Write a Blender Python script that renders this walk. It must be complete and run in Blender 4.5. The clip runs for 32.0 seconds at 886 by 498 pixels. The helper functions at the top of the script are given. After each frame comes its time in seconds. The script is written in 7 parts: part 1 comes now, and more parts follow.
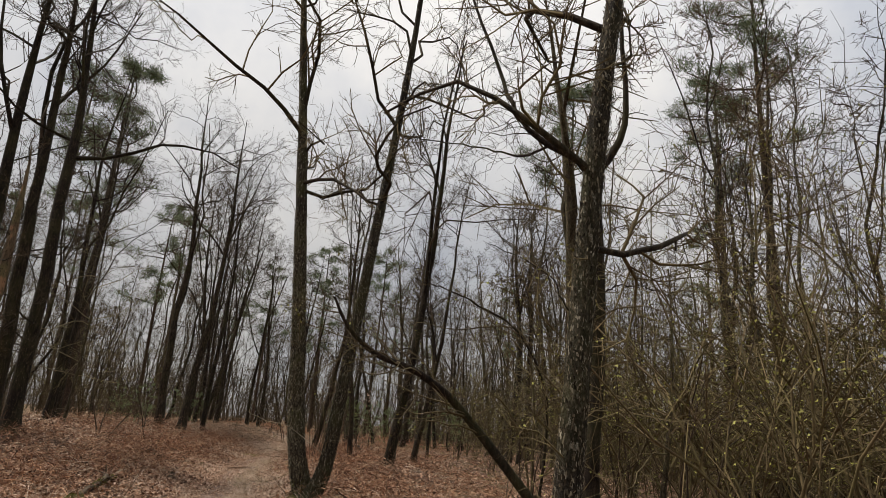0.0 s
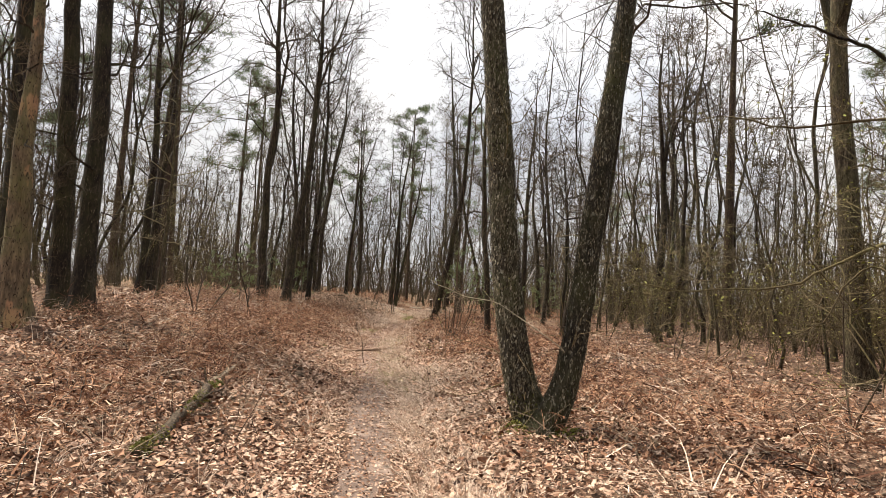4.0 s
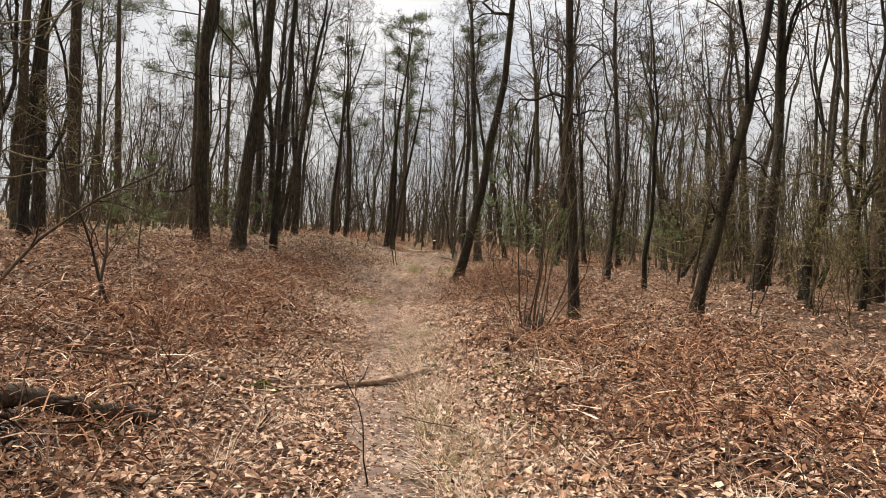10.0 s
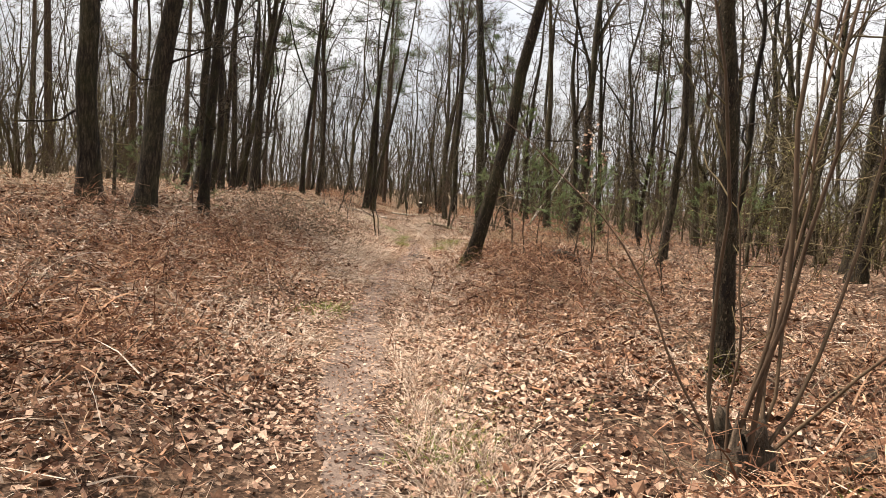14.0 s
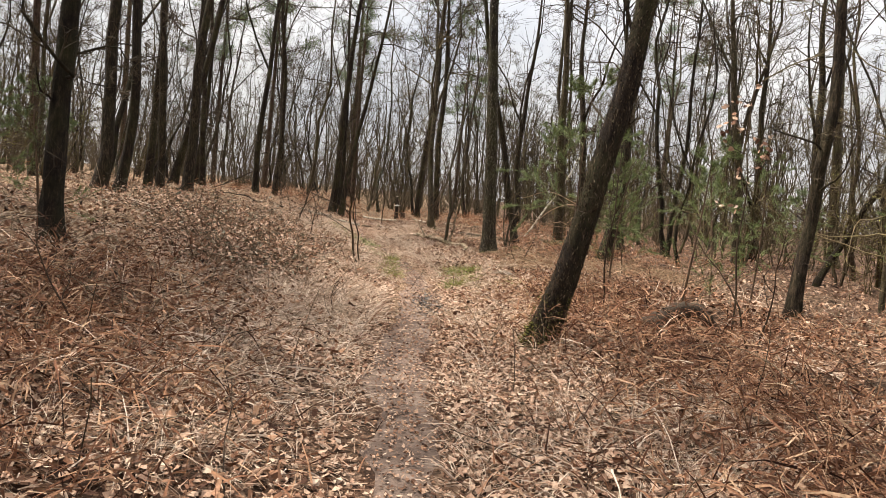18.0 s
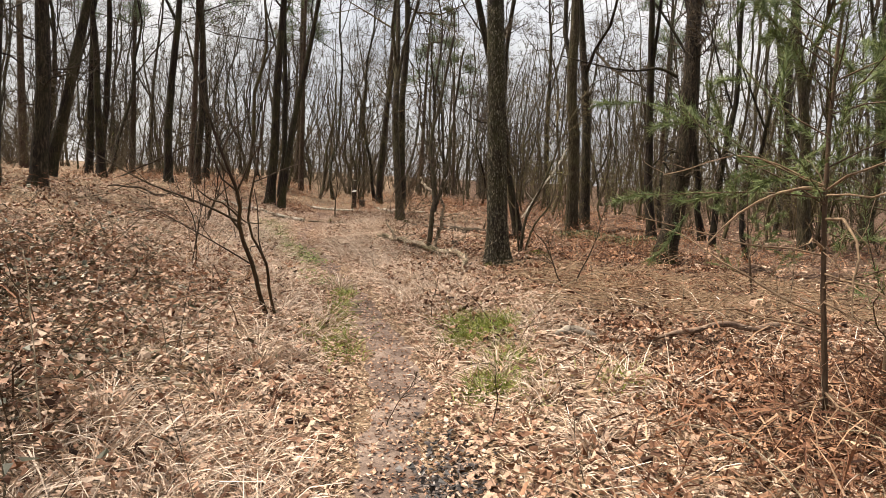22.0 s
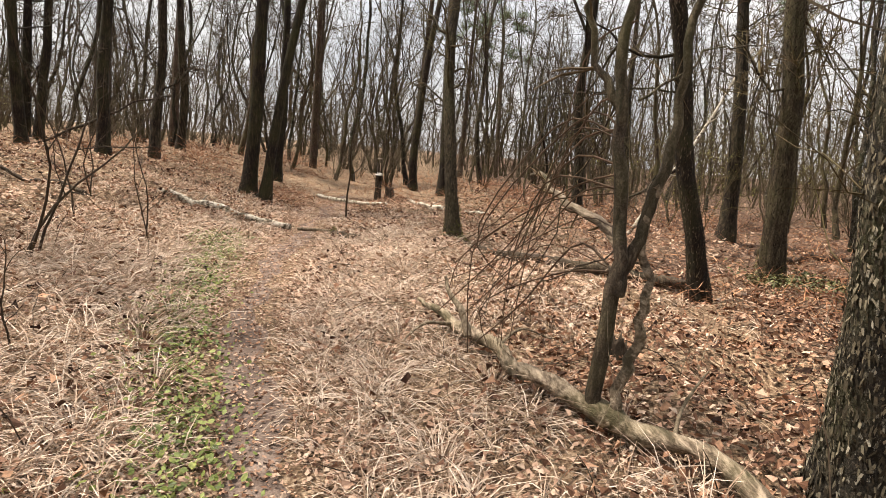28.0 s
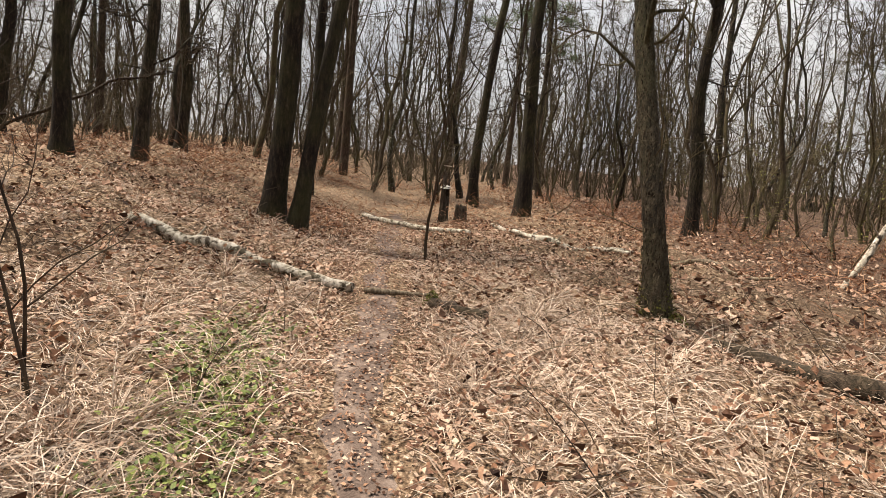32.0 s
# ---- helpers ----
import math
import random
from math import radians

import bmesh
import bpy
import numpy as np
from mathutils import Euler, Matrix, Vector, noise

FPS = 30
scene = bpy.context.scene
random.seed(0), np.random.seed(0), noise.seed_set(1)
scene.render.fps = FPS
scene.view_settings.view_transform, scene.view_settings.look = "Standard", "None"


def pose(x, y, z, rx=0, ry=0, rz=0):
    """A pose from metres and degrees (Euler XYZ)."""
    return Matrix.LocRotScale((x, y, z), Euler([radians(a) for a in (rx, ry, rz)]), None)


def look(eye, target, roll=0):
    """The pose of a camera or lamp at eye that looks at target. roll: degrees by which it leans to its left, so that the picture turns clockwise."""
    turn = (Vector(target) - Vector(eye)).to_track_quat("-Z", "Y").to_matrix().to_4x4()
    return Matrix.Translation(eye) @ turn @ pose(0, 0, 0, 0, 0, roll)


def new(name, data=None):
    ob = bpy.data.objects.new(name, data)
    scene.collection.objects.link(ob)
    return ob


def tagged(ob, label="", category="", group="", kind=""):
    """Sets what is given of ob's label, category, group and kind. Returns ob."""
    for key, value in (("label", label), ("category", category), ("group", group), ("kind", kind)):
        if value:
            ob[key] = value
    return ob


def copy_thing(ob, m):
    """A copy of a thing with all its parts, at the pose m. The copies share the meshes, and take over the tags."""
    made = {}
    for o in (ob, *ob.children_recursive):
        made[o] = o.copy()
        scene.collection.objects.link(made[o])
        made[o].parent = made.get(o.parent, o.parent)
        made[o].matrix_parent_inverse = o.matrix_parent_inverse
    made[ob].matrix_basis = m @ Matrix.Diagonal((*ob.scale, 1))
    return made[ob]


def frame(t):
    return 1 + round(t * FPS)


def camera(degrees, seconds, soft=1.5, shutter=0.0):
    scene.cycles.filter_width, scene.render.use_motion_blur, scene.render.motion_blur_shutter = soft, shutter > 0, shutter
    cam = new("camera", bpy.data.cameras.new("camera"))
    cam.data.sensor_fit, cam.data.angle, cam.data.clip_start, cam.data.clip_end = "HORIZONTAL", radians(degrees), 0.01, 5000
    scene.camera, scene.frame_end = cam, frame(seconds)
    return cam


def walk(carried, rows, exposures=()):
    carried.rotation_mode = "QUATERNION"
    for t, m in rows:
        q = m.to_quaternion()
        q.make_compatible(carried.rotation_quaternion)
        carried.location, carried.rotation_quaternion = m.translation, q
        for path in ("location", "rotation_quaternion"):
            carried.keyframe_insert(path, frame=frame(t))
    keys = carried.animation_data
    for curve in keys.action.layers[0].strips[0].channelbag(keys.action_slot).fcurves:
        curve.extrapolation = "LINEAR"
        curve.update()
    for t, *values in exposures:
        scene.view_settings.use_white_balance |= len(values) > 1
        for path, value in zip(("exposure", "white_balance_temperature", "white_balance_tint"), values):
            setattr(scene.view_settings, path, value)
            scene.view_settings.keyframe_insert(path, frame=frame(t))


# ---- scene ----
cam = camera(69.0, 32.0, soft=0.5)
ROWS = [
    (0.0, 0.000, 0.000, 1.398, -0.28, 15.66, -3.51),
    (0.5, -0.320, 0.603, 1.470, 1.22, 14.11, -3.93),
    (1.0, -0.657, 1.189, 1.484, 2.63, 12.31, -3.66),
    (1.5, -0.946, 1.775, 1.466, 3.29, 10.79, -4.05),
    (2.0, -1.286, 2.342, 1.457, 4.36, 9.26, -4.02),
    (2.5, -1.573, 2.941, 1.457, 4.80, 7.92, -4.05),
    (3.0, -1.842, 3.569, 1.426, 5.47, 6.22, -3.71),
    (3.5, -2.079, 4.227, 1.420, 5.88, 5.00, -3.38),
    (4.0, -2.324, 4.887, 1.392, 6.54, 3.81, -2.91),
    (4.5, -2.551, 5.566, 1.404, 6.69, 3.38, -2.75),
    (6.5, -3.313, 8.208, 1.452, 4.38, -0.06, -1.69),
    (7.0, -3.501, 8.885, 1.438, 3.92, -0.58, -1.82),
    (7.5, -3.672, 9.586, 1.487, 3.93, -0.87, -1.57),
    (8.0, -3.812, 10.266, 1.486, 3.89, -0.91, -1.44),
    (8.5, -3.951, 10.943, 1.490, 4.31, -0.92, -1.48),
    (9.0, -4.077, 11.616, 1.477, 4.65, -1.18, -1.78),
    (9.5, -4.220, 12.307, 1.458, 5.32, -1.44, -2.37),
    (10.0, -4.343, 12.986, 1.490, 5.55, -1.71, -2.62),
    (10.5, -4.468, 13.654, 1.475, 5.78, -2.35, -2.80),
    (11.0, -4.549, 14.327, 1.471, 5.71, -2.89, -3.08),
    (11.5, -4.727, 14.959, 1.428, 5.35, -3.51, -3.67),
    (12.0, -4.825, 15.624, 1.460, 4.82, -3.89, -3.84),
    (12.5, -4.937, 16.256, 1.434, 4.43, -4.40, -3.92),
    (13.0, -5.030, 16.902, 1.440, 4.23, -4.76, -4.06),
    (13.5, -5.199, 17.546, 1.400, 3.72, -5.12, -4.17),
    (14.0, -5.344, 18.208, 1.430, 3.72, -5.03, -4.15),
    (14.5, -5.526, 18.846, 1.463, 3.54, -5.03, -4.12),
    (16.5, -6.159, 21.454, 1.531, 2.37, -4.62, -5.57),
    (17.0, -6.334, 22.131, 1.495, 1.76, -4.76, -5.21),
    (17.5, -6.453, 22.827, 1.465, 0.98, -4.65, -5.30),
    (18.0, -6.566, 23.540, 1.440, 0.39, -4.76, -5.17),
    (18.5, -6.664, 24.271, 1.447, -0.45, -4.37, -5.28),
    (19.0, -6.744, 25.012, 1.435, -1.23, -4.46, -4.84),
    (19.5, -6.803, 25.762, 1.445, -1.82, -4.51, -4.49),
    (20.0, -6.826, 26.508, 1.429, -2.17, -4.85, -4.41),
    (20.5, -6.875, 27.254, 1.449, -2.33, -5.07, -4.29),
    (21.0, -6.903, 27.985, 1.445, -2.91, -5.51, -3.91),
    (21.5, -6.915, 28.711, 1.445, -3.07, -5.93, -3.39),
    (22.0, -6.923, 29.419, 1.430, -3.17, -6.30, -2.76),
    (22.5, -6.999, 30.112, 1.418, -3.00, -6.47, -2.69),
    (23.0, -7.036, 30.800, 1.407, -3.31, -6.53, -2.95),
    (23.5, -7.037, 31.492, 1.405, -3.20, -6.59, -3.24),
    (24.0, -7.021, 32.154, 1.434, -3.33, -6.56, -3.49),
    (24.5, -7.091, 32.792, 1.358, -3.12, -6.73, -3.48),
    (25.0, -7.089, 33.476, 1.325, -2.60, -6.69, -3.67),
    (25.5, -7.122, 34.107, 1.325, -2.02, -6.76, -4.01),
    (27.5, -7.289, 36.296, 1.485, -0.80, -8.30, -4.22),
    (28.0, -7.421, 36.949, 1.508, -0.56, -8.59, -4.65),
    (28.5, -7.505, 37.554, 1.544, -0.28, -8.63, -4.99),
    (29.0, -7.665, 38.157, 1.571, 0.32, -8.75, -5.40),
    (29.5, -7.869, 38.754, 1.556, 0.55, -8.89, -5.85),
    (30.0, -8.099, 39.360, 1.521, 1.37, -8.97, -5.82),
    (30.5, -8.304, 39.962, 1.517, 1.77, -8.68, -5.76),
    (31.0, -8.542, 40.542, 1.449, 1.77, -8.52, -5.65),
    (31.5, -8.732, 41.164, 1.429, 1.33, -8.24, -5.50),
    (32.0, -8.990, 41.745, 1.352, 0.37, -8.15, -5.62),
]
walk(cam, [(t, pose(x, y, z, 90 + p, r, w)) for t, x, y, z, w, p, r in ROWS],
     exposures=[(0.0, 0.18), (1.0, 0.45), (2.0, 0.75), (3.0, 0.99), (4.0, 1.07), (7.0, 1.19), (8.0, 1.16), (9.0, 0.98), (10.0, 0.86), (11.0, 0.81), (12.0, 0.91), (13.0, 1.13), (14.0, 1.18), (17.0, 1.05),
                (19.0, 1.13), (20.0, 1.08), (21.0, 1.05), (22.0, 1.03), (24.0, 1.07), (25.0, 1.03), (28.0, 1.19), (29.0, 1.21), (30.0, 1.09), (31.0, 0.91), (32.0, 0.86)])

# ---- sky, sun ----
world = bpy.data.worlds.new("overcast_sky")
scene.world = world
world.use_nodes = True
wn, wl = world.node_tree.nodes, world.node_tree.links
wn.clear()
sky = wn.new("ShaderNodeTexSky")
sky.sky_type, sky.sun_disc = "NISHITA", False
sky.sun_elevation, sky.sun_rotation = radians(60), radians(290)
sky_bg = wn.new("ShaderNodeBackground")
sky_bg.inputs["Strength"].default_value = 0.070
wl.new(sky.outputs[0], sky_bg.inputs["Color"])
cloud = wn.new("ShaderNodeTexNoise")
cloud.inputs["Scale"].default_value, cloud.inputs["Detail"].default_value, cloud.inputs["Roughness"].default_value = 2.6, 6, 0.58
ramp = wn.new("ShaderNodeValToRGB")
ramp.color_ramp.elements[0].position, ramp.color_ramp.elements[0].color = 0.30, (0.64, 0.665, 0.725, 1)
ramp.color_ramp.elements[1].position, ramp.color_ramp.elements[1].color = 0.60, (1.0, 0.968, 0.93, 1)
wl.new(cloud.outputs[0], ramp.inputs[0])
cloud_bg = wn.new("ShaderNodeBackground")
wl.new(ramp.outputs[0], cloud_bg.inputs["Color"])
sky_co = wn.new("ShaderNodeTexCoord")
sky_z = wn.new("ShaderNodeSeparateXYZ")
wl.new(sky_co.outputs["Generated"], sky_z.inputs[0])
zenith = wn.new("ShaderNodeMapRange")
zenith.inputs[1].default_value, zenith.inputs[2].default_value, zenith.inputs[3].default_value, zenith.inputs[4].default_value = 0.15, 0.65, 0.465, 0.977
wl.new(sky_z.outputs[2], zenith.inputs[0])
wl.new(zenith.outputs[0], cloud_bg.inputs["Strength"])
mix = wn.new("ShaderNodeMixShader")
mix.inputs[0].default_value = 0.92
wl.new(sky_bg.outputs[0], mix.inputs[1])
wl.new(cloud_bg.outputs[0], mix.inputs[2])
wout = wn.new("ShaderNodeOutputWorld")
wl.new(mix.outputs[0], wout.inputs["Surface"])

sun = new("sun", bpy.data.lights.new("sun", "SUN"))
sun.data.energy, sun.data.angle, sun.data.color = 5.0, radians(5), (1.0, 0.89, 0.755)
sun.matrix_world = look((-14, 5, 26), (0, 0, 0))


# ---- materials ----
def material(name, rough=0.9, spec=0.2):
    m = bpy.data.materials.new(name)
    m.use_nodes = True
    b = m.node_tree.nodes["Principled BSDF"]
    b.inputs["Roughness"].default_value = rough
    b.inputs["Specular IOR Level"].default_value = spec
    return m, m.node_tree.nodes, m.node_tree.links, b


def ramp_node(nodes, stops):
    r = nodes.new("ShaderNodeValToRGB")
    e = r.color_ramp.elements
    while len(e) < len(stops):
        e.new(0.5)
    for k, (p, c) in enumerate(stops):
        e[k].position, e[k].color = p, (*c, 1)
    return r


def noise_node(nodes, links, coord, scale, detail=4, rough=0.55, stretch=None):
    n = nodes.new("ShaderNodeTexNoise")
    n.inputs["Scale"].default_value, n.inputs["Detail"].default_value, n.inputs["Roughness"].default_value = scale, detail, rough
    src = coord
    if stretch:
        mp = nodes.new("ShaderNodeMapping")
        mp.inputs["Scale"].default_value = stretch
        links.new(coord, mp.inputs["Vector"])
        src = mp.outputs[0]
    links.new(src, n.inputs["Vector"])
    return n


def mix_node(nodes, links, fac, a, b, mode="MIX"):
    m = nodes.new("ShaderNodeMix")
    m.data_type, m.blend_type = "RGBA", mode
    for src, k in ((fac, 0), (a, 6), (b, 7)):
        if hasattr(src, "is_linked"):
            links.new(src, m.inputs[k])
        elif k == 0:
            m.inputs[0].default_value = src
        else:
            m.inputs[k].default_value = (*src, 1)
    return m.outputs[2]


def bump(nodes, links, b, height, strength, dist):
    n = nodes.new("ShaderNodeBump")
    n.inputs["Strength"].default_value, n.inputs["Distance"].default_value = strength, dist
    links.new(height, n.inputs["Height"])
    links.new(n.outputs[0], b.inputs["Normal"])


def bark(name, stops, patch=None, patch_at=(0.56, 0.62), moss=0.25, fissure=26, depth=0.02, patch_scale=9, patch_stretch=(1, 1, 0.45), plates=0, tall=0.5, crack=0.42, run=(1, 1, 0.22)):
    """Bark: upright fissures, larger stains, lichen-green bloom and, where wanted, pale flakes."""
    m, n, l, b = material(name)
    co = n.new("ShaderNodeTexCoord").outputs["Object"]
    fine = noise_node(n, l, co, fissure, 5, 0.65, run)
    col = ramp_node(n, stops)
    l.new(fine.outputs[0], col.inputs[0])
    out = col.outputs[0]
    if patch:
        pn = noise_node(n, l, co, patch_scale, 4, 0.6, patch_stretch)
        pr = ramp_node(n, [(patch_at[0], (0, 0, 0)), (patch_at[1], (1, 1, 1))])
        l.new(pn.outputs[0], pr.inputs[0])
        out = mix_node(n, l, pr.outputs[0], out, patch)
    height = fine.outputs[0]
    if plates:
        mp = n.new("ShaderNodeMapping")
        mp.inputs["Scale"].default_value = (plates, plates, plates * tall)
        wob = noise_node(n, l, co, 14, 4, 0.7)
        l.new(mix_node(n, l, 0.11, co, wob.outputs["Color"], "ADD"), mp.inputs["Vector"])
        vo = n.new("ShaderNodeTexVoronoi")
        vo.feature = "DISTANCE_TO_EDGE"
        vo.inputs["Scale"].default_value = 1.0
        l.new(mp.outputs[0], vo.inputs["Vector"])
        cr = ramp_node(n, [(0.0, (crack, crack, crack)), (0.22, (1, 1, 1))])
        l.new(vo.outputs["Distance"], cr.inputs[0])
        out = mix_node(n, l, 1.0, out, cr.outputs[0], "MULTIPLY")
        height = mix_node(n, l, 0.4, fine.outputs[0], cr.outputs[0])
    big = noise_node(n, l, co, 1.7, 3)
    gr = ramp_node(n, [(0.42, (0, 0, 0)), (0.72, (moss, moss, moss))])
    l.new(big.outputs[0], gr.inputs[0])
    out = mix_node(n, l, gr.outputs[0], out, (0.115, 0.12, 0.035))
    rnd = n.new("ShaderNodeObjectInfo").outputs["Random"]
    vr = n.new("ShaderNodeMapRange")
    vr.inputs[3].default_value, vr.inputs[4].default_value = 0.75, 1.2
    l.new(rnd, vr.inputs[0])
    hs = n.new("ShaderNodeHueSaturation")
    l.new(vr.outputs[0], hs.inputs["Value"])
    l.new(out, hs.inputs["Color"])
    l.new(hs.outputs[0], b.inputs["Base Color"])
    bump(n, l, b, height, 0.9, depth)
    return m


def islands(name, stops, rough=0.85, spec=0.15, grain=60):
    """Loose pieces (leaves, blades): a colour of its own for each, with a fine grain."""
    m, n, l, b = material(name, rough, spec)
    rnd = n.new("ShaderNodeNewGeometry").outputs["Random Per Island"]
    col = ramp_node(n, stops)
    l.new(rnd, col.inputs[0])
    co = n.new("ShaderNodeTexCoord").outputs["Object"]
    g = noise_node(n, l, co, grain, 3)
    gr = ramp_node(n, [(0.3, (0.62, 0.62, 0.62)), (0.7, (1.1, 1.1, 1.1))])
    l.new(g.outputs[0], gr.inputs[0])
    c = mix_node(n, l, 1.0, col.outputs[0], gr.outputs[0], "MULTIPLY")
    l.new(c, b.inputs["Base Color"])
    return m


BARK_OAK = bark("oak_bark", [(0.34, (0.0101, 0.0063, 0.0045)), (0.52, (0.0359, 0.0253, 0.0163)), (0.72, (0.1158, 0.0856, 0.0550))], moss=0.15, plates=52, tall=0.2)
BARK_DARK = bark("dark_bark", [(0.35, (0.0089, 0.0056, 0.0040)), (0.55, (0.0277, 0.0185, 0.0120)), (0.75, (0.0745, 0.0530, 0.0349))], moss=0.22, plates=56, tall=0.18)
BARK_FLAKY = bark("flaky_birch_bark", [(0.34, (0.014, 0.010, 0.007)), (0.52, (0.05, 0.04, 0.028)), (0.74, (0.15, 0.128, 0.096))],
                  patch=(0.34, 0.31, 0.245), patch_at=(0.60, 0.625), moss=0.4, fissure=22, depth=0.03, patch_scale=34, plates=58, tall=0.42, crack=0.25)
BARK_BIRCH = bark("birch_bark", [(0.30, (0.10, 0.08, 0.06)), (0.5, (0.36, 0.32, 0.26)), (0.75, (0.68, 0.63, 0.55))],
                  patch=(0.05, 0.038, 0.027), patch_at=(0.51, 0.58), moss=0.2, fissure=22, depth=0.01, patch_scale=11, patch_stretch=(1, 1, 1))
BARK_PINE = bark("pine_bark", [(0.32, (0.0214, 0.0143, 0.0105)), (0.52, (0.0670, 0.0417, 0.0290)), (0.74, (0.1410, 0.0871, 0.0594))], moss=0.15, plates=34, tall=0.35)
BARK_ASH = bark("grey_bark", [(0.34, (0.0194, 0.0140, 0.0085)), (0.52, (0.0688, 0.0519, 0.0314)), (0.74, (0.1615, 0.1263, 0.0797))], moss=0.22, plates=46, tall=0.24)
TWIG = bark("twig_bark", [(0.3, (0.0352, 0.0222, 0.0118)), (0.7, (0.1237, 0.0842, 0.0455))], moss=0.2, depth=0.002)
BARK_THICKET = bark("thicket_bark", [(0.3, (0.0138, 0.0090, 0.0051)), (0.55, (0.0434, 0.0299, 0.0170)), (0.75, (0.0841, 0.0603, 0.0348))], moss=0.25, depth=0.004)
TWIG_OLIVE = bark("olive_twig_bark", [(0.3, (0.0421, 0.0290, 0.0145)), (0.7, (0.1202, 0.0893, 0.0449))], moss=0.3, depth=0.002)
# darker copy of the twig bark: the backlit shade of crowns as colour
TWIG_BACKLIT = bark("backlit_twig_bark", [(0.3, (0.026, 0.018, 0.012)), (0.7, (0.085, 0.062, 0.042))], moss=0.15, depth=0.002)
BRUSH = bark("brush_bark", [(0.3, (0.03, 0.021, 0.014)), (0.7, (0.11, 0.08, 0.05))], moss=0.2, depth=0.002)
TIER = bark("tier_twig_bark", [(0.3, (0.06, 0.044, 0.024)), (0.7, (0.19, 0.15, 0.085))], moss=0.3, depth=0.002)
TWIG_BROWN = bark("brown_twig_bark", [(0.3, (0.045, 0.028, 0.018)), (0.7, (0.12, 0.078, 0.05))], moss=0.1, depth=0.002)
PALE_SHOOT = bark("pale_shoot_bark", [(0.3, (0.13, 0.105, 0.072)), (0.7, (0.40, 0.35, 0.26))], moss=0.15, depth=0.001)
BRUSHWOOD = bark("brushwood_bark", [(0.3, (0.09, 0.058, 0.036)), (0.55, (0.22, 0.15, 0.095)), (0.75, (0.36, 0.27, 0.18))], moss=0.05, depth=0.002)
DEADWOOD = bark("weathered_wood", [(0.3, (0.045, 0.032, 0.021)), (0.5, (0.15, 0.115, 0.08)), (0.72, (0.35, 0.285, 0.205))], moss=0.15, fissure=34, depth=0.006)
ROTTEN = bark("rotten_wood", [(0.3, (0.02, 0.014, 0.01)), (0.55, (0.075, 0.052, 0.036)), (0.78, (0.19, 0.14, 0.10))], moss=0.1, fissure=30, depth=0.012, plates=30, tall=0.20)
SCALE = islands("dark_bark_scale", [(0.0, (0.0131, 0.0088, 0.0055)), (0.5, (0.0394, 0.0277, 0.0176)), (0.85, (0.0814, 0.0592, 0.0386)), (1.0, (0.1575, 0.1260, 0.0772))], grain=120)
FLAKE = islands("birch_bark_flake", [(0.0, (0.012, 0.009, 0.006)), (0.3, (0.045, 0.037, 0.024)), (0.6, (0.115, 0.096, 0.063)), (0.9, (0.21, 0.182, 0.125)), (1.0, (0.36, 0.325, 0.25))], grain=120)
MOSS = islands("moss", [(0.0, (0.045, 0.048, 0.010)), (1.0, (0.15, 0.14, 0.03))], grain=90)
LEAF = islands("fallen_leaf", [(0.0, (0.055, 0.025, 0.016)), (0.15, (0.20, 0.108, 0.070)), (0.4, (0.38, 0.240, 0.167)), (0.7, (0.48, 0.330, 0.237)), (1.0, (0.56, 0.435, 0.333))])
LEAF_DARK = islands("dead_brown_leaf", [(0.0, (0.02, 0.010, 0.007)), (0.6, (0.215, 0.110, 0.066)), (1.0, (0.40, 0.24, 0.15))])
# wet leaves on the path; near-black also for the painted shade of a hollow
WET_AND_SHADE = islands("wet_and_shade_leaf", [(0.0, (0.012, 0.01, 0.009)), (0.7, (0.045, 0.036, 0.033)), (1.0, (0.2, 0.15, 0.12))], rough=0.45, spec=0.4)
STRAW = islands("dry_grass", [(0.0, (0.2239, 0.1480, 0.0966)), (0.35, (0.4959, 0.3679, 0.2730)), (1.0, (0.7358, 0.6158, 0.5039))])
BRACKEN = islands("dead_bracken", [(0.0, (0.022, 0.010, 0.007)), (0.4, (0.185, 0.086, 0.050)), (0.75, (0.35, 0.19, 0.110)), (1.0, (0.52, 0.36, 0.235))])
RUST = islands("rusty_bracken", [(0.0, (0.07, 0.026, 0.014)), (0.45, (0.24, 0.105, 0.055)), (0.8, (0.4, 0.2, 0.105)), (1.0, (0.55, 0.34, 0.2))])
GREEN = islands("green_leaf", [(0.0, (0.0936, 0.1188, 0.0160)), (0.6, (0.2106, 0.2484, 0.0360)), (1.0, (0.3276, 0.3384, 0.0800))], rough=0.55, spec=0.35)
GREEN_DARK = islands("dull_green_leaf", [(0.0, (0.04, 0.046, 0.015)), (0.6, (0.09, 0.095, 0.028)), (1.0, (0.16, 0.155, 0.05))], rough=0.6, spec=0.3)
HERB = islands("herb_leaf", [(0.0, (0.06, 0.08, 0.018)), (0.6, (0.15, 0.185, 0.038)), (1.0, (0.27, 0.29, 0.08))], rough=0.6, spec=0.3)
BRAMBLE = islands("bramble_leaf", [(0.0, (0.035, 0.036, 0.018)), (0.5, (0.10, 0.085, 0.044)), (1.0, (0.24, 0.155, 0.092))], rough=0.55, spec=0.35)
BUD = islands("spring_bud", [(0.0, (0.13, 0.12, 0.03)), (1.0, (0.30, 0.30, 0.07))], rough=0.6)
NEEDLE = islands("pine_needle", [(0.0, (0.0385, 0.0600, 0.0188)), (0.6, (0.0825, 0.1150, 0.0338)), (1.0, (0.1540, 0.1900, 0.0638))], rough=0.55, spec=0.3)
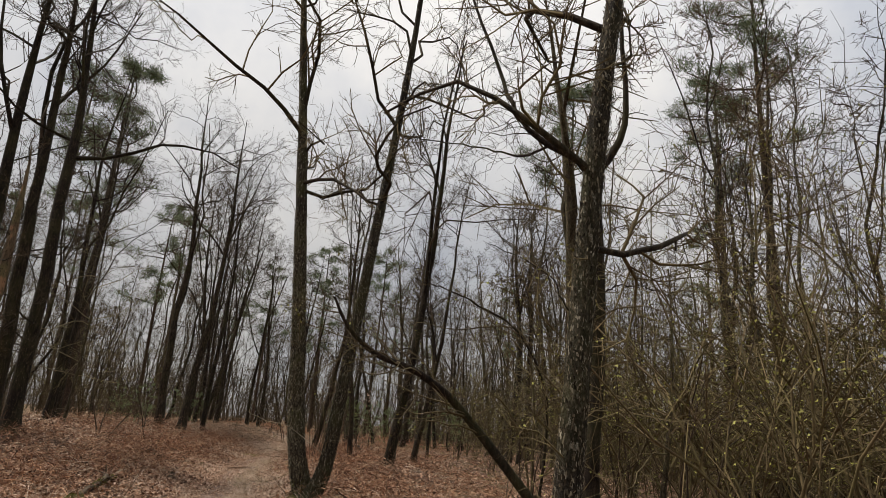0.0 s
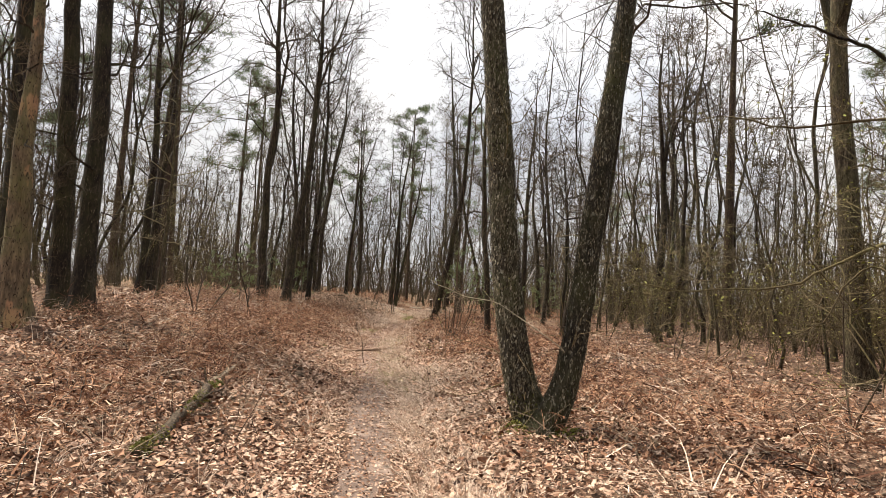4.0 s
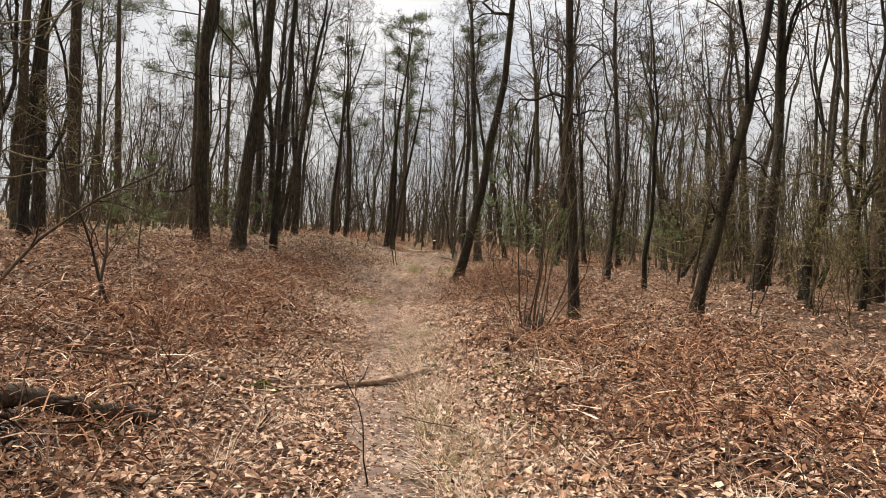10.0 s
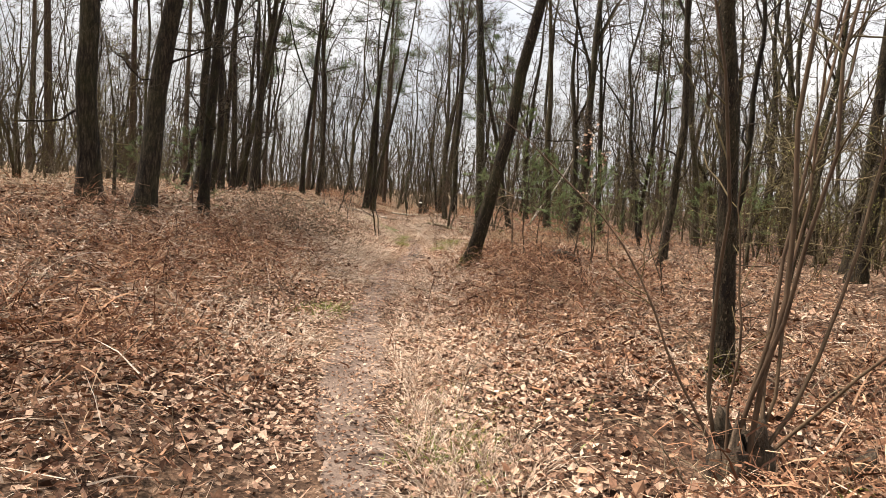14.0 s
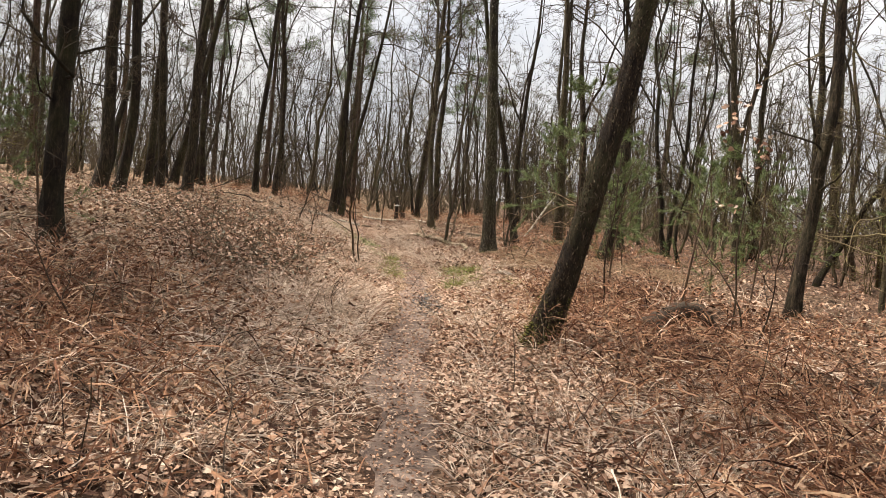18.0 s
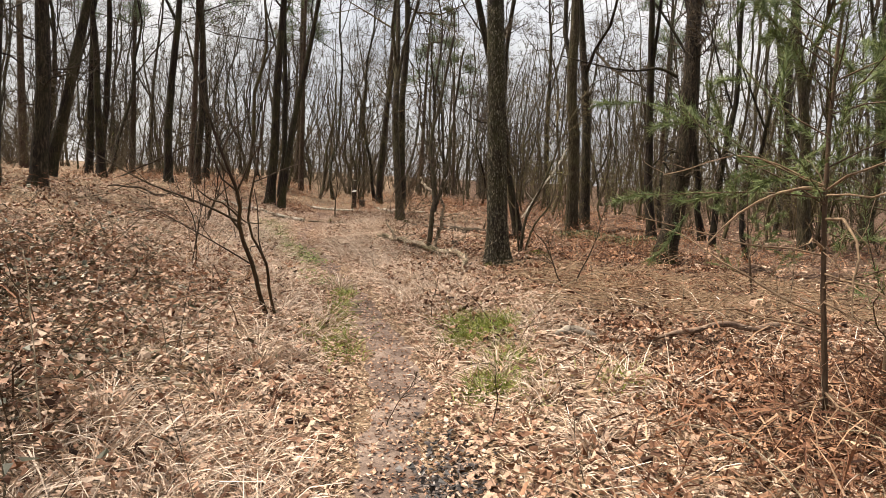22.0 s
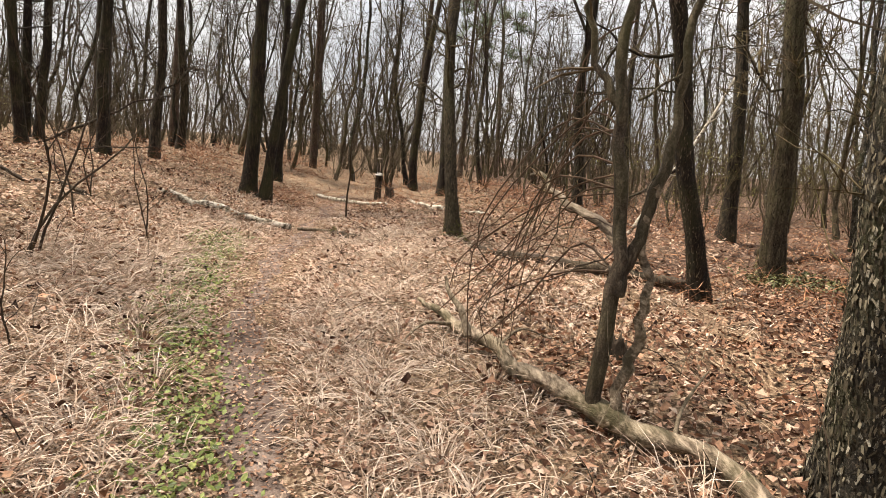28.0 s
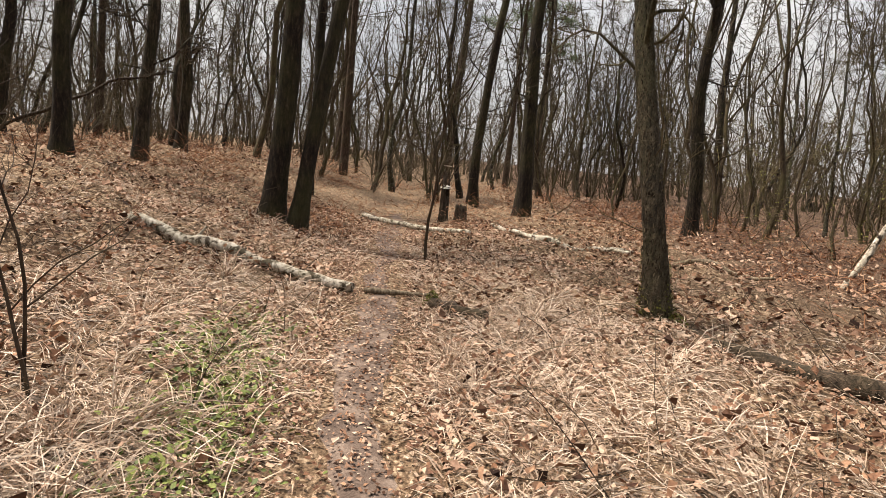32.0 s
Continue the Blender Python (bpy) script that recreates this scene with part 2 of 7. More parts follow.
NEEDLE_SOFT = islands("soft_pine_needle", [(0.0, (0.070, 0.100, 0.030)), (0.6, (0.125, 0.165, 0.052)), (1.0, (0.215, 0.245, 0.085))], rough=0.55, spec=0.3)
FUNGUS = islands("pale_fungus", [(0.0, (0.62, 0.58, 0.5)), (1.0, (0.8, 0.77, 0.7))])


def forest_floor():
    m, n, l, b = material("leaf_litter_soil", 0.95, 0.1)
    co = n.new("ShaderNodeTexCoord").outputs["Object"]
    v = n.new("ShaderNodeTexVoronoi")
    v.inputs["Scale"].default_value, v.inputs["Randomness"].default_value = 24, 1.0
    wob = noise_node(n, l, co, 9, 2)
    wobbled = mix_node(n, l, 0.09, co, wob.outputs["Color"], "ADD")
    l.new(wobbled, v.inputs["Vector"])
    sep = n.new("ShaderNodeSeparateColor")
    l.new(v.outputs["Color"], sep.inputs[0])
    col = ramp_node(n, [(0.0, (0.014, 0.008, 0.006)), (0.4, (0.058, 0.032, 0.021)), (0.75, (0.165, 0.098, 0.064)), (1.0, (0.4, 0.28, 0.2))])
    l.new(sep.outputs[0], col.inputs[0])
    big = noise_node(n, l, co, 0.55, 4, 0.6)
    br = ramp_node(n, [(0.38, (0.06, 0.032, 0.021)), (0.50, (0.10, 0.062, 0.042)), (0.62, (0.17, 0.12, 0.08))])
    l.new(big.outputs[0], br.inputs[0])
    out = mix_node(n, l, 0.38, col.outputs[0], br.outputs[0])
    swirl = noise_node(n, l, co, 2.2, 3, 0.6)
    bent = mix_node(n, l, 0.5, co, swirl.outputs["Color"], "ADD")
    thatch = noise_node(n, l, bent, 26, 4, 0.7, (1.0, 0.16, 1.0))
    tr = ramp_node(n, [(0.3, (0.035, 0.022, 0.013)), (0.5, (0.18, 0.12, 0.076)), (0.7, (0.55, 0.42, 0.29))])
    l.new(thatch.outputs[0], tr.inputs[0])
    sx = n.new("ShaderNodeSeparateXYZ")
    l.new(co, sx.inputs[0])
    far = n.new("ShaderNodeMapRange")
    far.inputs[1].default_value, far.inputs[2].default_value, far.inputs[3].default_value, far.inputs[4].default_value = 24, 33, -0.30, 0.18
    l.new(sx.outputs[1], far.inputs[0])
    add = n.new("ShaderNodeMath")
    add.operation = "ADD"
    l.new(far.outputs[0], add.inputs[0])
    l.new(big.outputs[0], add.inputs[1])
    off = n.new("ShaderNodeMapRange")
    off.inputs[1].default_value, off.inputs[2].default_value, off.inputs[3].default_value, off.inputs[4].default_value = -5.6, -3.2, 0.0, -0.4
    l.new(sx.outputs[0], off.inputs[0])
    both = n.new("ShaderNodeMath")
    both.operation = "ADD"
    l.new(add.outputs[0], both.inputs[0])
    l.new(off.outputs[0], both.inputs[1])
    mk = ramp_node(n, [(0.46, (0, 0, 0)), (0.60, (1, 1, 1))])
    l.new(both.outputs[0], mk.inputs[0])
    out = mix_node(n, l, mk.outputs[0], out, tr.outputs[0])
    fine = noise_node(n, l, co, 70, 4, 0.7)
    fr = ramp_node(n, [(0.35, (0.45, 0.43, 0.42)), (0.65, (1.1, 1.1, 1.1))])
    l.new(fine.outputs[0], fr.inputs[0])
    out = mix_node(n, l, 1.0, out, fr.outputs[0], "MULTIPLY")
    l.new(out, b.inputs["Base Color"])
    bump(n, l, b, v.outputs["Distance"], 0.8, 0.03)
    return m


def trodden_soil():
    m, n, l, b = material("trodden_soil", 0.95, 0.1)
    co = n.new("ShaderNodeTexCoord").outputs["Object"]
    a = noise_node(n, l, co, 3.5, 5, 0.65)
    c = ramp_node(n, [(0.3, (0.07, 0.051, 0.042)), (0.5, (0.16, 0.118, 0.096)), (0.7, (0.31, 0.24, 0.195))])
    l.new(a.outputs[0], c.inputs[0])
    f = noise_node(n, l, co, 95, 4, 0.7)
    fr = ramp_node(n, [(0.3, (0.55, 0.53, 0.52)), (0.7, (1.15, 1.15, 1.15))])
    l.new(f.outputs[0], fr.inputs[0])
    l.new(mix_node(n, l, 1.0, c.outputs[0], fr.outputs[0], "MULTIPLY"), b.inputs["Base Color"])
    bump(n, l, b, f.outputs[0], 0.6, 0.012)
    return m


FLOOR, SOIL = forest_floor(), trodden_soil()


# ---- mesh helpers ----
def mesh_of(name, verts, quads, mat, smooth=True):
    me = bpy.data.meshes.new(name)
    me.vertices.add(len(verts))
    me.vertices.foreach_set("co", np.ascontiguousarray(verts, dtype=np.float32).ravel())
    q = np.ascontiguousarray(quads, dtype=np.int32)
    me.loops.add(q.size)
    me.loops.foreach_set("vertex_index", q.ravel())
    me.polygons.add(len(q))
    me.polygons.foreach_set("loop_start", np.arange(0, q.size, 4, dtype=np.int32))
    me.polygons.foreach_set("use_smooth", np.full(len(q), smooth))
    me.materials.append(mat)
    me.update(calc_edges=True)
    return me


def joined(pieces):
    """One (verts, quads) from several."""
    vs, qs, k = [], [], 0
    for v, q in pieces:
        vs.append(v)
        qs.append(q + k)
        k += len(v)
    return np.concatenate(vs), np.concatenate(qs)


def unit(v):
    return v / np.maximum(np.linalg.norm(v, axis=-1, keepdims=True), 1e-9)


def tubes(pts, rad, sides, rough=None, rng=None):
    """Tapered tubes along k lines of n points each."""
    k, n, _ = pts.shape
    tan = unit(np.gradient(pts, axis=1))
    ref = np.where(np.abs(tan[:, :1, 2:3]) > 0.8, np.array([1.0, 0.13, 0.0]), np.array([0.05, 0.1, 1.0]))
    u = unit(np.cross(tan, ref))
    w = np.cross(tan, u)
    a = np.arange(sides) * 2 * np.pi / sides
    r = rad[..., None]
    if rough:
        r = r * (1 + rough * rng.normal(size=(k, n, sides)))
    else:
        r = np.repeat(r, sides, axis=-1)
    v = pts[:, :, None, :] + r[..., None] * (np.cos(a)[:, None] * u[:, :, None, :] + np.sin(a)[:, None] * w[:, :, None, :])
    i, j = np.meshgrid(np.arange(n - 1), np.arange(sides), indexing="ij")
    q = np.stack([i * sides + j, i * sides + (j + 1) % sides, (i + 1) * sides + (j + 1) % sides, (i + 1) * sides + j], -1).reshape(-1, 4)
    q = (q[None] + (np.arange(k) * n * sides)[:, None, None]).reshape(-1, 4)
    return v.reshape(-1, 3), q


def strips(rng, pts, rad):
    """Thin twigs as narrow ribbons, for growth too fine to show its roundness."""
    k, n, _ = pts.shape
    side = unit(np.cross(pts[:, -1] - pts[:, 0], rng.normal(size=(k, 3))))[:, None] * rad[..., None]
    v = np.stack([pts - side, pts + side], 2).reshape(-1, 3)
    q = np.stack([np.array([2 * i, 2 * i + 1, 2 * i + 3, 2 * i + 2]) for i in range(n - 1)])
    return v, (q[None] + (np.arange(k) * 2 * n)[:, None, None]).reshape(-1, 4)


def grow(rng, start, way, length, n, up=0.25, wig=0.25):
    """k lines that start out along way, wander and bend upwards."""
    k = len(start)
    d = unit(way)
    pts = [start]
    step = (length / (n - 1))[:, None]
    for _ in range(n - 1):
        d = unit(d + rng.normal(size=(k, 3)) * wig + np.array([0, 0, up]))
        pts.append(pts[-1] + d * step)
    return np.stack(pts, 1)


def offshoots(rng, pts, rad, per, lo, angle, ratio, total):
    """Starts, directions, lengths and radii for per shoots on each line."""
    k, n, _ = pts.shape
    who = np.repeat(np.arange(k), per)
    u = lo + (1 - lo) * rng.random(len(who))
    f = u * (n - 1.001)
    i = f.astype(int)
    g = (f - i)[:, None]
    p = pts[who, i] * (1 - g) + pts[who, i + 1] * g
    t = unit(pts[who, i + 1] - pts[who, i])
    s = unit(np.cross(t, rng.normal(size=t.shape)))
    an = np.radians(angle * (0.7 + 0.6 * rng.random(len(who))))[:, None]
    d = t * np.cos(an) + s * np.sin(an)
    ln = total[who] * ratio * (0.55 + 0.7 * rng.random(len(who))) * (1.15 - 0.55 * u)
    r = (rad[who, i] * (1 - g[:, 0]) + rad[who, i + 1] * g[:, 0]) * 0.62
    return p, d, ln, r


def taper(r, n, end=0.25):
    return r[:, None] * np.linspace(1, end, n)[None]


def bendy(points, n):
    """A smooth line through a few bends."""
    p = np.array(points, dtype=float)
    t = np.linspace(0, len(p) - 1, n)
    i = np.minimum(t.astype(int), len(p) - 2)
    f = (t - i)[:, None]
    a, b = p[i], p[i + 1]
    ma = (p[np.minimum(i + 1, len(p) - 1)] - p[np.maximum(i - 1, 0)]) / 2
    mb = (p[np.minimum(i + 2, len(p) - 1)] - p[i]) / 2
    return (2 * f ** 3 - 3 * f ** 2 + 1) * a + (f ** 3 - 2 * f ** 2 + f) * ma + (3 * f ** 2 - 2 * f ** 3) * b + (f ** 3 - f ** 2) * mb


def part(name, geo, mat, parent, label="", kind=""):
    ob = new(name, mesh_of(name, *geo, mat))
    ob.parent = parent
    return tagged(ob, label=label, kind=kind)


# ---- ground ----
PATH_Y = [-6, 0, 5, 9.3, 15.4, 17, 19.9, 21.3, 24.5, 28.1, 30.4, 33.6, 35.4, 39.6, 41, 44, 47.5, 52, 60]
PATH_X = [-0.4, -0.9, -2.2, -3.3, -4.6, -5.05, -5.7, -5.9, -6.5, -6.8, -6.85, -6.95, -7.1, -8.1, -8.6, -9.25, -9.5, -9.8, -10]


def ease(a):
    a = np.clip(a, 0, 1)
    return a * a * (3 - 2 * a)


def bumps(x, y):
    return (0.035 * np.sin(1.7 * x + 0.6 * y + 1) * np.sin(1.3 * y - 0.8 * x) + 0.022 * np.sin(4.1 * x + 1.9 * y) * np.sin(3.3 * y - 2.2 * x + 2)
            + 0.012 * np.sin(9.3 * x + 3.1) * np.sin(8.1 * y - 3.2 * x))


def lumps(x, y):
    return (np.sin(2.9 * x + 1.3 * y + 0.7) * np.sin(2.3 * y - 1.9 * x + 1.1) + 0.6 * np.sin(5.3 * x - 2.2 * y) * np.sin(4.7 * y + 3.1 * x + 2.0))


def ground(x, y):
    """Height of the forest floor: a trodden path, a bank on one side, a slight fall on the other."""
    x, y = np.asarray(x, dtype=float), np.asarray(y, dtype=float)
    w = x - np.interp(y, PATH_Y, PATH_X)
    side = ease((np.abs(w) - 0.35) / 1.3)
    dip = 0.25 * np.exp(-((x + 3.15) / 0.75) ** 2 - ((y - 23.5) / 1.15) ** 2)
    return 0.68 * ease((-w - 0.3) / 5.5) * ease((y - 4) / 16) - 0.14 * ease((w - 2) / 9) + 0.13 * side + bumps(x, y) * (0.25 + 0.75 * side) + 0.085 * ease((np.abs(w) - 0.9) / 1.6) * lumps(x, y) + 0.33 * np.exp(-((x + 1.2) ** 2 + (y - 16.9) ** 2) / 1.6) - dip


def ground_lines(lo, hi, step, reach):
    inner = np.arange(lo, hi + step / 2, step)
    out = step * 1.35 ** np.arange(1, 24)
    out = np.cumsum(out)
    out = out[out < reach]
    return np.concatenate([lo - out[::-1], inner, hi + out])


gx, gy = ground_lines(-20, 10, 0.22, 900), ground_lines(-3, 60, 0.22, 900)
GX, GY = np.meshgrid(gx, gy)
gv = np.stack([GX, GY, ground(GX, GY)], -1).reshape(-1, 3)
nx, ny = len(gx), len(gy)
gi, gj = np.meshgrid(np.arange(nx - 1), np.arange(ny - 1))
gq = np.stack([gj * nx + gi, gj * nx + gi + 1, (gj + 1) * nx + gi + 1, (gj + 1) * nx + gi], -1).reshape(-1, 4)
tagged(new("ground", mesh_of("ground", gv, gq, FLOOR)), label="forest floor covered in pale dead leaves", category="ground", kind="structure")

py = np.arange(-4, 56, 0.12)
pc = np.interp(py, PATH_Y, PATH_X) + 0.05 * np.sin(1.9 * py) + 0.03 * np.sin(5.3 * py)
half = 0.25 - 0.09 * ease((py - 31) / 5) + 0.06 * np.sin(1.1 * py + 1) + 0.04 * np.sin(4.7 * py) + 0.03 * np.sin(13.1 * py)
cross = np.linspace(-1, 1, 7)
pxs = pc[:, None] + half[:, None] * cross
pys = np.repeat(py[:, None], 7, 1)
pz = ground(pxs, pys) + 0.012 - 0.02 * np.abs(cross) ** 3
pv = np.stack([pxs, pys, pz], -1).reshape(-1, 3)
pi_, pj = np.meshgrid(np.arange(6), np.arange(len(py) - 1))
pq = np.stack([pj * 7 + pi_, pj * 7 + pi_ + 1, (pj + 1) * 7 + pi_ + 1, (pj + 1) * 7 + pi_], -1).reshape(-1, 4)
tagged(new("path", mesh_of("path", pv, pq, SOIL)), label="narrow trodden earth footpath strewn with leaves", category="path", kind="structure")


# ---- trees ----
def woods(rng, h, r, lean, wob, crown, n_limbs, per, limb_len, detail=2, spread=50, up=0.12, sides=10, n=16, flare=0.55, curl=0.0, low=0, shoots=0, sweep=0.0, crook=0.42, kink=0.008, forks=0):
    """Trunk, single limbs and twigs of a bare tree, as (verts, quads), and the trunk's line."""
    s = np.linspace(0, 1, n) ** (1.7 if sides > 15 else 1.0)
    z = s * h
    ph = rng.random(4) * 6.28
    x = lean[0] * z + wob * (np.sin(2.1 * s * 3 + ph[0]) - np.sin(ph[0])) + 0.5 * wob * (np.sin(8 * s + ph[1]) - np.sin(ph[1])) + curl * z * z / h + 0.18 * wob * (np.sin(21 * s + ph[3]) - np.sin(ph[3]))
    y = lean[1] * z + wob * (np.sin(2.3 * s * 3 + ph[2]) - np.sin(ph[2])) + 0.18 * wob * (np.sin(19 * s + ph[1]) - np.sin(ph[1]))
    kx, ky = np.cumsum(rng.normal(size=(2, 17)), 1) * (0.10 * wob + kink)
    ks = np.linspace(0, 1, 17)
    x = x + np.interp(s, ks, kx - kx[0]) + sweep * np.exp(-z / 0.35)
    y = y + np.interp(s, ks, ky - ky[0])
    line = np.stack([x, y, z], -1)
    line[0, 2] = -0.25
    fl = 1 + flare * np.exp(-np.maximum(z, 0) / 0.28)
    rad = r * fl * (1 - 0.93 * s ** 1.15)
    # more points near the foot
    foot = np.array([0.12, 0.3, 0.6])
    extra = np.stack([np.interp(foot, z, line[:, k]) for k in range(3)], -1)
    extra[:, 2] = foot
    line = np.concatenate([line[:1], extra, line[1:]]) if h / (n - 1) > 0.65 else line
    rad = np.interp(np.maximum(line[:, 2], 0), z, r * (1 - 0.93 * s ** 1.15)) * (1 + flare * np.exp(-np.maximum(line[:, 2], 0) / 0.28))
    trunk = tubes(line[None], rad[None], sides, 0.05, rng)
    us = np.sort(crown + (0.98 - crown) * rng.random(n_limbs) ** 0.9)
    if low:
        us[:low] = 0.10 + 0.24 * rng.random(low)
    lead = slice(low, low + forks)
    us[lead] = 0.26 + 0.34 * rng.random(forks)
    zz = us * h
    p = np.stack([np.interp(zz, line[:, 2], line[:, k]) for k in range(3)], -1)
    az = rng.random() * 6.28 + np.arange(n_limbs) * 2.4 + rng.normal(size=n_limbs) * 0.4
    inc = np.radians(spread * (0.75 + 0.5 * rng.random(n_limbs)))
    inc[:low] = np.radians(62 + 36 * rng.random(low))
    inc[lead] = np.radians(12 + 20 * rng.random(forks))
    way = np.stack([np.sin(inc) * np.cos(az), np.sin(inc) * np.sin(az), np.cos(inc)], -1)
    ln = limb_len * h * (0.45 + 0.75 * rng.random(n_limbs)) * (1.15 - 0.7 * us) * (0.4 + 0.6 * np.minimum(1, us / 0.5))
    ln[:low] = rng.uniform(0.5, 2.0, low)
    ln[lead] = h * (1 - us[lead]) * rng.uniform(0.6, 0.9, forks)
    lr = np.minimum(np.interp(zz, line[:, 2], rad) * 0.55, 0.008 + ln * 0.011)
    lr[lead] = np.interp(zz[lead], line[:, 2], rad) * rng.uniform(0.5, 0.75, forks)
    bend = np.full((n_limbs, 1), crook)
    bend[lead] = 0.16
    lp = grow(rng, p, way, ln, 7, up, bend)
    lrad = taper(lr, 7, 0.3)
    limbs = [tubes(lp[:low + forks], lrad[:low + forks], 3), strips(rng, lp[low + forks:], lrad[low + forks:])] if detail == 1 else [tubes(lp[k:k + 1], lrad[k:k + 1], (3, 3, 5)[detail - 1]) for k in range(n_limbs)]
    bs = offshoots(rng, lp, lrad, per[0], 0.15, 52, 0.5, ln)
    nb = 5 if detail > 2 else 4
    bp = grow(rng, bs[0], bs[1], bs[2], nb, 0.06, 0.4)
    br = taper(np.maximum(bs[3], 0.0048 if detail > 2 else 0.011), nb, 0.4)
    fine = [tubes(bp, br, 3) if detail > 2 else strips(rng, bp, br)]
    ts = offshoots(rng, bp, br, per[1], 0.1, 50, 0.5, bs[2])
    tp = grow(rng, ts[0], ts[1], ts[2], 3, 0.08, 0.24)
    if detail < 3:
        tp = tp[:, ::2]
    tr = taper(np.maximum(ts[3], 0.0038 if detail > 2 else 0.008), tp.shape[1], 0.6)
    fine.append(tubes(tp, tr, 3) if detail > 2 else strips(rng, tp, tr))
    if per[2]:
        ws = offshoots(rng, tp, tr, per[2], 0.1, 38, 0.6, ts[2])
        wp = grow(rng, ws[0], ws[1], ws[2], 3 if detail > 2 else 2, 0.05, 0.2)
        fine.append(strips(rng, wp, taper(np.maximum(ws[3], 0.003 if detail > 2 else 0.0062), wp.shape[1], 0.7)))
    if shoots:
        z0 = 0.25 + (0.6 * h - 0.25) * rng.random(shoots)
        p0 = np.stack([np.interp(z0, line[:, 2], line[:, k]) for k in range(3)], -1)
        a0 = rng.random(shoots) * 6.283
        d0 = np.stack([np.cos(a0), np.sin(a0), 0.35 + 0.5 * rng.random(shoots)], -1)
        l0 = rng.uniform(0.25, 1.1, shoots)
        sp = grow(rng, p0, d0, l0, 5, 0.0, 0.42)
        sr = taper(0.003 + 0.004 * rng.random(shoots), 5, 0.4)
        os_ = offshoots(rng, sp, sr, 5, 0.15, 45, 0.5, l0)
        fine += [tubes(sp, sr, 4) if detail > 2 else strips(rng, sp, sr), strips(rng, grow(rng, os_[0], os_[1], os_[2], 3, 0.02, 0.35), taper(np.maximum(os_[3], 0.002), 3, 0.6))]
    return trunk, limbs, joined(fine), (line, rad)


def flakes(rng, line, rad, top, k, off=(0, 0, 0)):
    """Bark scales standing proud of a trunk."""
    z = top * rng.random(k) ** 1.15
    c = np.stack([np.interp(z, line[:, 2], line[:, j]) for j in range(2)] + [z], -1)
    r = np.interp(z, line[:, 2], rad)
    a = rng.random(k) * 6.2832
    out = np.stack([np.cos(a), np.sin(a), np.zeros(k)], -1)
    nrm = unit(out + rng.normal(size=(k, 3)) * 0.24)
    side = unit(np.cross(nrm, np.array([0.0, 0, 1]) + rng.normal(size=(k, 3)) * 0.2))
    up = np.cross(side, nrm)
    w, h = (rng.uniform(0.0018, 0.0062, k) * (0.7 + r / 0.25))[:, None], (rng.uniform(0.006, 0.021, k) * (0.7 + r / 0.25))[:, None]
    at = c + out * (r * 1.0 + rng.uniform(0.0, 0.010, k))[:, None] + np.array(off)
    e, g = rng.uniform(0.1, 1.0, (2, k, 1))
    v = np.stack([at - side * w * e - up * h, at + side * w - up * h * g, at + side * w * g + up * h * 0.9 + nrm * 0.004, at - side * w + up * h * e + nrm * 0.002], 1).reshape(-1, 3)
    return v, np.arange(4 * k).reshape(k, 4)


def blades(rng, foot, way, length, width, n=3, droop=0.5):
    """Flat arched blades (grass, needles), one strip each."""
    k = len(foot)
    d = unit(way)
    side = unit(np.cross(d, rng.normal(size=(k, 3)))) * (width / 2)[:, None]
    pts = [foot]
    for i in range(1, n):
        d = unit(d + np.array([0, 0, -droop]) * i / n)
        pts.append(pts[-1] + d * (length / (n - 1))[:, None])
    rows = []
    for i in range(n):
        wd = 1 - 0.8 * i / (n - 1)
        rows += [pts[i] - side * wd, pts[i] + side * wd]
    v = np.stack(rows, 1).reshape(-1, 3)
    base = np.arange(k)[:, None, None] * 2 * n
    q = np.stack([np.array([2 * i, 2 * i + 1, 2 * i + 3, 2 * i + 2]) for i in range(n - 1)])
    return v, (q[None] + base).reshape(-1, 4)


def leaves(rng, at, size, tilt=0.5, curl=0.35, slim=0.6):
    """Curled leaves: two halves folded along the midrib, tapering to both ends."""
    k = len(at)
    az = rng.random(k) * 6.2832
    nrm = unit(np.stack([rng.normal(size=k) * tilt, rng.normal(size=k) * tilt, np.ones(k)], -1))
    a = np.stack([np.cos(az), np.sin(az), np.zeros(k)], -1)
    a = unit(a - nrm * np.sum(a * nrm, -1, keepdims=True))
    b = np.cross(nrm, a)
    L, W = (size / 2)[:, None], (size * slim / 2)[:, None]
    c = (curl * (rng.random(k) - 0.2))[:, None] * L
    e = (0.25 + 0.2 * rng.random(k))[:, None]
    tip, tail = at + a * L + nrm * c, at - a * L * 0.95 + nrm * c * 0.8
    r1, r2 = at - b * W - a * L * e + nrm * c * 0.7, at - b * W * 0.85 + a * L * e + nrm * c
    l1, l2 = at + b * W * 0.9 - a * L * e + nrm * c * 0.9, at + b * W + a * L * e + nrm * c * 0.6
    v = np.stack([tail - nrm * c * 0.5, r1, r2, tip - nrm * c * 0.3, l2, l1], 1).reshape(-1, 3)
    q = np.stack([np.array([0, 1, 2, 3]), np.array([3, 4, 5, 0])])
    return v, (q[None] + (np.arange(k) * 6)[:, None, None]).reshape(-1, 4)


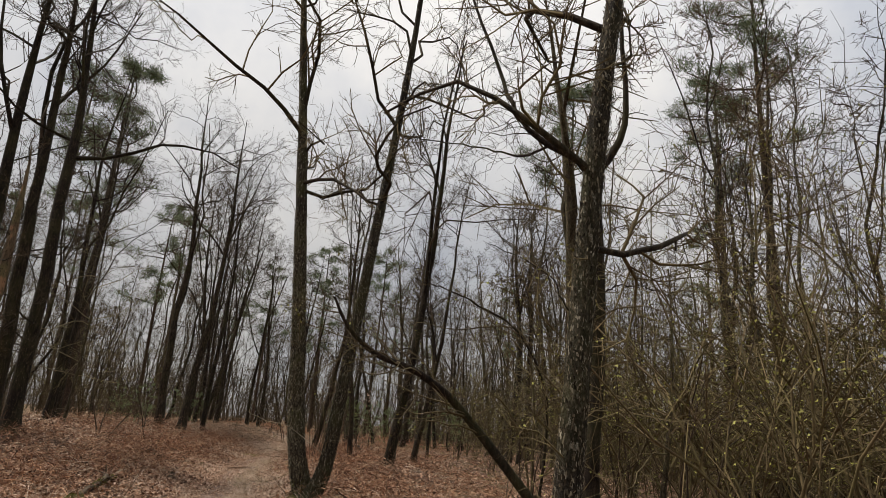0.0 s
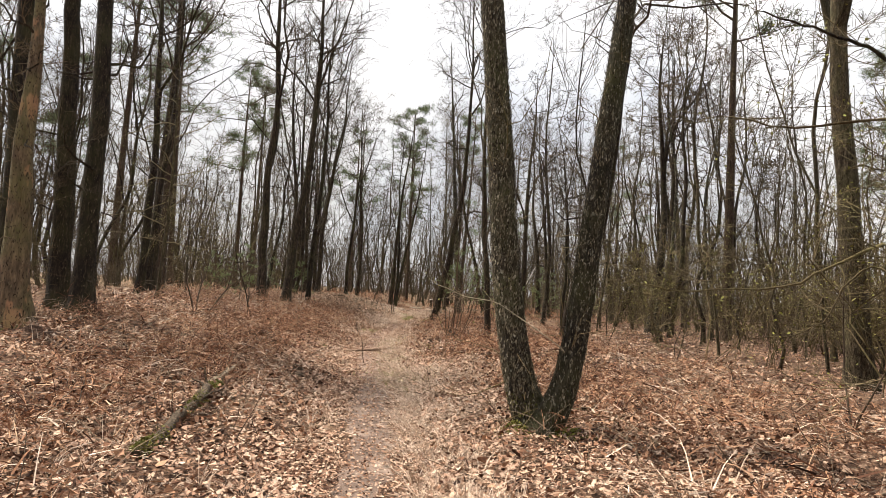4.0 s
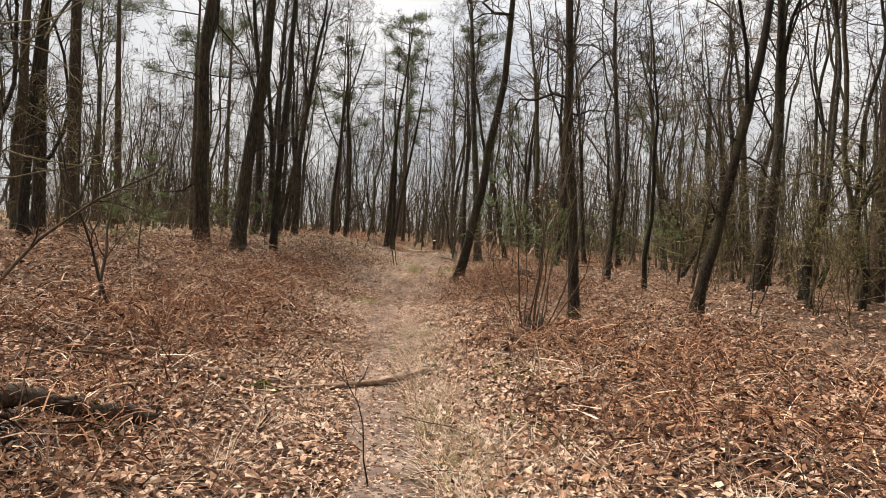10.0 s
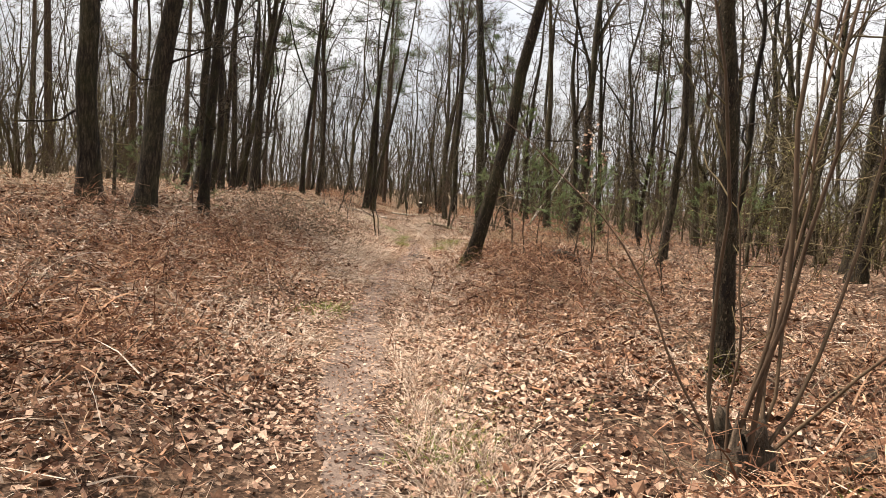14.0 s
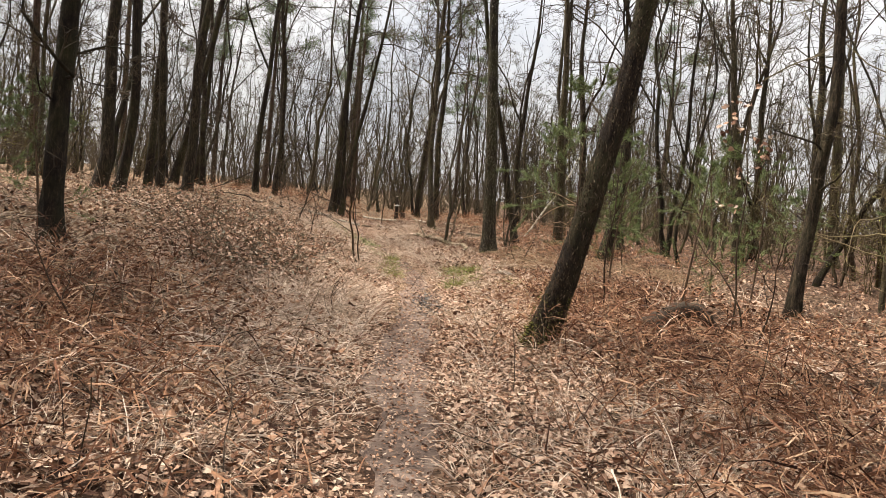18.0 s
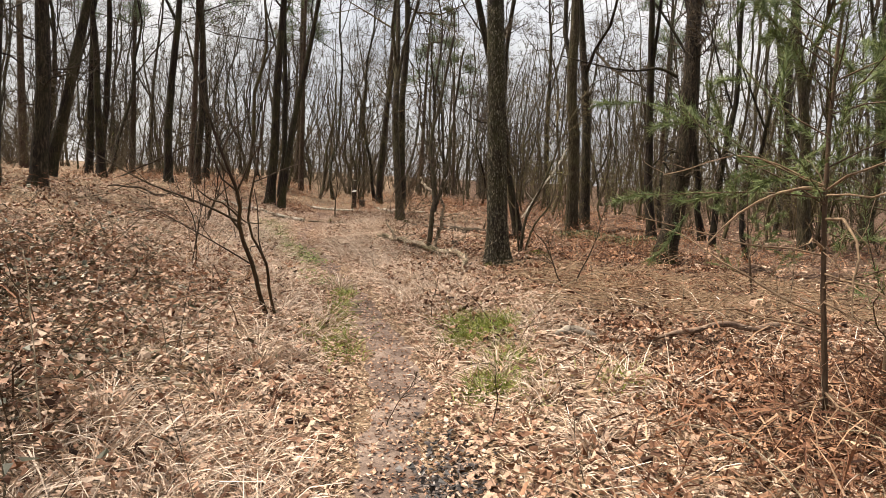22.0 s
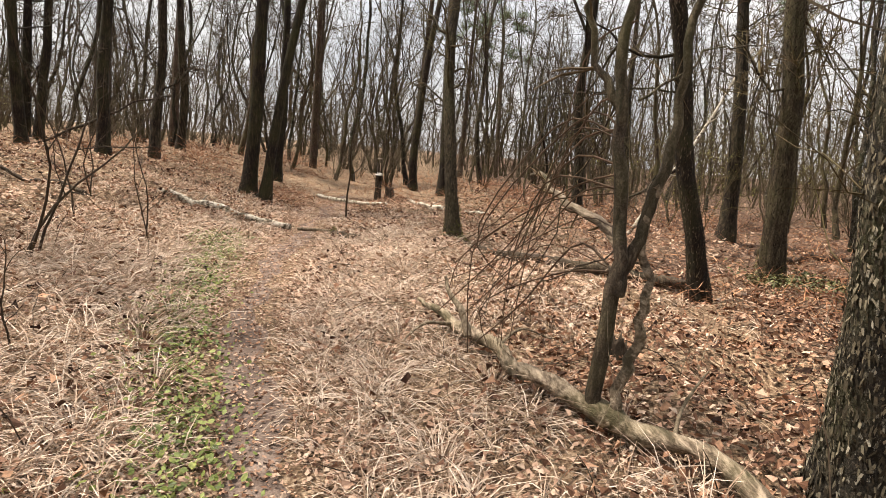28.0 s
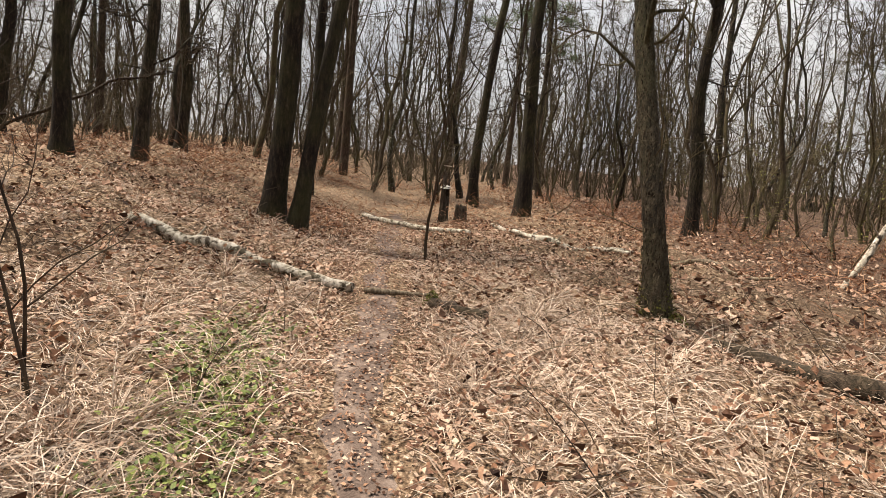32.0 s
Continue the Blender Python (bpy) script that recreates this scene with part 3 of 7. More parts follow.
def kites(rng, at, size, tilt=0.9, slim=0.5):
    """Small crumpled leaves, one bent face each."""
    k = len(at)
    az = rng.random(k) * 6.2832
    nrm = unit(np.stack([rng.normal(size=k) * tilt, rng.normal(size=k) * tilt, np.ones(k)], -1))
    a = np.stack([np.cos(az), np.sin(az), np.zeros(k)], -1)
    a = unit(a - nrm * np.sum(a * nrm, -1, keepdims=True))
    b = np.cross(nrm, a)
    L, W = (size / 2)[:, None], (size * slim / 2 * rng.uniform(0.6, 1.3, k))[:, None]
    c = (rng.normal(size=k) * 0.28)[:, None] * W
    f, g = rng.uniform(0.45, 1.0, (4, k, 1)), rng.uniform(0.35, 1.0, (4, k, 1))
    v = np.stack([at - a * L * f[0] - b * W * g[0] + nrm * c, at + a * L * f[1] - b * W * g[1] - nrm * c, at + a * L * f[2] + b * W * g[2] + nrm * c, at - a * L * f[3] + b * W * g[3] - nrm * c], 1).reshape(-1, 3)
    return v, np.arange(4 * k).reshape(k, 4)


def plant(name, x, y, geo, mats, label, category, group="", leafy=None, sink=0.0):
    """A tree as one thing: trunk(s), its single limbs, its twigs."""
    root = tagged(new(name), label=label, category=category, group=group)
    root.location = (x, y, float(ground(x, y)) - sink)
    root.empty_display_size = 0.2
    trunks, limbs, fine = geo
    for t in trunks:
        part("trunk", t, mats[0], root)
    for g in limbs:
        part("limb", g, mats[1], root)
    if fine is not None:
        part("crown", fine, mats[2], root, kind="stuff")
    if leafy is not None:
        part("bud_haze", leafy[0], leafy[1], root, kind="stuff")
    return root


# x, y, radius, lean along x, lean along y, height, bark, where the crown begins, wobble, sideways curl
OAK, DARK, FLAKY, BIRCH, PINE, ASH = "oak", "dark", "flaky", "birch", "pine", "ash"
BARKS = {OAK: (BARK_OAK, BARK_OAK, TWIG_BACKLIT), DARK: (BARK_DARK, BARK_DARK, TWIG_BACKLIT), FLAKY: (BARK_FLAKY, BARK_OAK, TWIG_OLIVE),
         BIRCH: (BARK_BIRCH, BARK_OAK, TWIG), PINE: (BARK_PINE, BARK_PINE, TWIG_BROWN), ASH: (BARK_ASH, BARK_ASH, TWIG_OLIVE)}
LABELS = {OAK: "tall bare oak with dark grey-brown furrowed bark", DARK: "slender bare tree with nearly black bark",
          FLAKY: "old birch with dark flaky bark and pale patches", BIRCH: "birch with white bark flecked black near its foot",
          PINE: "tall pine with orange-brown scaly upper bark", ASH: "bare tree with grey-green lichened bark"}
NAMES = {OAK: "oak_tree", DARK: "young_oak_tree", FLAKY: "birch_tree", BIRCH: "birch_tree", PINE: "pine_tree", ASH: "hornbeam_tree"}
NEAR_TREES = [
    (0.61, 3.62, 0.074, 0.037, 0.0, 12, FLAKY, 0.30, 0.03, 0),
    (-1.24, 16.95, 0.117, 0.106, -0.022, 13, DARK, 0.5, 0.04, 0),
    (-5.55, 29.70, 0.116, 0.235, -0.06, 14, DARK, 0.45, 0.02, -0.17),
    (-3.12, 24.00, 0.087, 0.014, 0.02, 13, OAK, 0.5, 0.07, 0.0),
    (-0.92, 24.82, 0.096, 0.12, -0.03, 12, DARK, 0.5, 0.07, 0.0),
    (-0.49, 30.96, 0.070, -0.10, -0.01, 9, DARK, 0.35, 0.15, 0.05),
    (-1.17, 33.28, 0.096, 0.006, 0.0, 13, OAK, 0.4, 0.1, 0),
    (-12.16, 29.00, 0.174, -0.022, -0.001, 16, OAK, 0.35, 0.08, 0),
    (-11.20, 29.00, 0.174, 0.044, 0.003, 15, OAK, 0.3, 0.12, 0),
    (-10.75, 30.4, 0.104, 0.02, 0.001, 14, DARK, 0.3, 0.12, 0),
]
NEAR_MORE_TREES = [
    (-9.82, 15.33, 0.175, -0.04, -0.001, 15, DARK, 0.3, 0.02, 0),
    (-2.25, 40.75, 0.165, 0.05, 0.04, 14, OAK, 0.38, 0.05, 0.0),
    (-14.54, 38.26, 0.148, -0.022, 0.0, 15, OAK, 0.4, 0.1, 0),
    (-14.25, 38.67, 0.113, -0.006, 0.0, 15, DARK, 0.4, 0.1, 0),
]
LEFT_TREES = [
    (-16.87, 29.15, 0.174, 0.027, 0.002, 15, OAK, 0.4, 0.1, 0),
    (-16.18, 27.82, 0.122, 0.05, 0.003, 15, OAK, 0.4, 0.1, 0),
    (-11.48, 15.50, 0.200, 0.0, 0.004, 15, DARK, 0.3, 0.02, 0),
    (-10.77, 16.03, 0.185, -0.035, 0.0, 15, DARK, 0.3, 0.02, 0),
    (-14.28, 24.22, 0.131, 0.004, 0.0, 15, DARK, 0.3, 0.1, 0.02),
]
RIGHT_TREES = [
    (3.44, 33.75, 0.191, 0.039, 0.003, 14, OAK, 0.4, 0.15, 0),
    (3.69, 31.14, 0.113, 0.026, 0.002, 13, DARK, 0.35, 0.15, 0),
    (3.74, 17.11, 0.217, -0.09, -0.01, 15, ASH, 0.35, 0.1, 0),
    (4.66, 36.33, 0.191, 0.014, 0.001, 14, OAK, 0.4, 0.1, 0),
]
LEFT_END_TREES = [
    (-20.28, 57.46, 0.15, 0.025, 0.001, 16, DARK, 0.4, 0.08, 0),
    (-19.75, 57.3, 0.14, 0.035, 0.001, 16, DARK, 0.4, 0.08, 0),
    (-17.99, 53.73, 0.138, -0.011, 0.0, 15, DARK, 0.4, 0.08, 0),
    (-14.60, 53.64, 0.122, 0.007, 0.0, 15, OAK, 0.4, 0.08, 0),
    (-15.57, 57.79, 0.136, -0.005, 0.0, 15, OAK, 0.4, 0.08, 0),
    (-8.16, 59.73, 0.138, 0.013, 0.0, 14, DARK, 0.4, 0.08, 0.02),
    (-14.45, 43.10, 0.153, 0.09, -0.002, 15, OAK, 0.4, 0.1, 0),
    (-15.15, 42.77, 0.115, 0.025, -0.001, 15, OAK, 0.4, 0.1, 0),
    (-15.00, 51.90, 0.138, 0.024, -0.001, 15, DARK, 0.4, 0.1, 0),
    (-11.93, 55.56, 0.122, 0.028, -0.001, 14, DARK, 0.4, 0.1, 0),
    (-16.63, 45.23, 0.130, 0.043, 0.003, 15, DARK, 0.4, 0.1, 0),
]
LEFT_END_MORE_TREES = [
    (-17.53, 49.28, 0.157, 0.225, 0.017, 15, DARK, 0.4, 0.1, 0),
]
RIGHT_END_TREES = [
    (-7.06, 47.2, 0.099, -0.065, 0.27, 14, ASH, 0.4, 0.03, 0.0),
    (-4.25, 44.2, 0.107, -0.24, 0.003, 13, DARK, 0.35, 0.1, 0.06),
    (-2.60, 45.80, 0.153, -0.07, 0.001, 15, ASH, 0.35, 0.08, 0),
    (-7.13, 56.82, 0.176, -0.04, -0.001, 15, DARK, 0.35, 0.1, 0.01),
    (-2.78, 57.78, 0.168, -0.009, 0.0, 15, OAK, 0.35, 0.1, 0.02),
    (1.12, 65.75, 0.168, -0.046, 0.0, 15, OAK, 0.35, 0.1, 0),
    (-0.24, 46.44, 0.122, -0.139, 0.008, 13, DARK, 0.35, 0.1, 0.05),
    (-0.84, 51.18, 0.168, -0.05, 0.003, 14, OAK, 0.35, 0.1, 0),
    (3.54, 45.64, 0.153, -0.089, 0.005, 14, ASH, 0.35, 0.1, 0),
    (1.30, 46.18, 0.084, -0.014, 0.001, 13, DARK, 0.35, 0.1, 0),
]
RIGHT_END_MORE_TREES = [
    (8.66, 54.72, 0.191, -0.08, 0.002, 15, OAK, 0.4, 0.1, 0),
    (8.65, 48.68, 0.209, -0.09, 0.003, 15, ASH, 0.4, 0.1, 0),
    (7.51, 48.85, 0.209, -0.019, -0.002, 14, OAK, 0.4, 0.1, 0),
    (7.47, 44.01, 0.174, 0.05, 0.008, 14, DARK, 0.4, 0.1, 0),
]
TREES = NEAR_TREES + NEAR_MORE_TREES + LEFT_TREES + RIGHT_TREES + LEFT_END_TREES + LEFT_END_MORE_TREES + RIGHT_END_TREES + RIGHT_END_MORE_TREES
roots = {}
SCALED = {(0.61, 3.62): (FLAKE, 4.5, 5000), (-1.24, 16.95): (SCALE, 5, 4500), (-5.55, 29.70): (SCALE, 4.5, 6000), (-3.12, 24.00): (SCALE, 4.5, 4000), (-0.92, 24.82): (SCALE, 4.5, 3500), (-2.25, 40.75): (SCALE, 5, 5000),
          (-7.06, 47.2): (SCALE, 4, 3500), (-4.25, 44.2): (SCALE, 4, 3500), (-2.60, 45.80): (SCALE, 5, 4500), (-9.82, 15.33): (SCALE, 7, 4000), (-10.77, 16.03): (SCALE, 7, 3500), (3.74, 17.11): (SCALE, 6, 4500)}
for k, (x, y, r, lx, ly, h, sort, crown, wob, curl) in enumerate(TREES):
    rng = np.random.default_rng(100 + k)
    near = abs(x - np.interp(y, PATH_Y, PATH_X)) < 6 and y < 48
    tk, lb, fn, ax = woods(rng, h, r, (lx, ly), wob, crown, 19 if near else 18, (6, 6, 3) if near else (5, 6, 2), 0.34, 3 if near else 2, sides=16 if near else 10, n=26 if near else 18, curl=curl, low=0 if k == 2 else 5, shoots=30 if near else 22, kink=0.03, forks=0 if k in (0, 2) else 1 + k % 2)
    roots[(x, y)] = plant(NAMES[sort], x, y, ([tk], lb, fn), BARKS[sort], LABELS[sort], "tree", "bare trees of the wood")
    if (x, y) in SCALED:
        mat, top, n = SCALED[(x, y)]
        part("flaking_bark", flakes(rng, *ax, top, n), mat, roots[(x, y)], kind="stuff")

# the broken brown stem of the cluster, its bark coming off
rng = np.random.default_rng(6)
BROKEN = bark("stripped_trunk", [(0.3, (0.035, 0.025, 0.016)), (0.52, (0.09, 0.062, 0.038)), (0.74, (0.18, 0.13, 0.08))], patch=(0.23, 0.125, 0.072), patch_at=(0.55, 0.6), moss=0.5, fissure=20, depth=0.02, patch_scale=2.4)
tk, lb, fn, ax = woods(rng, 6.4, 0.195, (-0.03, 0.001), 0.03, 0.3, 9, (5, 5, 2), 0.24, 3, sides=16, n=26, flare=0.5, shoots=50, crook=0.6)
snag = plant("broken_tree", -9.37, 13.36, ([tk], lb, fn), (BROKEN, BARK_OAK, TWIG), "broken brown dead trunk shedding its bark", "tree")
part("flaking_bark", flakes(rng, *ax, 5, 2500), SCALE, snag, kind="stuff")

# two birch stems from one foot
rng = np.random.default_rng(7)
a_ = woods(rng, 14, 0.142, (-0.108, 0.008), 0.02, 0.33, 18, (6, 6, 3), 0.30, 3, sides=18, n=34, flare=0.55, shoots=40, sweep=0.217)
b_ = woods(rng, 14, 0.115, (0.098, -0.007), 0.02, 0.33, 18, (6, 6, 3), 0.30, 3, sides=18, n=34, flare=0.6, shoots=40, sweep=-0.235)
SHIFT = (0.425, -0.12, 0)
for g in [b_[0], *b_[1], b_[2]]:
    g[0][:] += SHIFT
birch = plant("birch_tree", -2.262, 11.16, ([a_[0], b_[0]], a_[1] + b_[1], joined([a_[2], b_[2]])), BARKS[FLAKY], "two-stemmed old birch with flaky bark and mossy foot", "tree", "bare trees of the wood")
part("flaking_bark", joined([flakes(rng, *a_[3], 5.0, 11000), flakes(rng, *b_[3], 5.0, 6000, SHIFT)]), FLAKE, birch, "dark and silvery curling bark scales", kind="stuff")
shoot = bendy([(0.50, -0.06, 0.5), (0.42, -0.2, 0.75), (0.2, -0.25, 0.92), (0.03, -0.23, 1.03), (-0.1, -0.22, 1.11), (-0.26, -0.27, 1.2), (-0.49, -0.37, 1.23), (-0.57, -0.4, 1.25), (-0.68, -0.43, 1.3), (-0.8, -0.44, 1.34), (-0.82, -0.44, 1.39)], 24)[None]
sr = taper(np.array([0.0065]), 24, 0.35)
limb = part("side_shoot", tubes(shoot, sr, 6), PALE_SHOOT, birch, "thin pale shoot with opening buds")
bs = offshoots(rng, shoot, sr, 14, 0.15, 45, 0.3, np.array([1.3]))
bp = grow(rng, bs[0], bs[1], bs[2], 5, 0.05, 0.3)
part("twig", tubes(bp, taper(np.maximum(bs[3] * 0.6, 0.0015), 5, 0.5), 4), PALE_SHOOT, limb, kind="stuff")
part("bud", leaves(rng, np.concatenate([bp[:, -1], bp[:, 2], shoot[0, 8:]]), rng.uniform(0.012, 0.026, 44), 1.4), BUD, limb, kind="stuff")
k = 1500
rg, a0 = rng.random(k), rng.random(k) * 6.2832
mz = 0.36 * rg ** 1.6
mr = np.interp(mz, a_[3][0][:, 2], a_[3][1]) * rng.uniform(0.98, 1.06, k)
mx = np.interp(mz, a_[3][0][:, 2], a_[3][0][:, 0])
part("moss_coat", leaves(rng, np.stack([mx + np.cos(a0) * mr, np.sin(a0) * mr, mz], -1), rng.uniform(0.012, 0.028, k), 1.2), MOSS, birch, "yellow-green moss on the foot", kind="stuff")

# two stems leaning apart
rng = np.random.default_rng(8)
a_ = woods(rng, 14, 0.15, (0.07, 0.002), 0.08, 0.4, 11, (5, 6, 2), 0.26, 2, sides=12)
b_ = woods(rng, 13, 0.105, (0.18, 0.005), 0.08, 0.4, 9, (5, 6, 2), 0.26, 2, sides=12, curl=-0.04)
for g in [b_[0], *b_[1], b_[2]]:
    g[0][:] += (0.40, -0.16, 0)
plant("oak_tree", -11.36, 50.75, ([a_[0], b_[0]], a_[1] + b_[1], joined([a_[2], b_[2]])), BARKS[DARK], "two-stemmed bare oak leaning apart from one foot", "tree", "bare trees of the wood")

# the thick old birch beside the fallen branch
rng = np.random.default_rng(9)
tk, lb, fn, ax = woods(rng, 15, 0.155, (-0.073, -0.04), 0.015, 0.4, 12, (6, 6, 3), 0.26, 3, sides=20, n=34, flare=0.8, shoots=10)
birch = plant("birch_tree", -5.41, 39.62, ([tk], lb, fn), BARKS[FLAKY], "old birch with deeply cracked flaky bark and mossy foot", "tree", "bare trees of the wood")

part("flaking_bark", flakes(rng, *ax, 4.0, 9000), FLAKE, birch, "dark and silvery curling bark scales", kind="stuff")

# the forked young oak near the start
rng = np.random.default_rng(10)
oak = tagged(new("young_oak_tree"), label="young oak forking high into two curved limbs", category="tree", group="bare trees of the wood")
oak.location = (1.74, 7.6, float(ground(1.74, 7.6)))
stem = bendy([(0.02, 0, -0.25), (-0.03, 0, 0.8), (0.04, 0, 2.0), (0.06, 0, 3.2), (0.0, 0, 4.5)], 26)
part("trunk", tubes(stem[None], np.linspace(0.105, 0.078, 26)[None] * (1 + 0.4 * np.exp(-np.maximum(stem[:, 2], 0) / 0.25))[None], 14, 0.04, rng), BARK_DARK, oak)
sprays = []
for ln_, r in (([(0.0, 0, 4.42), (-0.25, 0.05, 4.72), (-0.68, 0.1, 4.98), (-1.0, 0.1, 5.35), (-1.25, 0.2, 6.1), (-1.7, 0.3, 7.4)], 0.055), ([(0.0, 0, 4.42), (0.2, 0, 4.7), (0.36, -0.05, 5.0), (0.42, -0.1, 5.6), (0.36, -0.1, 6.6), (0.5, 0, 8.2)], 0.062),
               ([(-0.5, 0.08, 4.88), (-0.9, 0.3, 4.8), (-1.5, 0.5, 5.0), (-2.3, 0.6, 5.1)], 0.02), ([(0.05, 0, 2.5), (-0.3, -0.1, 2.7), (-0.6, -0.2, 3.1), (-1.3, -0.3, 3.4)], 0.014), ([(0.05, 0, 2.9), (0.4, 0.2, 3.1), (1.0, 0.4, 3.1)], 0.014)):
    b = bendy(ln_, 20)[None]
    b[0, 1:] += rng.normal(size=(19, 3)) * 0.012
    br = taper(np.array([r]), 20, 0.3)
    part("limb", tubes(b, br, 9), BARK_DARK, oak)
    bs = offshoots(rng, b, br, 14, 0.2, 52, 0.3, np.array([3.2]))
    bp = grow(rng, bs[0], bs[1], bs[2], 6, 0.05, 0.35)
    bb = taper(np.maximum(bs[3] * 0.4, 0.004), 6, 0.4)
    ts = offshoots(rng, bp, bb, 6, 0.15, 48, 0.5, bs[2])
    sprays += [tubes(bp, bb, 4), strips(rng, grow(rng, ts[0], ts[1], ts[2], 4, 0.03, 0.3), taper(np.maximum(ts[3], 0.003), 4, 0.6))]
part("crown", joined(sprays), TWIG_BACKLIT, oak, kind="stuff")

# the long level limb of the oak beside the old birch
limb_line = bendy([(-0.02, 0, 3.3), (-0.35, 0, 3.42), (-0.8, 0.02, 3.36), (-1.4, 0.05, 3.42), (-2.1, 0.05, 3.55)], 18)[None]
part("limb", tubes(limb_line, taper(np.array([0.032]), 18, 0.25), 7), BARK_DARK, roots[(-2.25, 40.75)])

# thin limb reaching over from the leaning tree past the fallen branch
rng = np.random.default_rng(34)
limb_line = bendy([(-0.58, 0.0, 2.35), (-0.95, -0.1, 2.38), (-1.4, -0.1, 2.3), (-1.85, -0.1, 2.24), (-2.4, -0.1, 2.1)], 20)[None]
limb_line[0, 1:] += rng.normal(size=(19, 3)) * 0.008
part("limb", tubes(limb_line, taper(np.array([0.013]), 20, 0.25), 6), BARK_DARK, roots[(-4.25, 44.2)])
bs = offshoots(rng, limb_line, taper(np.array([0.013]), 20, 0.25), 12, 0.2, 50, 0.22, np.array([1.8]))
part("side_twig", tubes(grow(rng, bs[0], bs[1], bs[2], 5, 0.02, 0.25), taper(np.maximum(bs[3] * 0.5, 0.0022), 5, 0.5), 4), TWIG_BACKLIT, roots[(-4.25, 44.2)], kind="stuff")
for (x, y), r, top in (((-7.06, 47.2), 0.11, 0.55), ((-5.55, 29.70), 0.14, 0.5), ((-3.12, 24.00), 0.10, 0.3), ((-2.25, 40.75), 0.17, 0.3), ((-2.60, 45.80), 0.17, 0.7)):
    k = 900
    a0, mz = rng.random(k) * 6.2832, top * rng.random(k) ** 1.5
    rr = r * (1 + 0.55 * np.exp(-mz / 0.28)) * rng.uniform(0.97, 1.06, k)
    lean = next(t for t in TREES if t[:2] == (x, y))[3:5]
    part("moss_coat", kites(rng, np.stack([lean[0] * mz + np.cos(a0) * rr, lean[1] * mz + np.sin(a0) * rr, mz], -1), rng.uniform(0.012, 0.028, k), 1.2), MOSS, roots[(x, y)], "yellow-green moss on the foot", kind="stuff")

# ---- the wood around: trees that share a few growths ----
BIRCHY = (BARK_FLAKY, BARK_OAK, TWIG)
WOOD_KINDS = [
    # name, barks, label, height, radius, wobble, crown, limbs, per, limb length, lean
    ("oak_tree", BARKS[OAK], "tall bare oak among many in the wood", 15, 0.11, 0.14, 0.20, 15, (5, 6), 0.26, 0.015),
    ("oak_tree", BARKS[DARK], "tall dark-barked bare oak among many", 14, 0.092, 0.2, 0.18, 14, (5, 6), 0.26, 0.03),
    ("oak_tree", BARKS[DARK], "crooked bare oak with a wide crown", 12, 0.085, 0.3, 0.15, 14, (5, 6), 0.28, -0.03),
    ("birch_tree", BIRCHY, "tall slim birch with fine drooping twigs", 14, 0.072, 0.16, 0.18, 15, (5, 7), 0.24, 0.04),
    ("birch_tree", BARKS[ASH], "slim grey-stemmed birch among many", 13, 0.065, 0.2, 0.16, 14, (5, 7), 0.24, -0.04),
    ("young_oak_tree", BARKS[DARK], "thin dark young oak drawn up for light", 10, 0.05, 0.2, 0.13, 13, (5, 6), 0.22, 0.03),
    ("young_oak_tree", BARKS[OAK], "thin leaning young oak in the thicket", 9, 0.04, 0.25, 0.12, 13, (5, 6), 0.24, -0.04),
    ("hornbeam_tree", BARKS[ASH], "thin grey-green pole of a young hornbeam", 9, 0.036, 0.3, 0.14, 15, (5, 6), 0.26, 0.015),
]
models = []
for k, (nm, barks, label, h, r, wob, crown, nl, per, ll, lean) in enumerate(WOOD_KINDS):
    rng = np.random.default_rng(300 + k)
    tk, lb, fn, _ = woods(rng, h, r, (lean, lean * 0.4), wob, crown, nl, (*per, 2), ll, 2, sides=7, n=18, low=3, shoots=14, kink=0.09, forks=(2, 3, 3, 1, 2, 2, 2, 3)[k])
    models.append((nm, barks, label, tk, joined(lb), fn))


def wood_tree(k):
    nm, barks, label, tk, lb, fn = models[k]
    root = tagged(new(nm), label=label, category="tree", group="trees of the wood around")
    part("trunk", tk, barks[0], root)
    part("bough", lb, barks[1], root, kind="stuff")
    part("crown", fn, barks[2], root, kind="stuff")
    return root


masters = [wood_tree(k) for k in range(len(models))]
used = [False] * len(models)
rng = np.random.default_rng(42)
taken = [(t[0], t[1]) for t in TREES] + [(-2.1, 11.1), (-11, 50.2), (-5.5, 39.3), (1.66, 7.6)]
count = 0
while count < 220:
    y = rng.uniform(-8, 92)
    x = np.interp(y, PATH_Y, PATH_X) + rng.choice((-1, 1)) * rng.uniform(0, 38)
    w = x - np.interp(y, PATH_Y, PATH_X)
    clear = 9.5 if y < 40 else 7.5
    if y < 60 and -clear - 1 < w < clear:
        continue
    if y < abs(w) / 0.66 - 1 and abs(w) > 13:
        continue
    if min((x - a) ** 2 + (y - b) ** 2 for a, b in taken) < (1.3 if count % 3 else 0.5) ** 2:
        continue
    taken.append((x, y))
    k = int(rng.choice(len(models), p=[0.12, 0.14, 0.10, 0.14, 0.12, 0.15, 0.12, 0.11]))
    m = pose(x, y, float(ground(x, y)), rng.normal() * 1.6 - (6.5 if y > 48 else 0), rng.normal() * 1.6, 0) @ pose(0, 0, 0, 0, 0, rng.uniform(0, 360)) @ Matrix.Scale(rng.uniform(0.8, 1.25), 4)
    if used[k]:
        copy_thing(masters[k], m)
    else:
        used[k] = True
        masters[k].matrix_basis = m
    count += 1


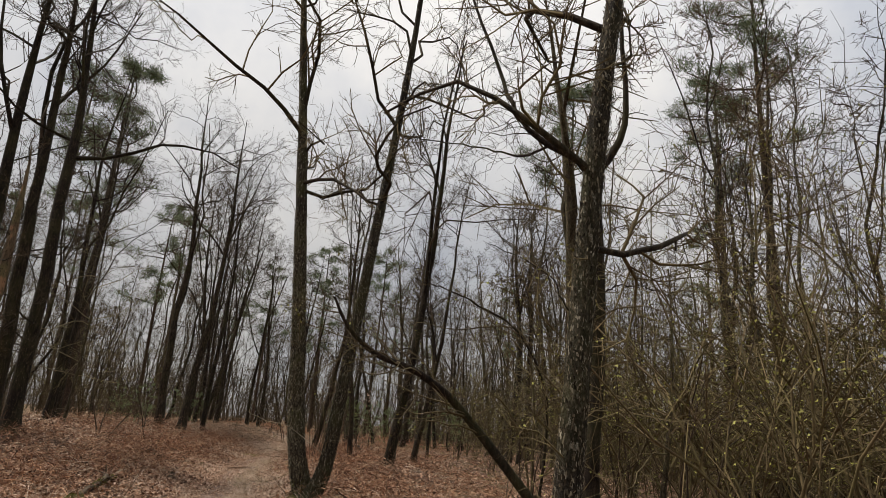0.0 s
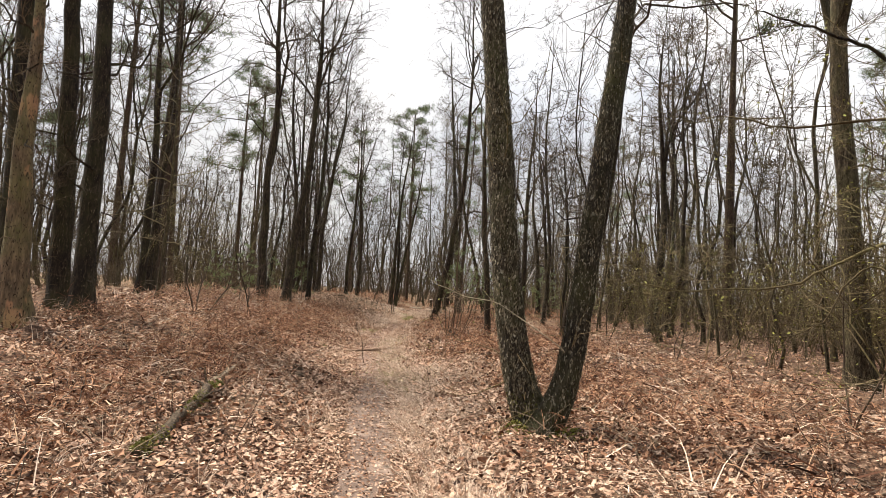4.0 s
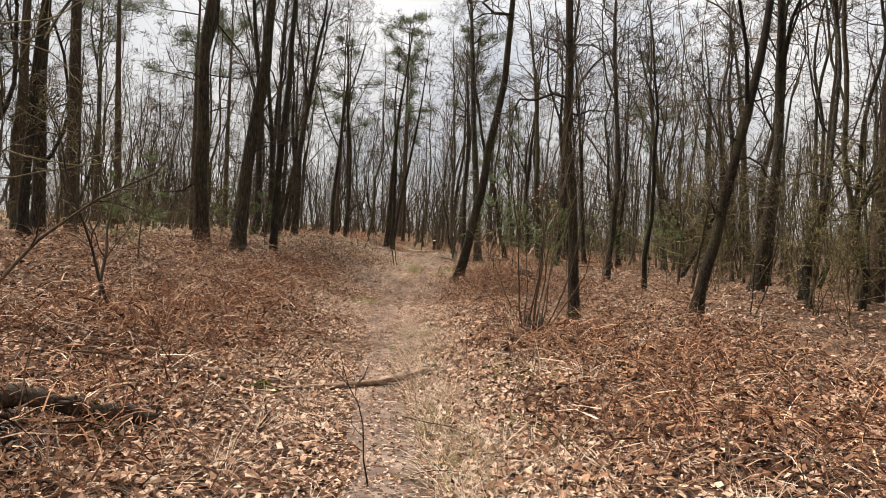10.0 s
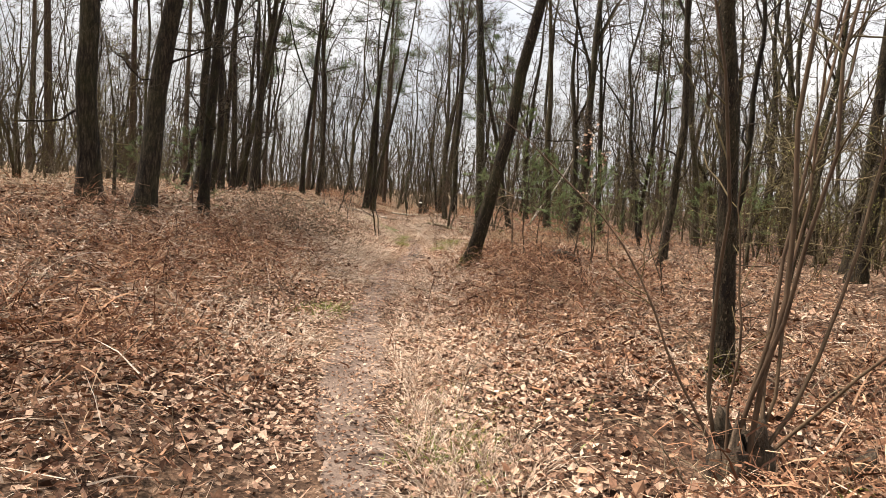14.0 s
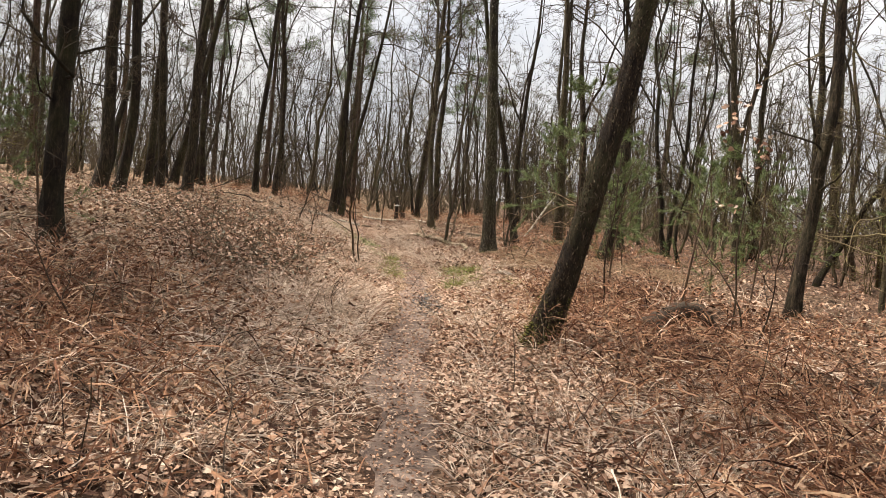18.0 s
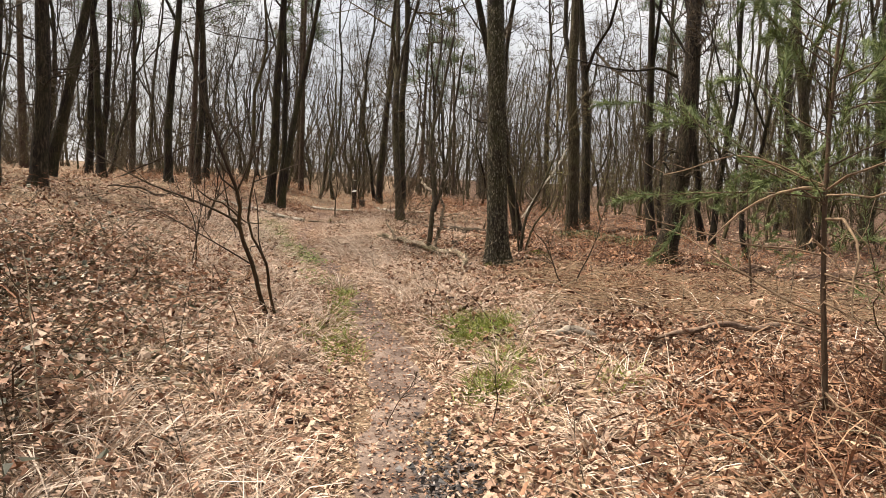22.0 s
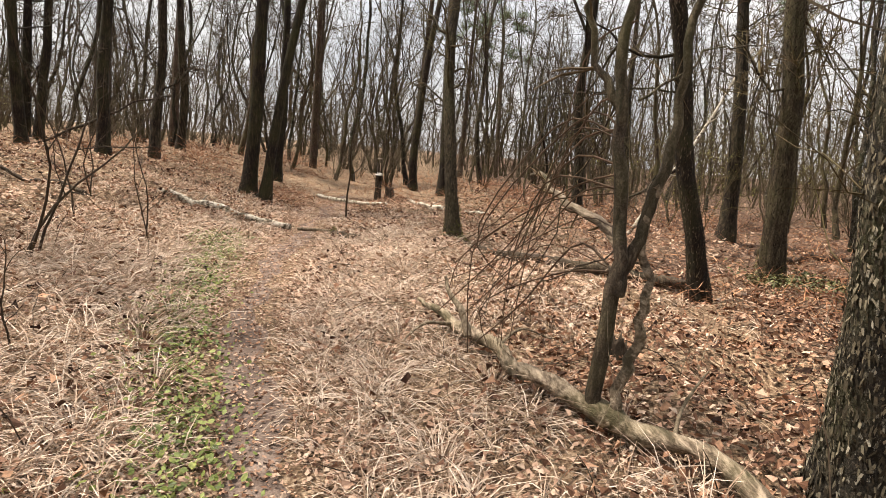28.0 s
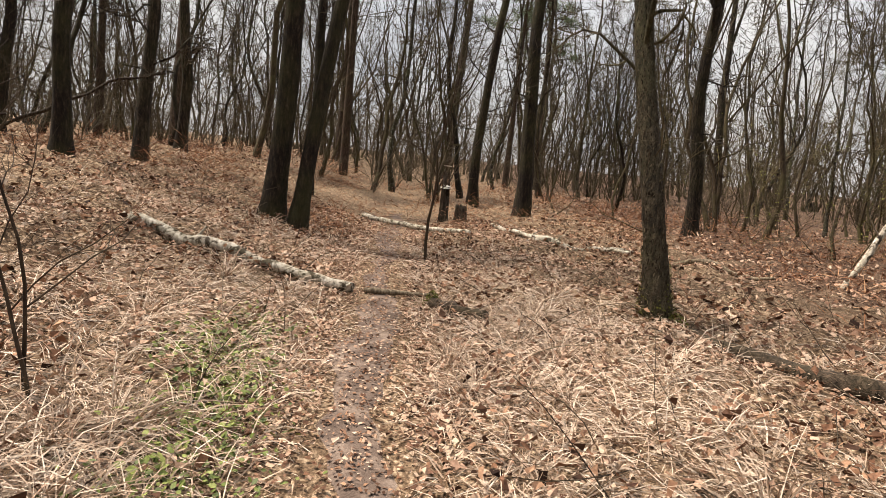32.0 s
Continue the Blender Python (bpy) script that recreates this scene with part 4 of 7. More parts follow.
for k in range(44):
    x, y = rng.uniform(5, 17), rng.uniform(13, 33)
    if min((x - a) ** 2 + (y - b) ** 2 for a, b in taken) < 1.4 ** 2 or x > 3 + 0.62 * y:
        continue
    taken.append((x, y))
    copy_thing(masters[(0, 1, 3, 4, 5, 6)[k % 6]], pose(x, y, float(ground(x, y)), rng.normal() * 1.6, rng.normal() * 1.6, rng.uniform(0, 360)) @ Matrix.Scale(rng.uniform(0.75, 1.1), 4))


# ---- far thicket: the poles and twigs that close the view ----
def thicket(rng, n, where, scale_lo, scale_hi, kinds):
    """Many plain young trees joined into one mesh."""
    out = []
    for _ in range(n):
        x, y = where(rng)
        v, q = kinds[int(rng.integers(len(kinds)))]
        a, s = rng.uniform(0, 6.283), rng.uniform(scale_lo, scale_hi)
        c, d = math.cos(a) * s, math.sin(a) * s
        lx, ly = rng.normal() * 0.04, rng.normal() * 0.04 + (0.12 if y > 48 else 0)
        w = np.stack([v[:, 0] * c - v[:, 1] * d + x + lx * v[:, 2], v[:, 0] * d + v[:, 1] * c + y + ly * v[:, 2], v[:, 2] * s * rng.uniform(0.85, 1.2) + float(ground(x, y))], -1)
        out.append((w, q))
    return joined(out)


def pole(seed, h, r, limbs):
    rg = np.random.default_rng(seed)
    tk, lb, fn, _ = woods(rg, h, r, (0.0, 0.0), 0.22, 0.10, limbs, (4, 3, 0), 0.2, 1, sides=5, n=16, flare=0.3, spread=60, up=0.08, crook=0.55, kink=0.1, low=2, forks=2)
    return joined([tk, *lb, fn])


def clump(seed, stems, h, r):
    """Several thin stems fanning out from one foot."""
    rg = np.random.default_rng(seed)
    out = []
    for k in range(stems):
        v, q = pole(seed + 7 * k, h * rg.uniform(0.75, 1.1), r * rg.uniform(0.7, 1.2), 7)
        a, lean = 6.283 * k / stems + rg.normal() * 0.4, rg.uniform(0.06, 0.24)
        v[:, 0] += math.cos(a) * (0.12 + lean * v[:, 2])
        v[:, 1] += math.sin(a) * (0.12 + lean * v[:, 2])
        out.append((v, q))
    return joined(out)


def around(rng):
    while True:
        y = rng.uniform(10, 100)
        w = rng.choice((-1, 1)) * rng.uniform(0, 42)
        if (y > 60 or abs(w) > 14) and y > abs(w) / 0.62:
            return np.interp(y, PATH_Y, PATH_X) + w, y


def beyond(rng):
    y = rng.uniform(56, 78)
    return np.interp(y, PATH_Y, PATH_X) + rng.uniform(-16, 24), y


def banks(rng):
    y = rng.uniform(20, 58)
    return np.interp(y, PATH_Y, PATH_X) + (-rng.uniform(10, 18) if rng.random() < 0.6 else rng.uniform(10, 18)), y


def distant(rng):
    y = rng.uniform(76, 125)
    return -9 + rng.uniform(-1, 1) * (10 + 0.5 * y), y


def right_side(rng):
    y = rng.uniform(13, 36)
    return rng.uniform(6.5, 9.0 + 0.62 * y), y


poles = [pole(40, 9, 0.055, 9), pole(41, 11, 0.07, 9), pole(42, 7, 0.04, 8), pole(43, 12, 0.085, 9), pole(44, 10, 0.05, 9), pole(45, 11, 0.06, 9), clump(60, 4, 9, 0.05), clump(61, 3, 8, 0.06)]
tagged(new("far_thicket", mesh_of("far_thicket", *joined([thicket(np.random.default_rng(44), 190, around, 0.8, 1.3, poles), thicket(np.random.default_rng(46), 36, beyond, 0.6, 1.2, poles), thicket(np.random.default_rng(47), 44, banks, 0.5, 1.0, poles), thicket(np.random.default_rng(53), 34, right_side, 0.5, 1.0, poles), thicket(np.random.default_rng(56), 148, distant, 0.8, 1.25, poles)]), BARK_THICKET)), label="dense far wood of thin bare dark trees", category="wood", kind="stuff")


def brush(seed):
    rg = np.random.default_rng(seed)
    p = np.zeros((5, 3))
    az = rg.random(5) * 6.28
    sp = grow(rg, p, np.stack([np.cos(az) * 0.4, np.sin(az) * 0.4, np.ones(5)], -1), rg.uniform(1.6, 3.4, 5), 6, 0.05, 0.2)
    sr = taper(np.full(5, 0.012), 6, 0.4)
    bs = offshoots(rg, sp, sr, 12, 0.15, 48, 0.35, np.full(5, 2.6))
    return joined([strips(rg, sp, sr * 1.2), strips(rg, grow(rg, bs[0], bs[1], bs[2], 3, 0.04, 0.2), taper(np.maximum(bs[3], 0.006), 3, 0.6))])


brushes = [brush(50), brush(51), brush(52)]
tagged(new("far_undergrowth", mesh_of("far_undergrowth", *joined([thicket(np.random.default_rng(45), 200, around, 0.6, 1.3, brushes), thicket(np.random.default_rng(48), 110, beyond, 0.4, 1.1, brushes), thicket(np.random.default_rng(49), 130, banks, 0.4, 0.9, brushes), thicket(np.random.default_rng(54), 260, right_side, 0.6, 1.3, brushes), thicket(np.random.default_rng(55), 220, distant, 1.5, 3.2, brushes)]), BRUSH)), label="far bare grey-brown undergrowth between the trees", category="undergrowth", kind="stuff")

# ---- pines with green crowns ----
def pine_geo(rng, h, r, crown, tufts, needle, spread=75):
    s = np.linspace(0, 1, 14)
    line = np.stack([0.12 * np.sin(3 * s + rng.random() * 6), 0.12 * np.sin(2.4 * s + 1), s * h], -1)
    line -= line[0] * (1, 1, 0)
    line[0, 2] = -0.25
    rad = r * (1 - 0.85 * s)
    tk = tubes(line[None], rad[None], 9, 0.03, rng)
    n = 16
    us = crown + (0.99 - crown) * rng.random(n)
    p = np.stack([np.interp(us * h, line[:, 2], line[:, k]) for k in range(3)], -1)
    az = np.arange(n) * 2.4 + rng.random()
    inc = np.radians(spread + 12 * rng.normal(size=n))
    way = np.stack([np.sin(inc) * np.cos(az), np.sin(inc) * np.sin(az), np.cos(inc)], -1)
    ln = h * 0.24 * (0.6 + 0.6 * rng.random(n)) * (1.35 - us)
    lp = grow(rng, p, way, ln, 6, 0.1, 0.2)
    lr = taper(np.minimum(0.05, 0.01 + ln * 0.012), 6, 0.3)
    bs = offshoots(rng, lp, lr, 6, 0.35, 45, 0.4, ln)
    bp = grow(rng, bs[0], bs[1], bs[2], 4, 0.12, 0.2)
    lb = joined([tubes(lp, lr, 5), tubes(bp, taper(np.maximum(bs[3], 0.006), 4, 0.5), 3)])
    who = rng.integers(0, len(bp), tufts)
    at = bp[who, rng.integers(1, 4, tufts)]
    per = 6
    foot = np.repeat(at, per, 0) + rng.normal(size=(tufts * per, 3)) * (0.16, 0.16, 0.06)
    nd = blades(rng, foot, rng.normal(size=(tufts * per, 3)) + (0, 0, 0.5), np.full(tufts * per, needle) * rng.uniform(0.7, 1.3, tufts * per), np.full(tufts * per, needle * 0.07), 2, 0.1)
    return tk, lb, nd


pine_geos = [pine_geo(np.random.default_rng(60 + k), 15, 0.17, (0.55, 0.45)[k], 1000, 0.3) for k in range(2)]
pine_masters = []
for tk, lb, nd in pine_geos:
    root = tagged(new("pine_tree"), label="tall Scots pine with an open green crown", category="tree", group="pines in the wood")
    part("trunk", tk, BARK_PINE, root)
    part("bough", lb, BARK_PINE, root, kind="stuff")
    part("needle_crown", nd, NEEDLE, root, "dark green needles", kind="stuff")
    pine_masters.append(root)
PINES = [(6.1, 32.2, 1.35), (-21, 46, 1.0), (-24.5, 38, 1.05), (-17.5, 62, 1.0), (-14, 72, 1.0), (-6, 74, 0.95), (-29, 52, 1.1), (-33, 44, 1.0), (13, 30, 1.0), (17, 41, 1.0),
         (-19, 33.5, 1.0), (-26, 29, 0.95), (-9, 80, 1.1), (-3, 84, 1.0), (11, 21, 0.95), (-22, 66, 1.0), (-30, 70, 1.1), (6, 62, 1.0), (-36, 60, 1.0), (-12.5, 64, 0.95)]
for k, (x, y, s) in enumerate(PINES):
    m = pose(x, y, float(ground(x, y)), 1.5 * math.sin(k * 3), 1.5 * math.cos(k * 5), 77 * k) @ Matrix.Scale(s, 4)
    if k < 2:
        pine_masters[k].matrix_basis = m
    else:
        copy_thing(pine_masters[k % 2], m)


# ---- young pines beside the path ----
def young_pine(x, y, h, seed):
    rng = np.random.default_rng(seed)
    n = int(12 + h * 5)
    s = np.linspace(0, 1, 9)
    line = np.stack([0.06 * h * np.sin(2.2 * s + seed), 0.05 * h * np.sin(1.8 * s), s * h], -1)
    line -= line[0]
    line[0, 2] = -0.1
    tk = tubes(line[None], (0.017 * (1 - 0.75 * s))[None], 7)
    us = 0.1 + 0.88 * rng.random(n) ** 0.8
    p = np.stack([np.interp(us * h, line[:, 2], line[:, k]) for k in range(3)], -1)
    az = rng.random(n) * 6.28
    way = np.stack([np.cos(az), np.sin(az), 0.25 + 0.3 * rng.random(n)], -1)
    ln = h * 0.36 * (1.25 - us)
    lp = grow(rng, p, way, ln, 6, 0.06, 0.16)
    lr = taper(np.full(n, 0.005), 6, 0.4)
    bs = offshoots(rng, lp, lr, 3, 0.3, 45, 0.5, ln)
    bp = grow(rng, bs[0], bs[1], bs[2], 6, 0.05, 0.15)
    root = tagged(new("young_pine"), label="young pine with soft pale green needles", category="young tree", group="young pines beside the path")
    root.location = (x, y, float(ground(x, y)))
    part("stem", tk, TWIG_BROWN, root)
    for k in range(n):
        part("branch", tubes(lp[k:k + 1], lr[k:k + 1], 4), TWIG_BROWN, root)
    if h > 3:
        m = 16
        us = rng.uniform(0.06, 0.42, m)
        p = np.stack([np.interp(us * h, line[:, 2], line[:, k]) for k in range(3)], -1)
        az = rng.uniform(1.6, 5.2, m)
        dp = grow(rng, p, np.stack([np.cos(az), np.sin(az), 0.1 + 0.3 * rng.random(m)], -1), rng.uniform(0.45, 1.15, m), 8, -0.12, 0.22)
        dr = taper(rng.uniform(0.005, 0.010, m), 8, 0.35)
        ds = offshoots(rng, dp, dr, 5, 0.2, 50, 0.45, rng.uniform(0.5, 1.1, m))
        for k in range(m):
            part("dead_branch", tubes(dp[k:k + 1], dr[k:k + 1], 5), BRUSHWOOD, root, "bare tan dead branch")
        part("dead_spray", tubes(grow(rng, ds[0], ds[1], ds[2], 5, -0.05, 0.2), taper(np.maximum(ds[3] * 0.6, 0.0018), 5, 0.5), 4), BRUSHWOOD, root, kind="stuff")
    allp = np.concatenate([lp, bp])
    k = int((9000 if h > 3 else 4000) * h)
    who = rng.integers(0, len(allp), k)
    u = rng.random(k) ** 0.45 * 4.99
    i = u.astype(int)
    at = allp[who, i] + (allp[who, np.minimum(i + 1, 5)] - allp[who, i]) * (u - i)[:, None]
    ax = unit(allp[who, np.minimum(i + 1, 5)] - allp[who, i])
    nd = blades(rng, at, ax + rng.normal(size=(k, 3)) * 0.6, rng.uniform(0.035, 0.08, k), np.full(k, 0.0036), 2, 0.1)
    part("needles", nd, NEEDLE_SOFT, root, "pale green needles", kind="stuff")


for k, (x, y, h) in enumerate([(-4.62, 32.6, 3.3), (-4.1, 32.9, 2.2), (-3.4, 31.9, 2.4), (-1.1, 34.8, 2.6), (-2.4, 33.4, 2.2), (-2.9, 36.5, 1.6), (0.6, 33.0, 2.4),
                               (-10.6, 23.5, 1.8), (-13.6, 33.2, 1.8), (0.9, 37.2, 2.2), (-12.8, 26.3, 1.5), (-11.15, 30.8, 1.7)]):
    young_pine(x, y, h, 500 + k)


# ---- shrubs and saplings of the undergrowth ----
def shrub_geo(rng, h, stems, spread, buds):
    p = np.stack([rng.normal(size=stems) * 0.12, rng.normal(size=stems) * 0.12, np.full(stems, -0.08)], -1)
    az = rng.random(stems) * 6.28
    way = np.stack([np.cos(az) * spread, np.sin(az) * spread, np.ones(stems)], -1)
    ln = h * rng.uniform(0.6, 1.05, stems)
    sp = grow(rng, p, way, ln, 9, 0.06, 0.16)
    sr = taper(0.006 + 0.006 * rng.random(stems) * h / 2, 9, 0.3)
    bs = offshoots(rng, sp, sr, 8, 0.2, 48, 0.34, ln)
    bp = grow(rng, bs[0], bs[1], bs[2], 5, 0.03, 0.22)
    br = taper(np.maximum(bs[3], 0.003), 5, 0.5)
    ts = offshoots(rng, bp, br, 7, 0.15, 42, 0.55, bs[2])
    tp = grow(rng, ts[0], ts[1], ts[2], 3, 0.02, 0.2)
    fine = joined([strips(rng, bp, br * 1.3), strips(rng, tp[:, ::2], taper(np.maximum(ts[3], 0.0042), 2, 0.7))])
    at = np.concatenate([tp[:, -1], tp[:, 1], bp[:, 3]])
    at = at[rng.permutation(len(at))[:buds]]
    return [tubes(sp[k:k + 1], sr[k:k + 1], 5) for k in range(stems)], fine, kites(rng, at, rng.uniform(0.02, 0.045, len(at)), 1.5)


SHRUB_KINDS = [("shrub", 3.6, 5, 0.35, 520, "bare olive-brown shrub with opening spring buds"), ("shrub", 2.6, 4, 0.5, 330, "low twiggy shrub just breaking bud"),
               ("sapling", 4.6, 2, 0.12, 300, "thin birch sapling with first green buds"), ("sapling", 3.0, 1, 0.1, 60, "single thin sapling with bare side twigs"),
               ("shrub", 4.6, 6, 0.3, 620, "tall many-stemmed shrub with a haze of buds")]
shrub_masters = []
for k, (nm, h, st, spd, bd, label) in enumerate(SHRUB_KINDS):
    stems, fine, bud = shrub_geo(np.random.default_rng(700 + k), h, st, spd, bd)
    root = tagged(new(nm), label=label, category="shrub" if nm == "shrub" else "sapling", group="undergrowth")
    for g in stems:
        part("stem", g, TWIG_OLIVE, root)
    part("spray", fine, TWIG_OLIVE, root, kind="stuff")
    part("bud_haze", bud, BUD, root, "yellow-green buds", kind="stuff")
    shrub_masters.append(root)
rng = np.random.default_rng(71)
placed, seen = 0, [False] * 5
while placed < 150:
    y = rng.uniform(4, 66)
    right = rng.random() < 0.66
    w = rng.uniform(6.0, 20) if right else -rng.uniform(8.5, 20)
    if y > 44:
        w *= 1.15
    x = np.interp(y, PATH_Y, PATH_X) + w
    if right and y < 22:
        x += 1.5
    k = int(rng.choice(5, p=[0.26, 0.22, 0.2, 0.12, 0.2] if right else [0.1, 0.2, 0.25, 0.4, 0.05]))
    m = pose(x, y, float(ground(x, y)), 0, 0, rng.uniform(0, 360)) @ Matrix.Scale(rng.uniform(0.7, 1.3), 4)
    if seen[k]:
        copy_thing(shrub_masters[k], m)
    else:
        seen[k] = True
        shrub_masters[k].matrix_basis = m
    placed += 1


for k in range(92):
    y = rng.uniform(5.5, 24) if k < 46 else rng.uniform(5.5, 14)
    x = rng.uniform(2.6, 11) + (0 if y < 12 else 1.0)
    if (x - 3.74) ** 2 + (y - 17.1) ** 2 < 1 or (y > 15 and x < 4.2):
        continue
    copy_thing(shrub_masters[int(rng.choice([0, 1, 4, 4, 2]))], pose(x, y, float(ground(x, y)), 0, 0, rng.uniform(0, 360)) @ Matrix.Scale(rng.uniform(0.7, 1.2), 4))


def tiered_geo(rng, h, limbs, reach):
    """A slim stem with long near-level boughs in tiers, all twigs and buds."""
    s = np.linspace(0, 1, 14)
    line = np.stack([0.25 * np.sin(2.4 * s + rng.random() * 6), 0.25 * np.sin(2.0 * s + rng.random() * 6), s * h], -1)
    line -= line[0]
    line[0, 2] = -0.15
    stem = tubes(line[None], (0.05 * (1 - 0.8 * s))[None], 8, 0.04, rng)
    us = 0.14 + 0.8 * np.sort(rng.random(limbs))
    p = np.stack([np.interp(us * h, line[:, 2], line[:, k]) for k in range(3)], -1)
    az = np.arange(limbs) * 2.4 + rng.normal(size=limbs) * 0.4
    lp = grow(rng, p, np.stack([np.cos(az), np.sin(az), 0.15 + 0.35 * rng.random(limbs)], -1), reach * rng.uniform(0.6, 1.1, limbs) * (1.15 - 0.5 * us), 9, -0.02, 0.2)
    ln = np.linalg.norm(lp[:, -1] - lp[:, 0], axis=1)
    lr = taper(0.010 + 0.006 * rng.random(limbs), 9, 0.3)
    bs = offshoots(rng, lp, lr, 9, 0.15, 48, 0.34, ln)
    bp = grow(rng, bs[0], bs[1], bs[2], 5, 0.01, 0.25)
    br = taper(np.maximum(bs[3] * 0.6, 0.0042), 5, 0.5)
    ts = offshoots(rng, bp, br, 5, 0.2, 45, 0.5, bs[2])
    tp = grow(rng, ts[0], ts[1], ts[2], 2, 0.0, 0.2)
    at = np.concatenate([tp[:, -1], bp[:, 3], bp[:, -1]])
    at = at[rng.permutation(len(at))[:900]]
    return stem, [tubes(lp[k:k + 1], lr[k:k + 1], 5) for k in range(limbs)], joined([strips(rng, bp, br), strips(rng, tp, taper(np.maximum(ts[3], 0.0035), 2, 0.7))]), kites(rng, at, rng.uniform(0.018, 0.04, len(at)), 1.4)


tier_masters = []
for k in range(3):
    stem, boughs, fine, bud = tiered_geo(np.random.default_rng(760 + k), (5.0, 4.2, 5.6)[k], (17, 14, 19)[k], (2.3, 2.0, 2.6)[k])
    root = tagged(new("hornbeam_sapling"), label="young hornbeam with level tiers of budding olive twigs", category="young tree", group="undergrowth")
    part("stem", stem, BARK_ASH, root)
    for g in boughs:
        part("bough", g, TIER, root)
    part("spray", fine, TIER, root, kind="stuff")
    part("bud_haze", bud, BUD, root, "yellow-green buds", kind="stuff")
    tier_masters.append(root)
TIERED = [(0.9, 31.6), (2.6, 28.4), (1.5, 35.2), (3.4, 24.0), (4.6, 20.2), (4.4, 15.2), (5.2, 30.8), (6.4, 25.6), (4.6, 38.0), (2.2, 12.6), (3.0, 9.4), (6.2, 12.0), (7.0, 17.0), (5.6, 43.5), (-12.6, 22.4), (-14.2, 27.0), (-13.4, 31.8), (8.4, 34.0)]
for k, (x, y) in enumerate(TIERED):
    m = pose(x, y, float(ground(x, y)), 0, 0, 83 * k) @ Matrix.Scale((1.0, 0.85, 1.12, 0.93)[k % 4], 4)
    if k < 3:
        tier_masters[k].matrix_basis = m
    else:
        copy_thing(tier_masters[k % 3], m)


# ---- single saplings and stools near the path ----
def sapling(x, y, h, stems, spread, seed, label, mat=TWIG, r=0.012, side=5):
    rng = np.random.default_rng(seed)
    root = tagged(new("sapling"), label=label, category="sapling", group="saplings beside the path")
    root.location = (x, y, float(ground(x, y)))
    az = rng.random(stems) * 6.28
    way = np.stack([np.cos(az) * spread, np.sin(az) * spread, np.ones(stems)], -1)
    sp = grow(rng, np.stack([rng.normal(size=stems) * 0.05, rng.normal(size=stems) * 0.05, np.full(stems, -0.06)], -1), way, h * rng.uniform(0.7, 1.05, stems), 9, 0.08, 0.16)
    sr = taper(np.full(stems, r), 9, 0.3)
    for k in range(stems):
        part("stem", tubes(sp[k:k + 1], sr[k:k + 1], 7), mat, root)
    bs = offshoots(rng, sp, sr, side, 0.3, 50, 0.3, np.full(stems, h))
    bp = grow(rng, bs[0], bs[1], bs[2], 5, 0.05, 0.2)
    ts = offshoots(rng, bp, taper(np.maximum(bs[3], 0.003), 5), 3, 0.2, 42, 0.5, bs[2])
    tp = grow(rng, ts[0], ts[1], ts[2], 3, 0.03, 0.2)
    part("spray", joined([tubes(bp, taper(np.maximum(bs[3], 0.003), 5, 0.5), 4), tubes(tp, taper(np.maximum(ts[3], 0.002), 3, 0.7), 3)]), mat, root, kind="stuff")
    return root


SAPLING_BARK = bark("sapling_bark", [(0.3, (0.018, 0.011, 0.008)), (0.7, (0.06, 0.04, 0.027))], moss=0.15, depth=0.002)
SAPLINGS = [(-8.44, 19.24, 2.6, 2, 0.35, 0.018), (-9.2, 18.2, 3.0, 3, 0.5, 0.02), (-10.65, 44.37, 1.9, 2, 0.14, 0.010), (-11.62, 44.61, 1.7, 1, 0.1, 0.014), (-9.10, 49.9, 3.2, 1, 0.05, 0.022)]
SAPLINGS_FURTHER = [(-10.9, 42.6, 2.4, 3, 0.3, 0.014), (-9.3, 36.9, 1.4, 2, 0.2, 0.01), (-4.95, 16.6, 0.9, 1, 0.5, 0.006), (-7.7, 30.4, 0.8, 1, 0.25, 0.006), (-8.9, 27.6, 1.0, 1, 0.1, 0.008),
            (-2.6, 27.6, 2.4, 2, 0.2, 0.011), (-3.4, 29.8, 1.9, 2, 0.35, 0.012), (-4.45, 31.75, 3.0, 1, 0.12, 0.013), (1.0, 7.2, 1.3, 2, 0.3, 0.016), (-9.7, 40.6, 0.9, 1, 0.1, 0.008), (-5.0, 36.9, 1.5, 2, 0.35, 0.01), (-7.0, 33.0, 0.5, 1, 0.2, 0.004),
            (0.6, 26.4, 3.2, 2, 0.2, 0.014), (1.6, 21.6, 2.8, 2, 0.35, 0.013), (1.2, 12.2, 2.2, 2, 0.3, 0.012), (2.6, 9.6, 3.0, 3, 0.3, 0.014), (2.4, 6.6, 2.8, 3, 0.35, 0.013), (-12.4, 46.4, 2.2, 2, 0.2, 0.012)]
for k, (x, y, h, st, spd, r) in enumerate(SAPLINGS + SAPLINGS_FURTHER):
    sapling(x, y, h, st, spd, 800 + k, "dark bare sapling with thin side twigs" if k % 2 else "slender bare sapling forking low down", SAPLING_BARK, r)

# young beech still holding its dead leaves
rng = np.random.default_rng(14)
root = tagged(new("sapling"), label="young beech holding pale orange dead leaves", category="sapling", group="saplings beside the path")
root.location = (-3.23, 30.77, float(ground(-3.23, 30.77)))
b = bendy([(0, 0, -0.08), (0.02, 0.01, 0.5), (-0.05, 0, 1.1), (0.0, 0.04, 1.7), (-0.06, 0.05, 2.4), (-0.04, 0.08, 3.0)], 18)[None]
br = taper(np.array([0.013]), 18, 0.3)
part("stem", tubes(b, br, 7), SAPLING_BARK, root)
bs = offshoots(rng, b, br, 16, 0.22, 62, 0.24, np.array([2.6]))
bp = grow(rng, bs[0], bs[1], bs[2], 6, 0.0, 0.22)
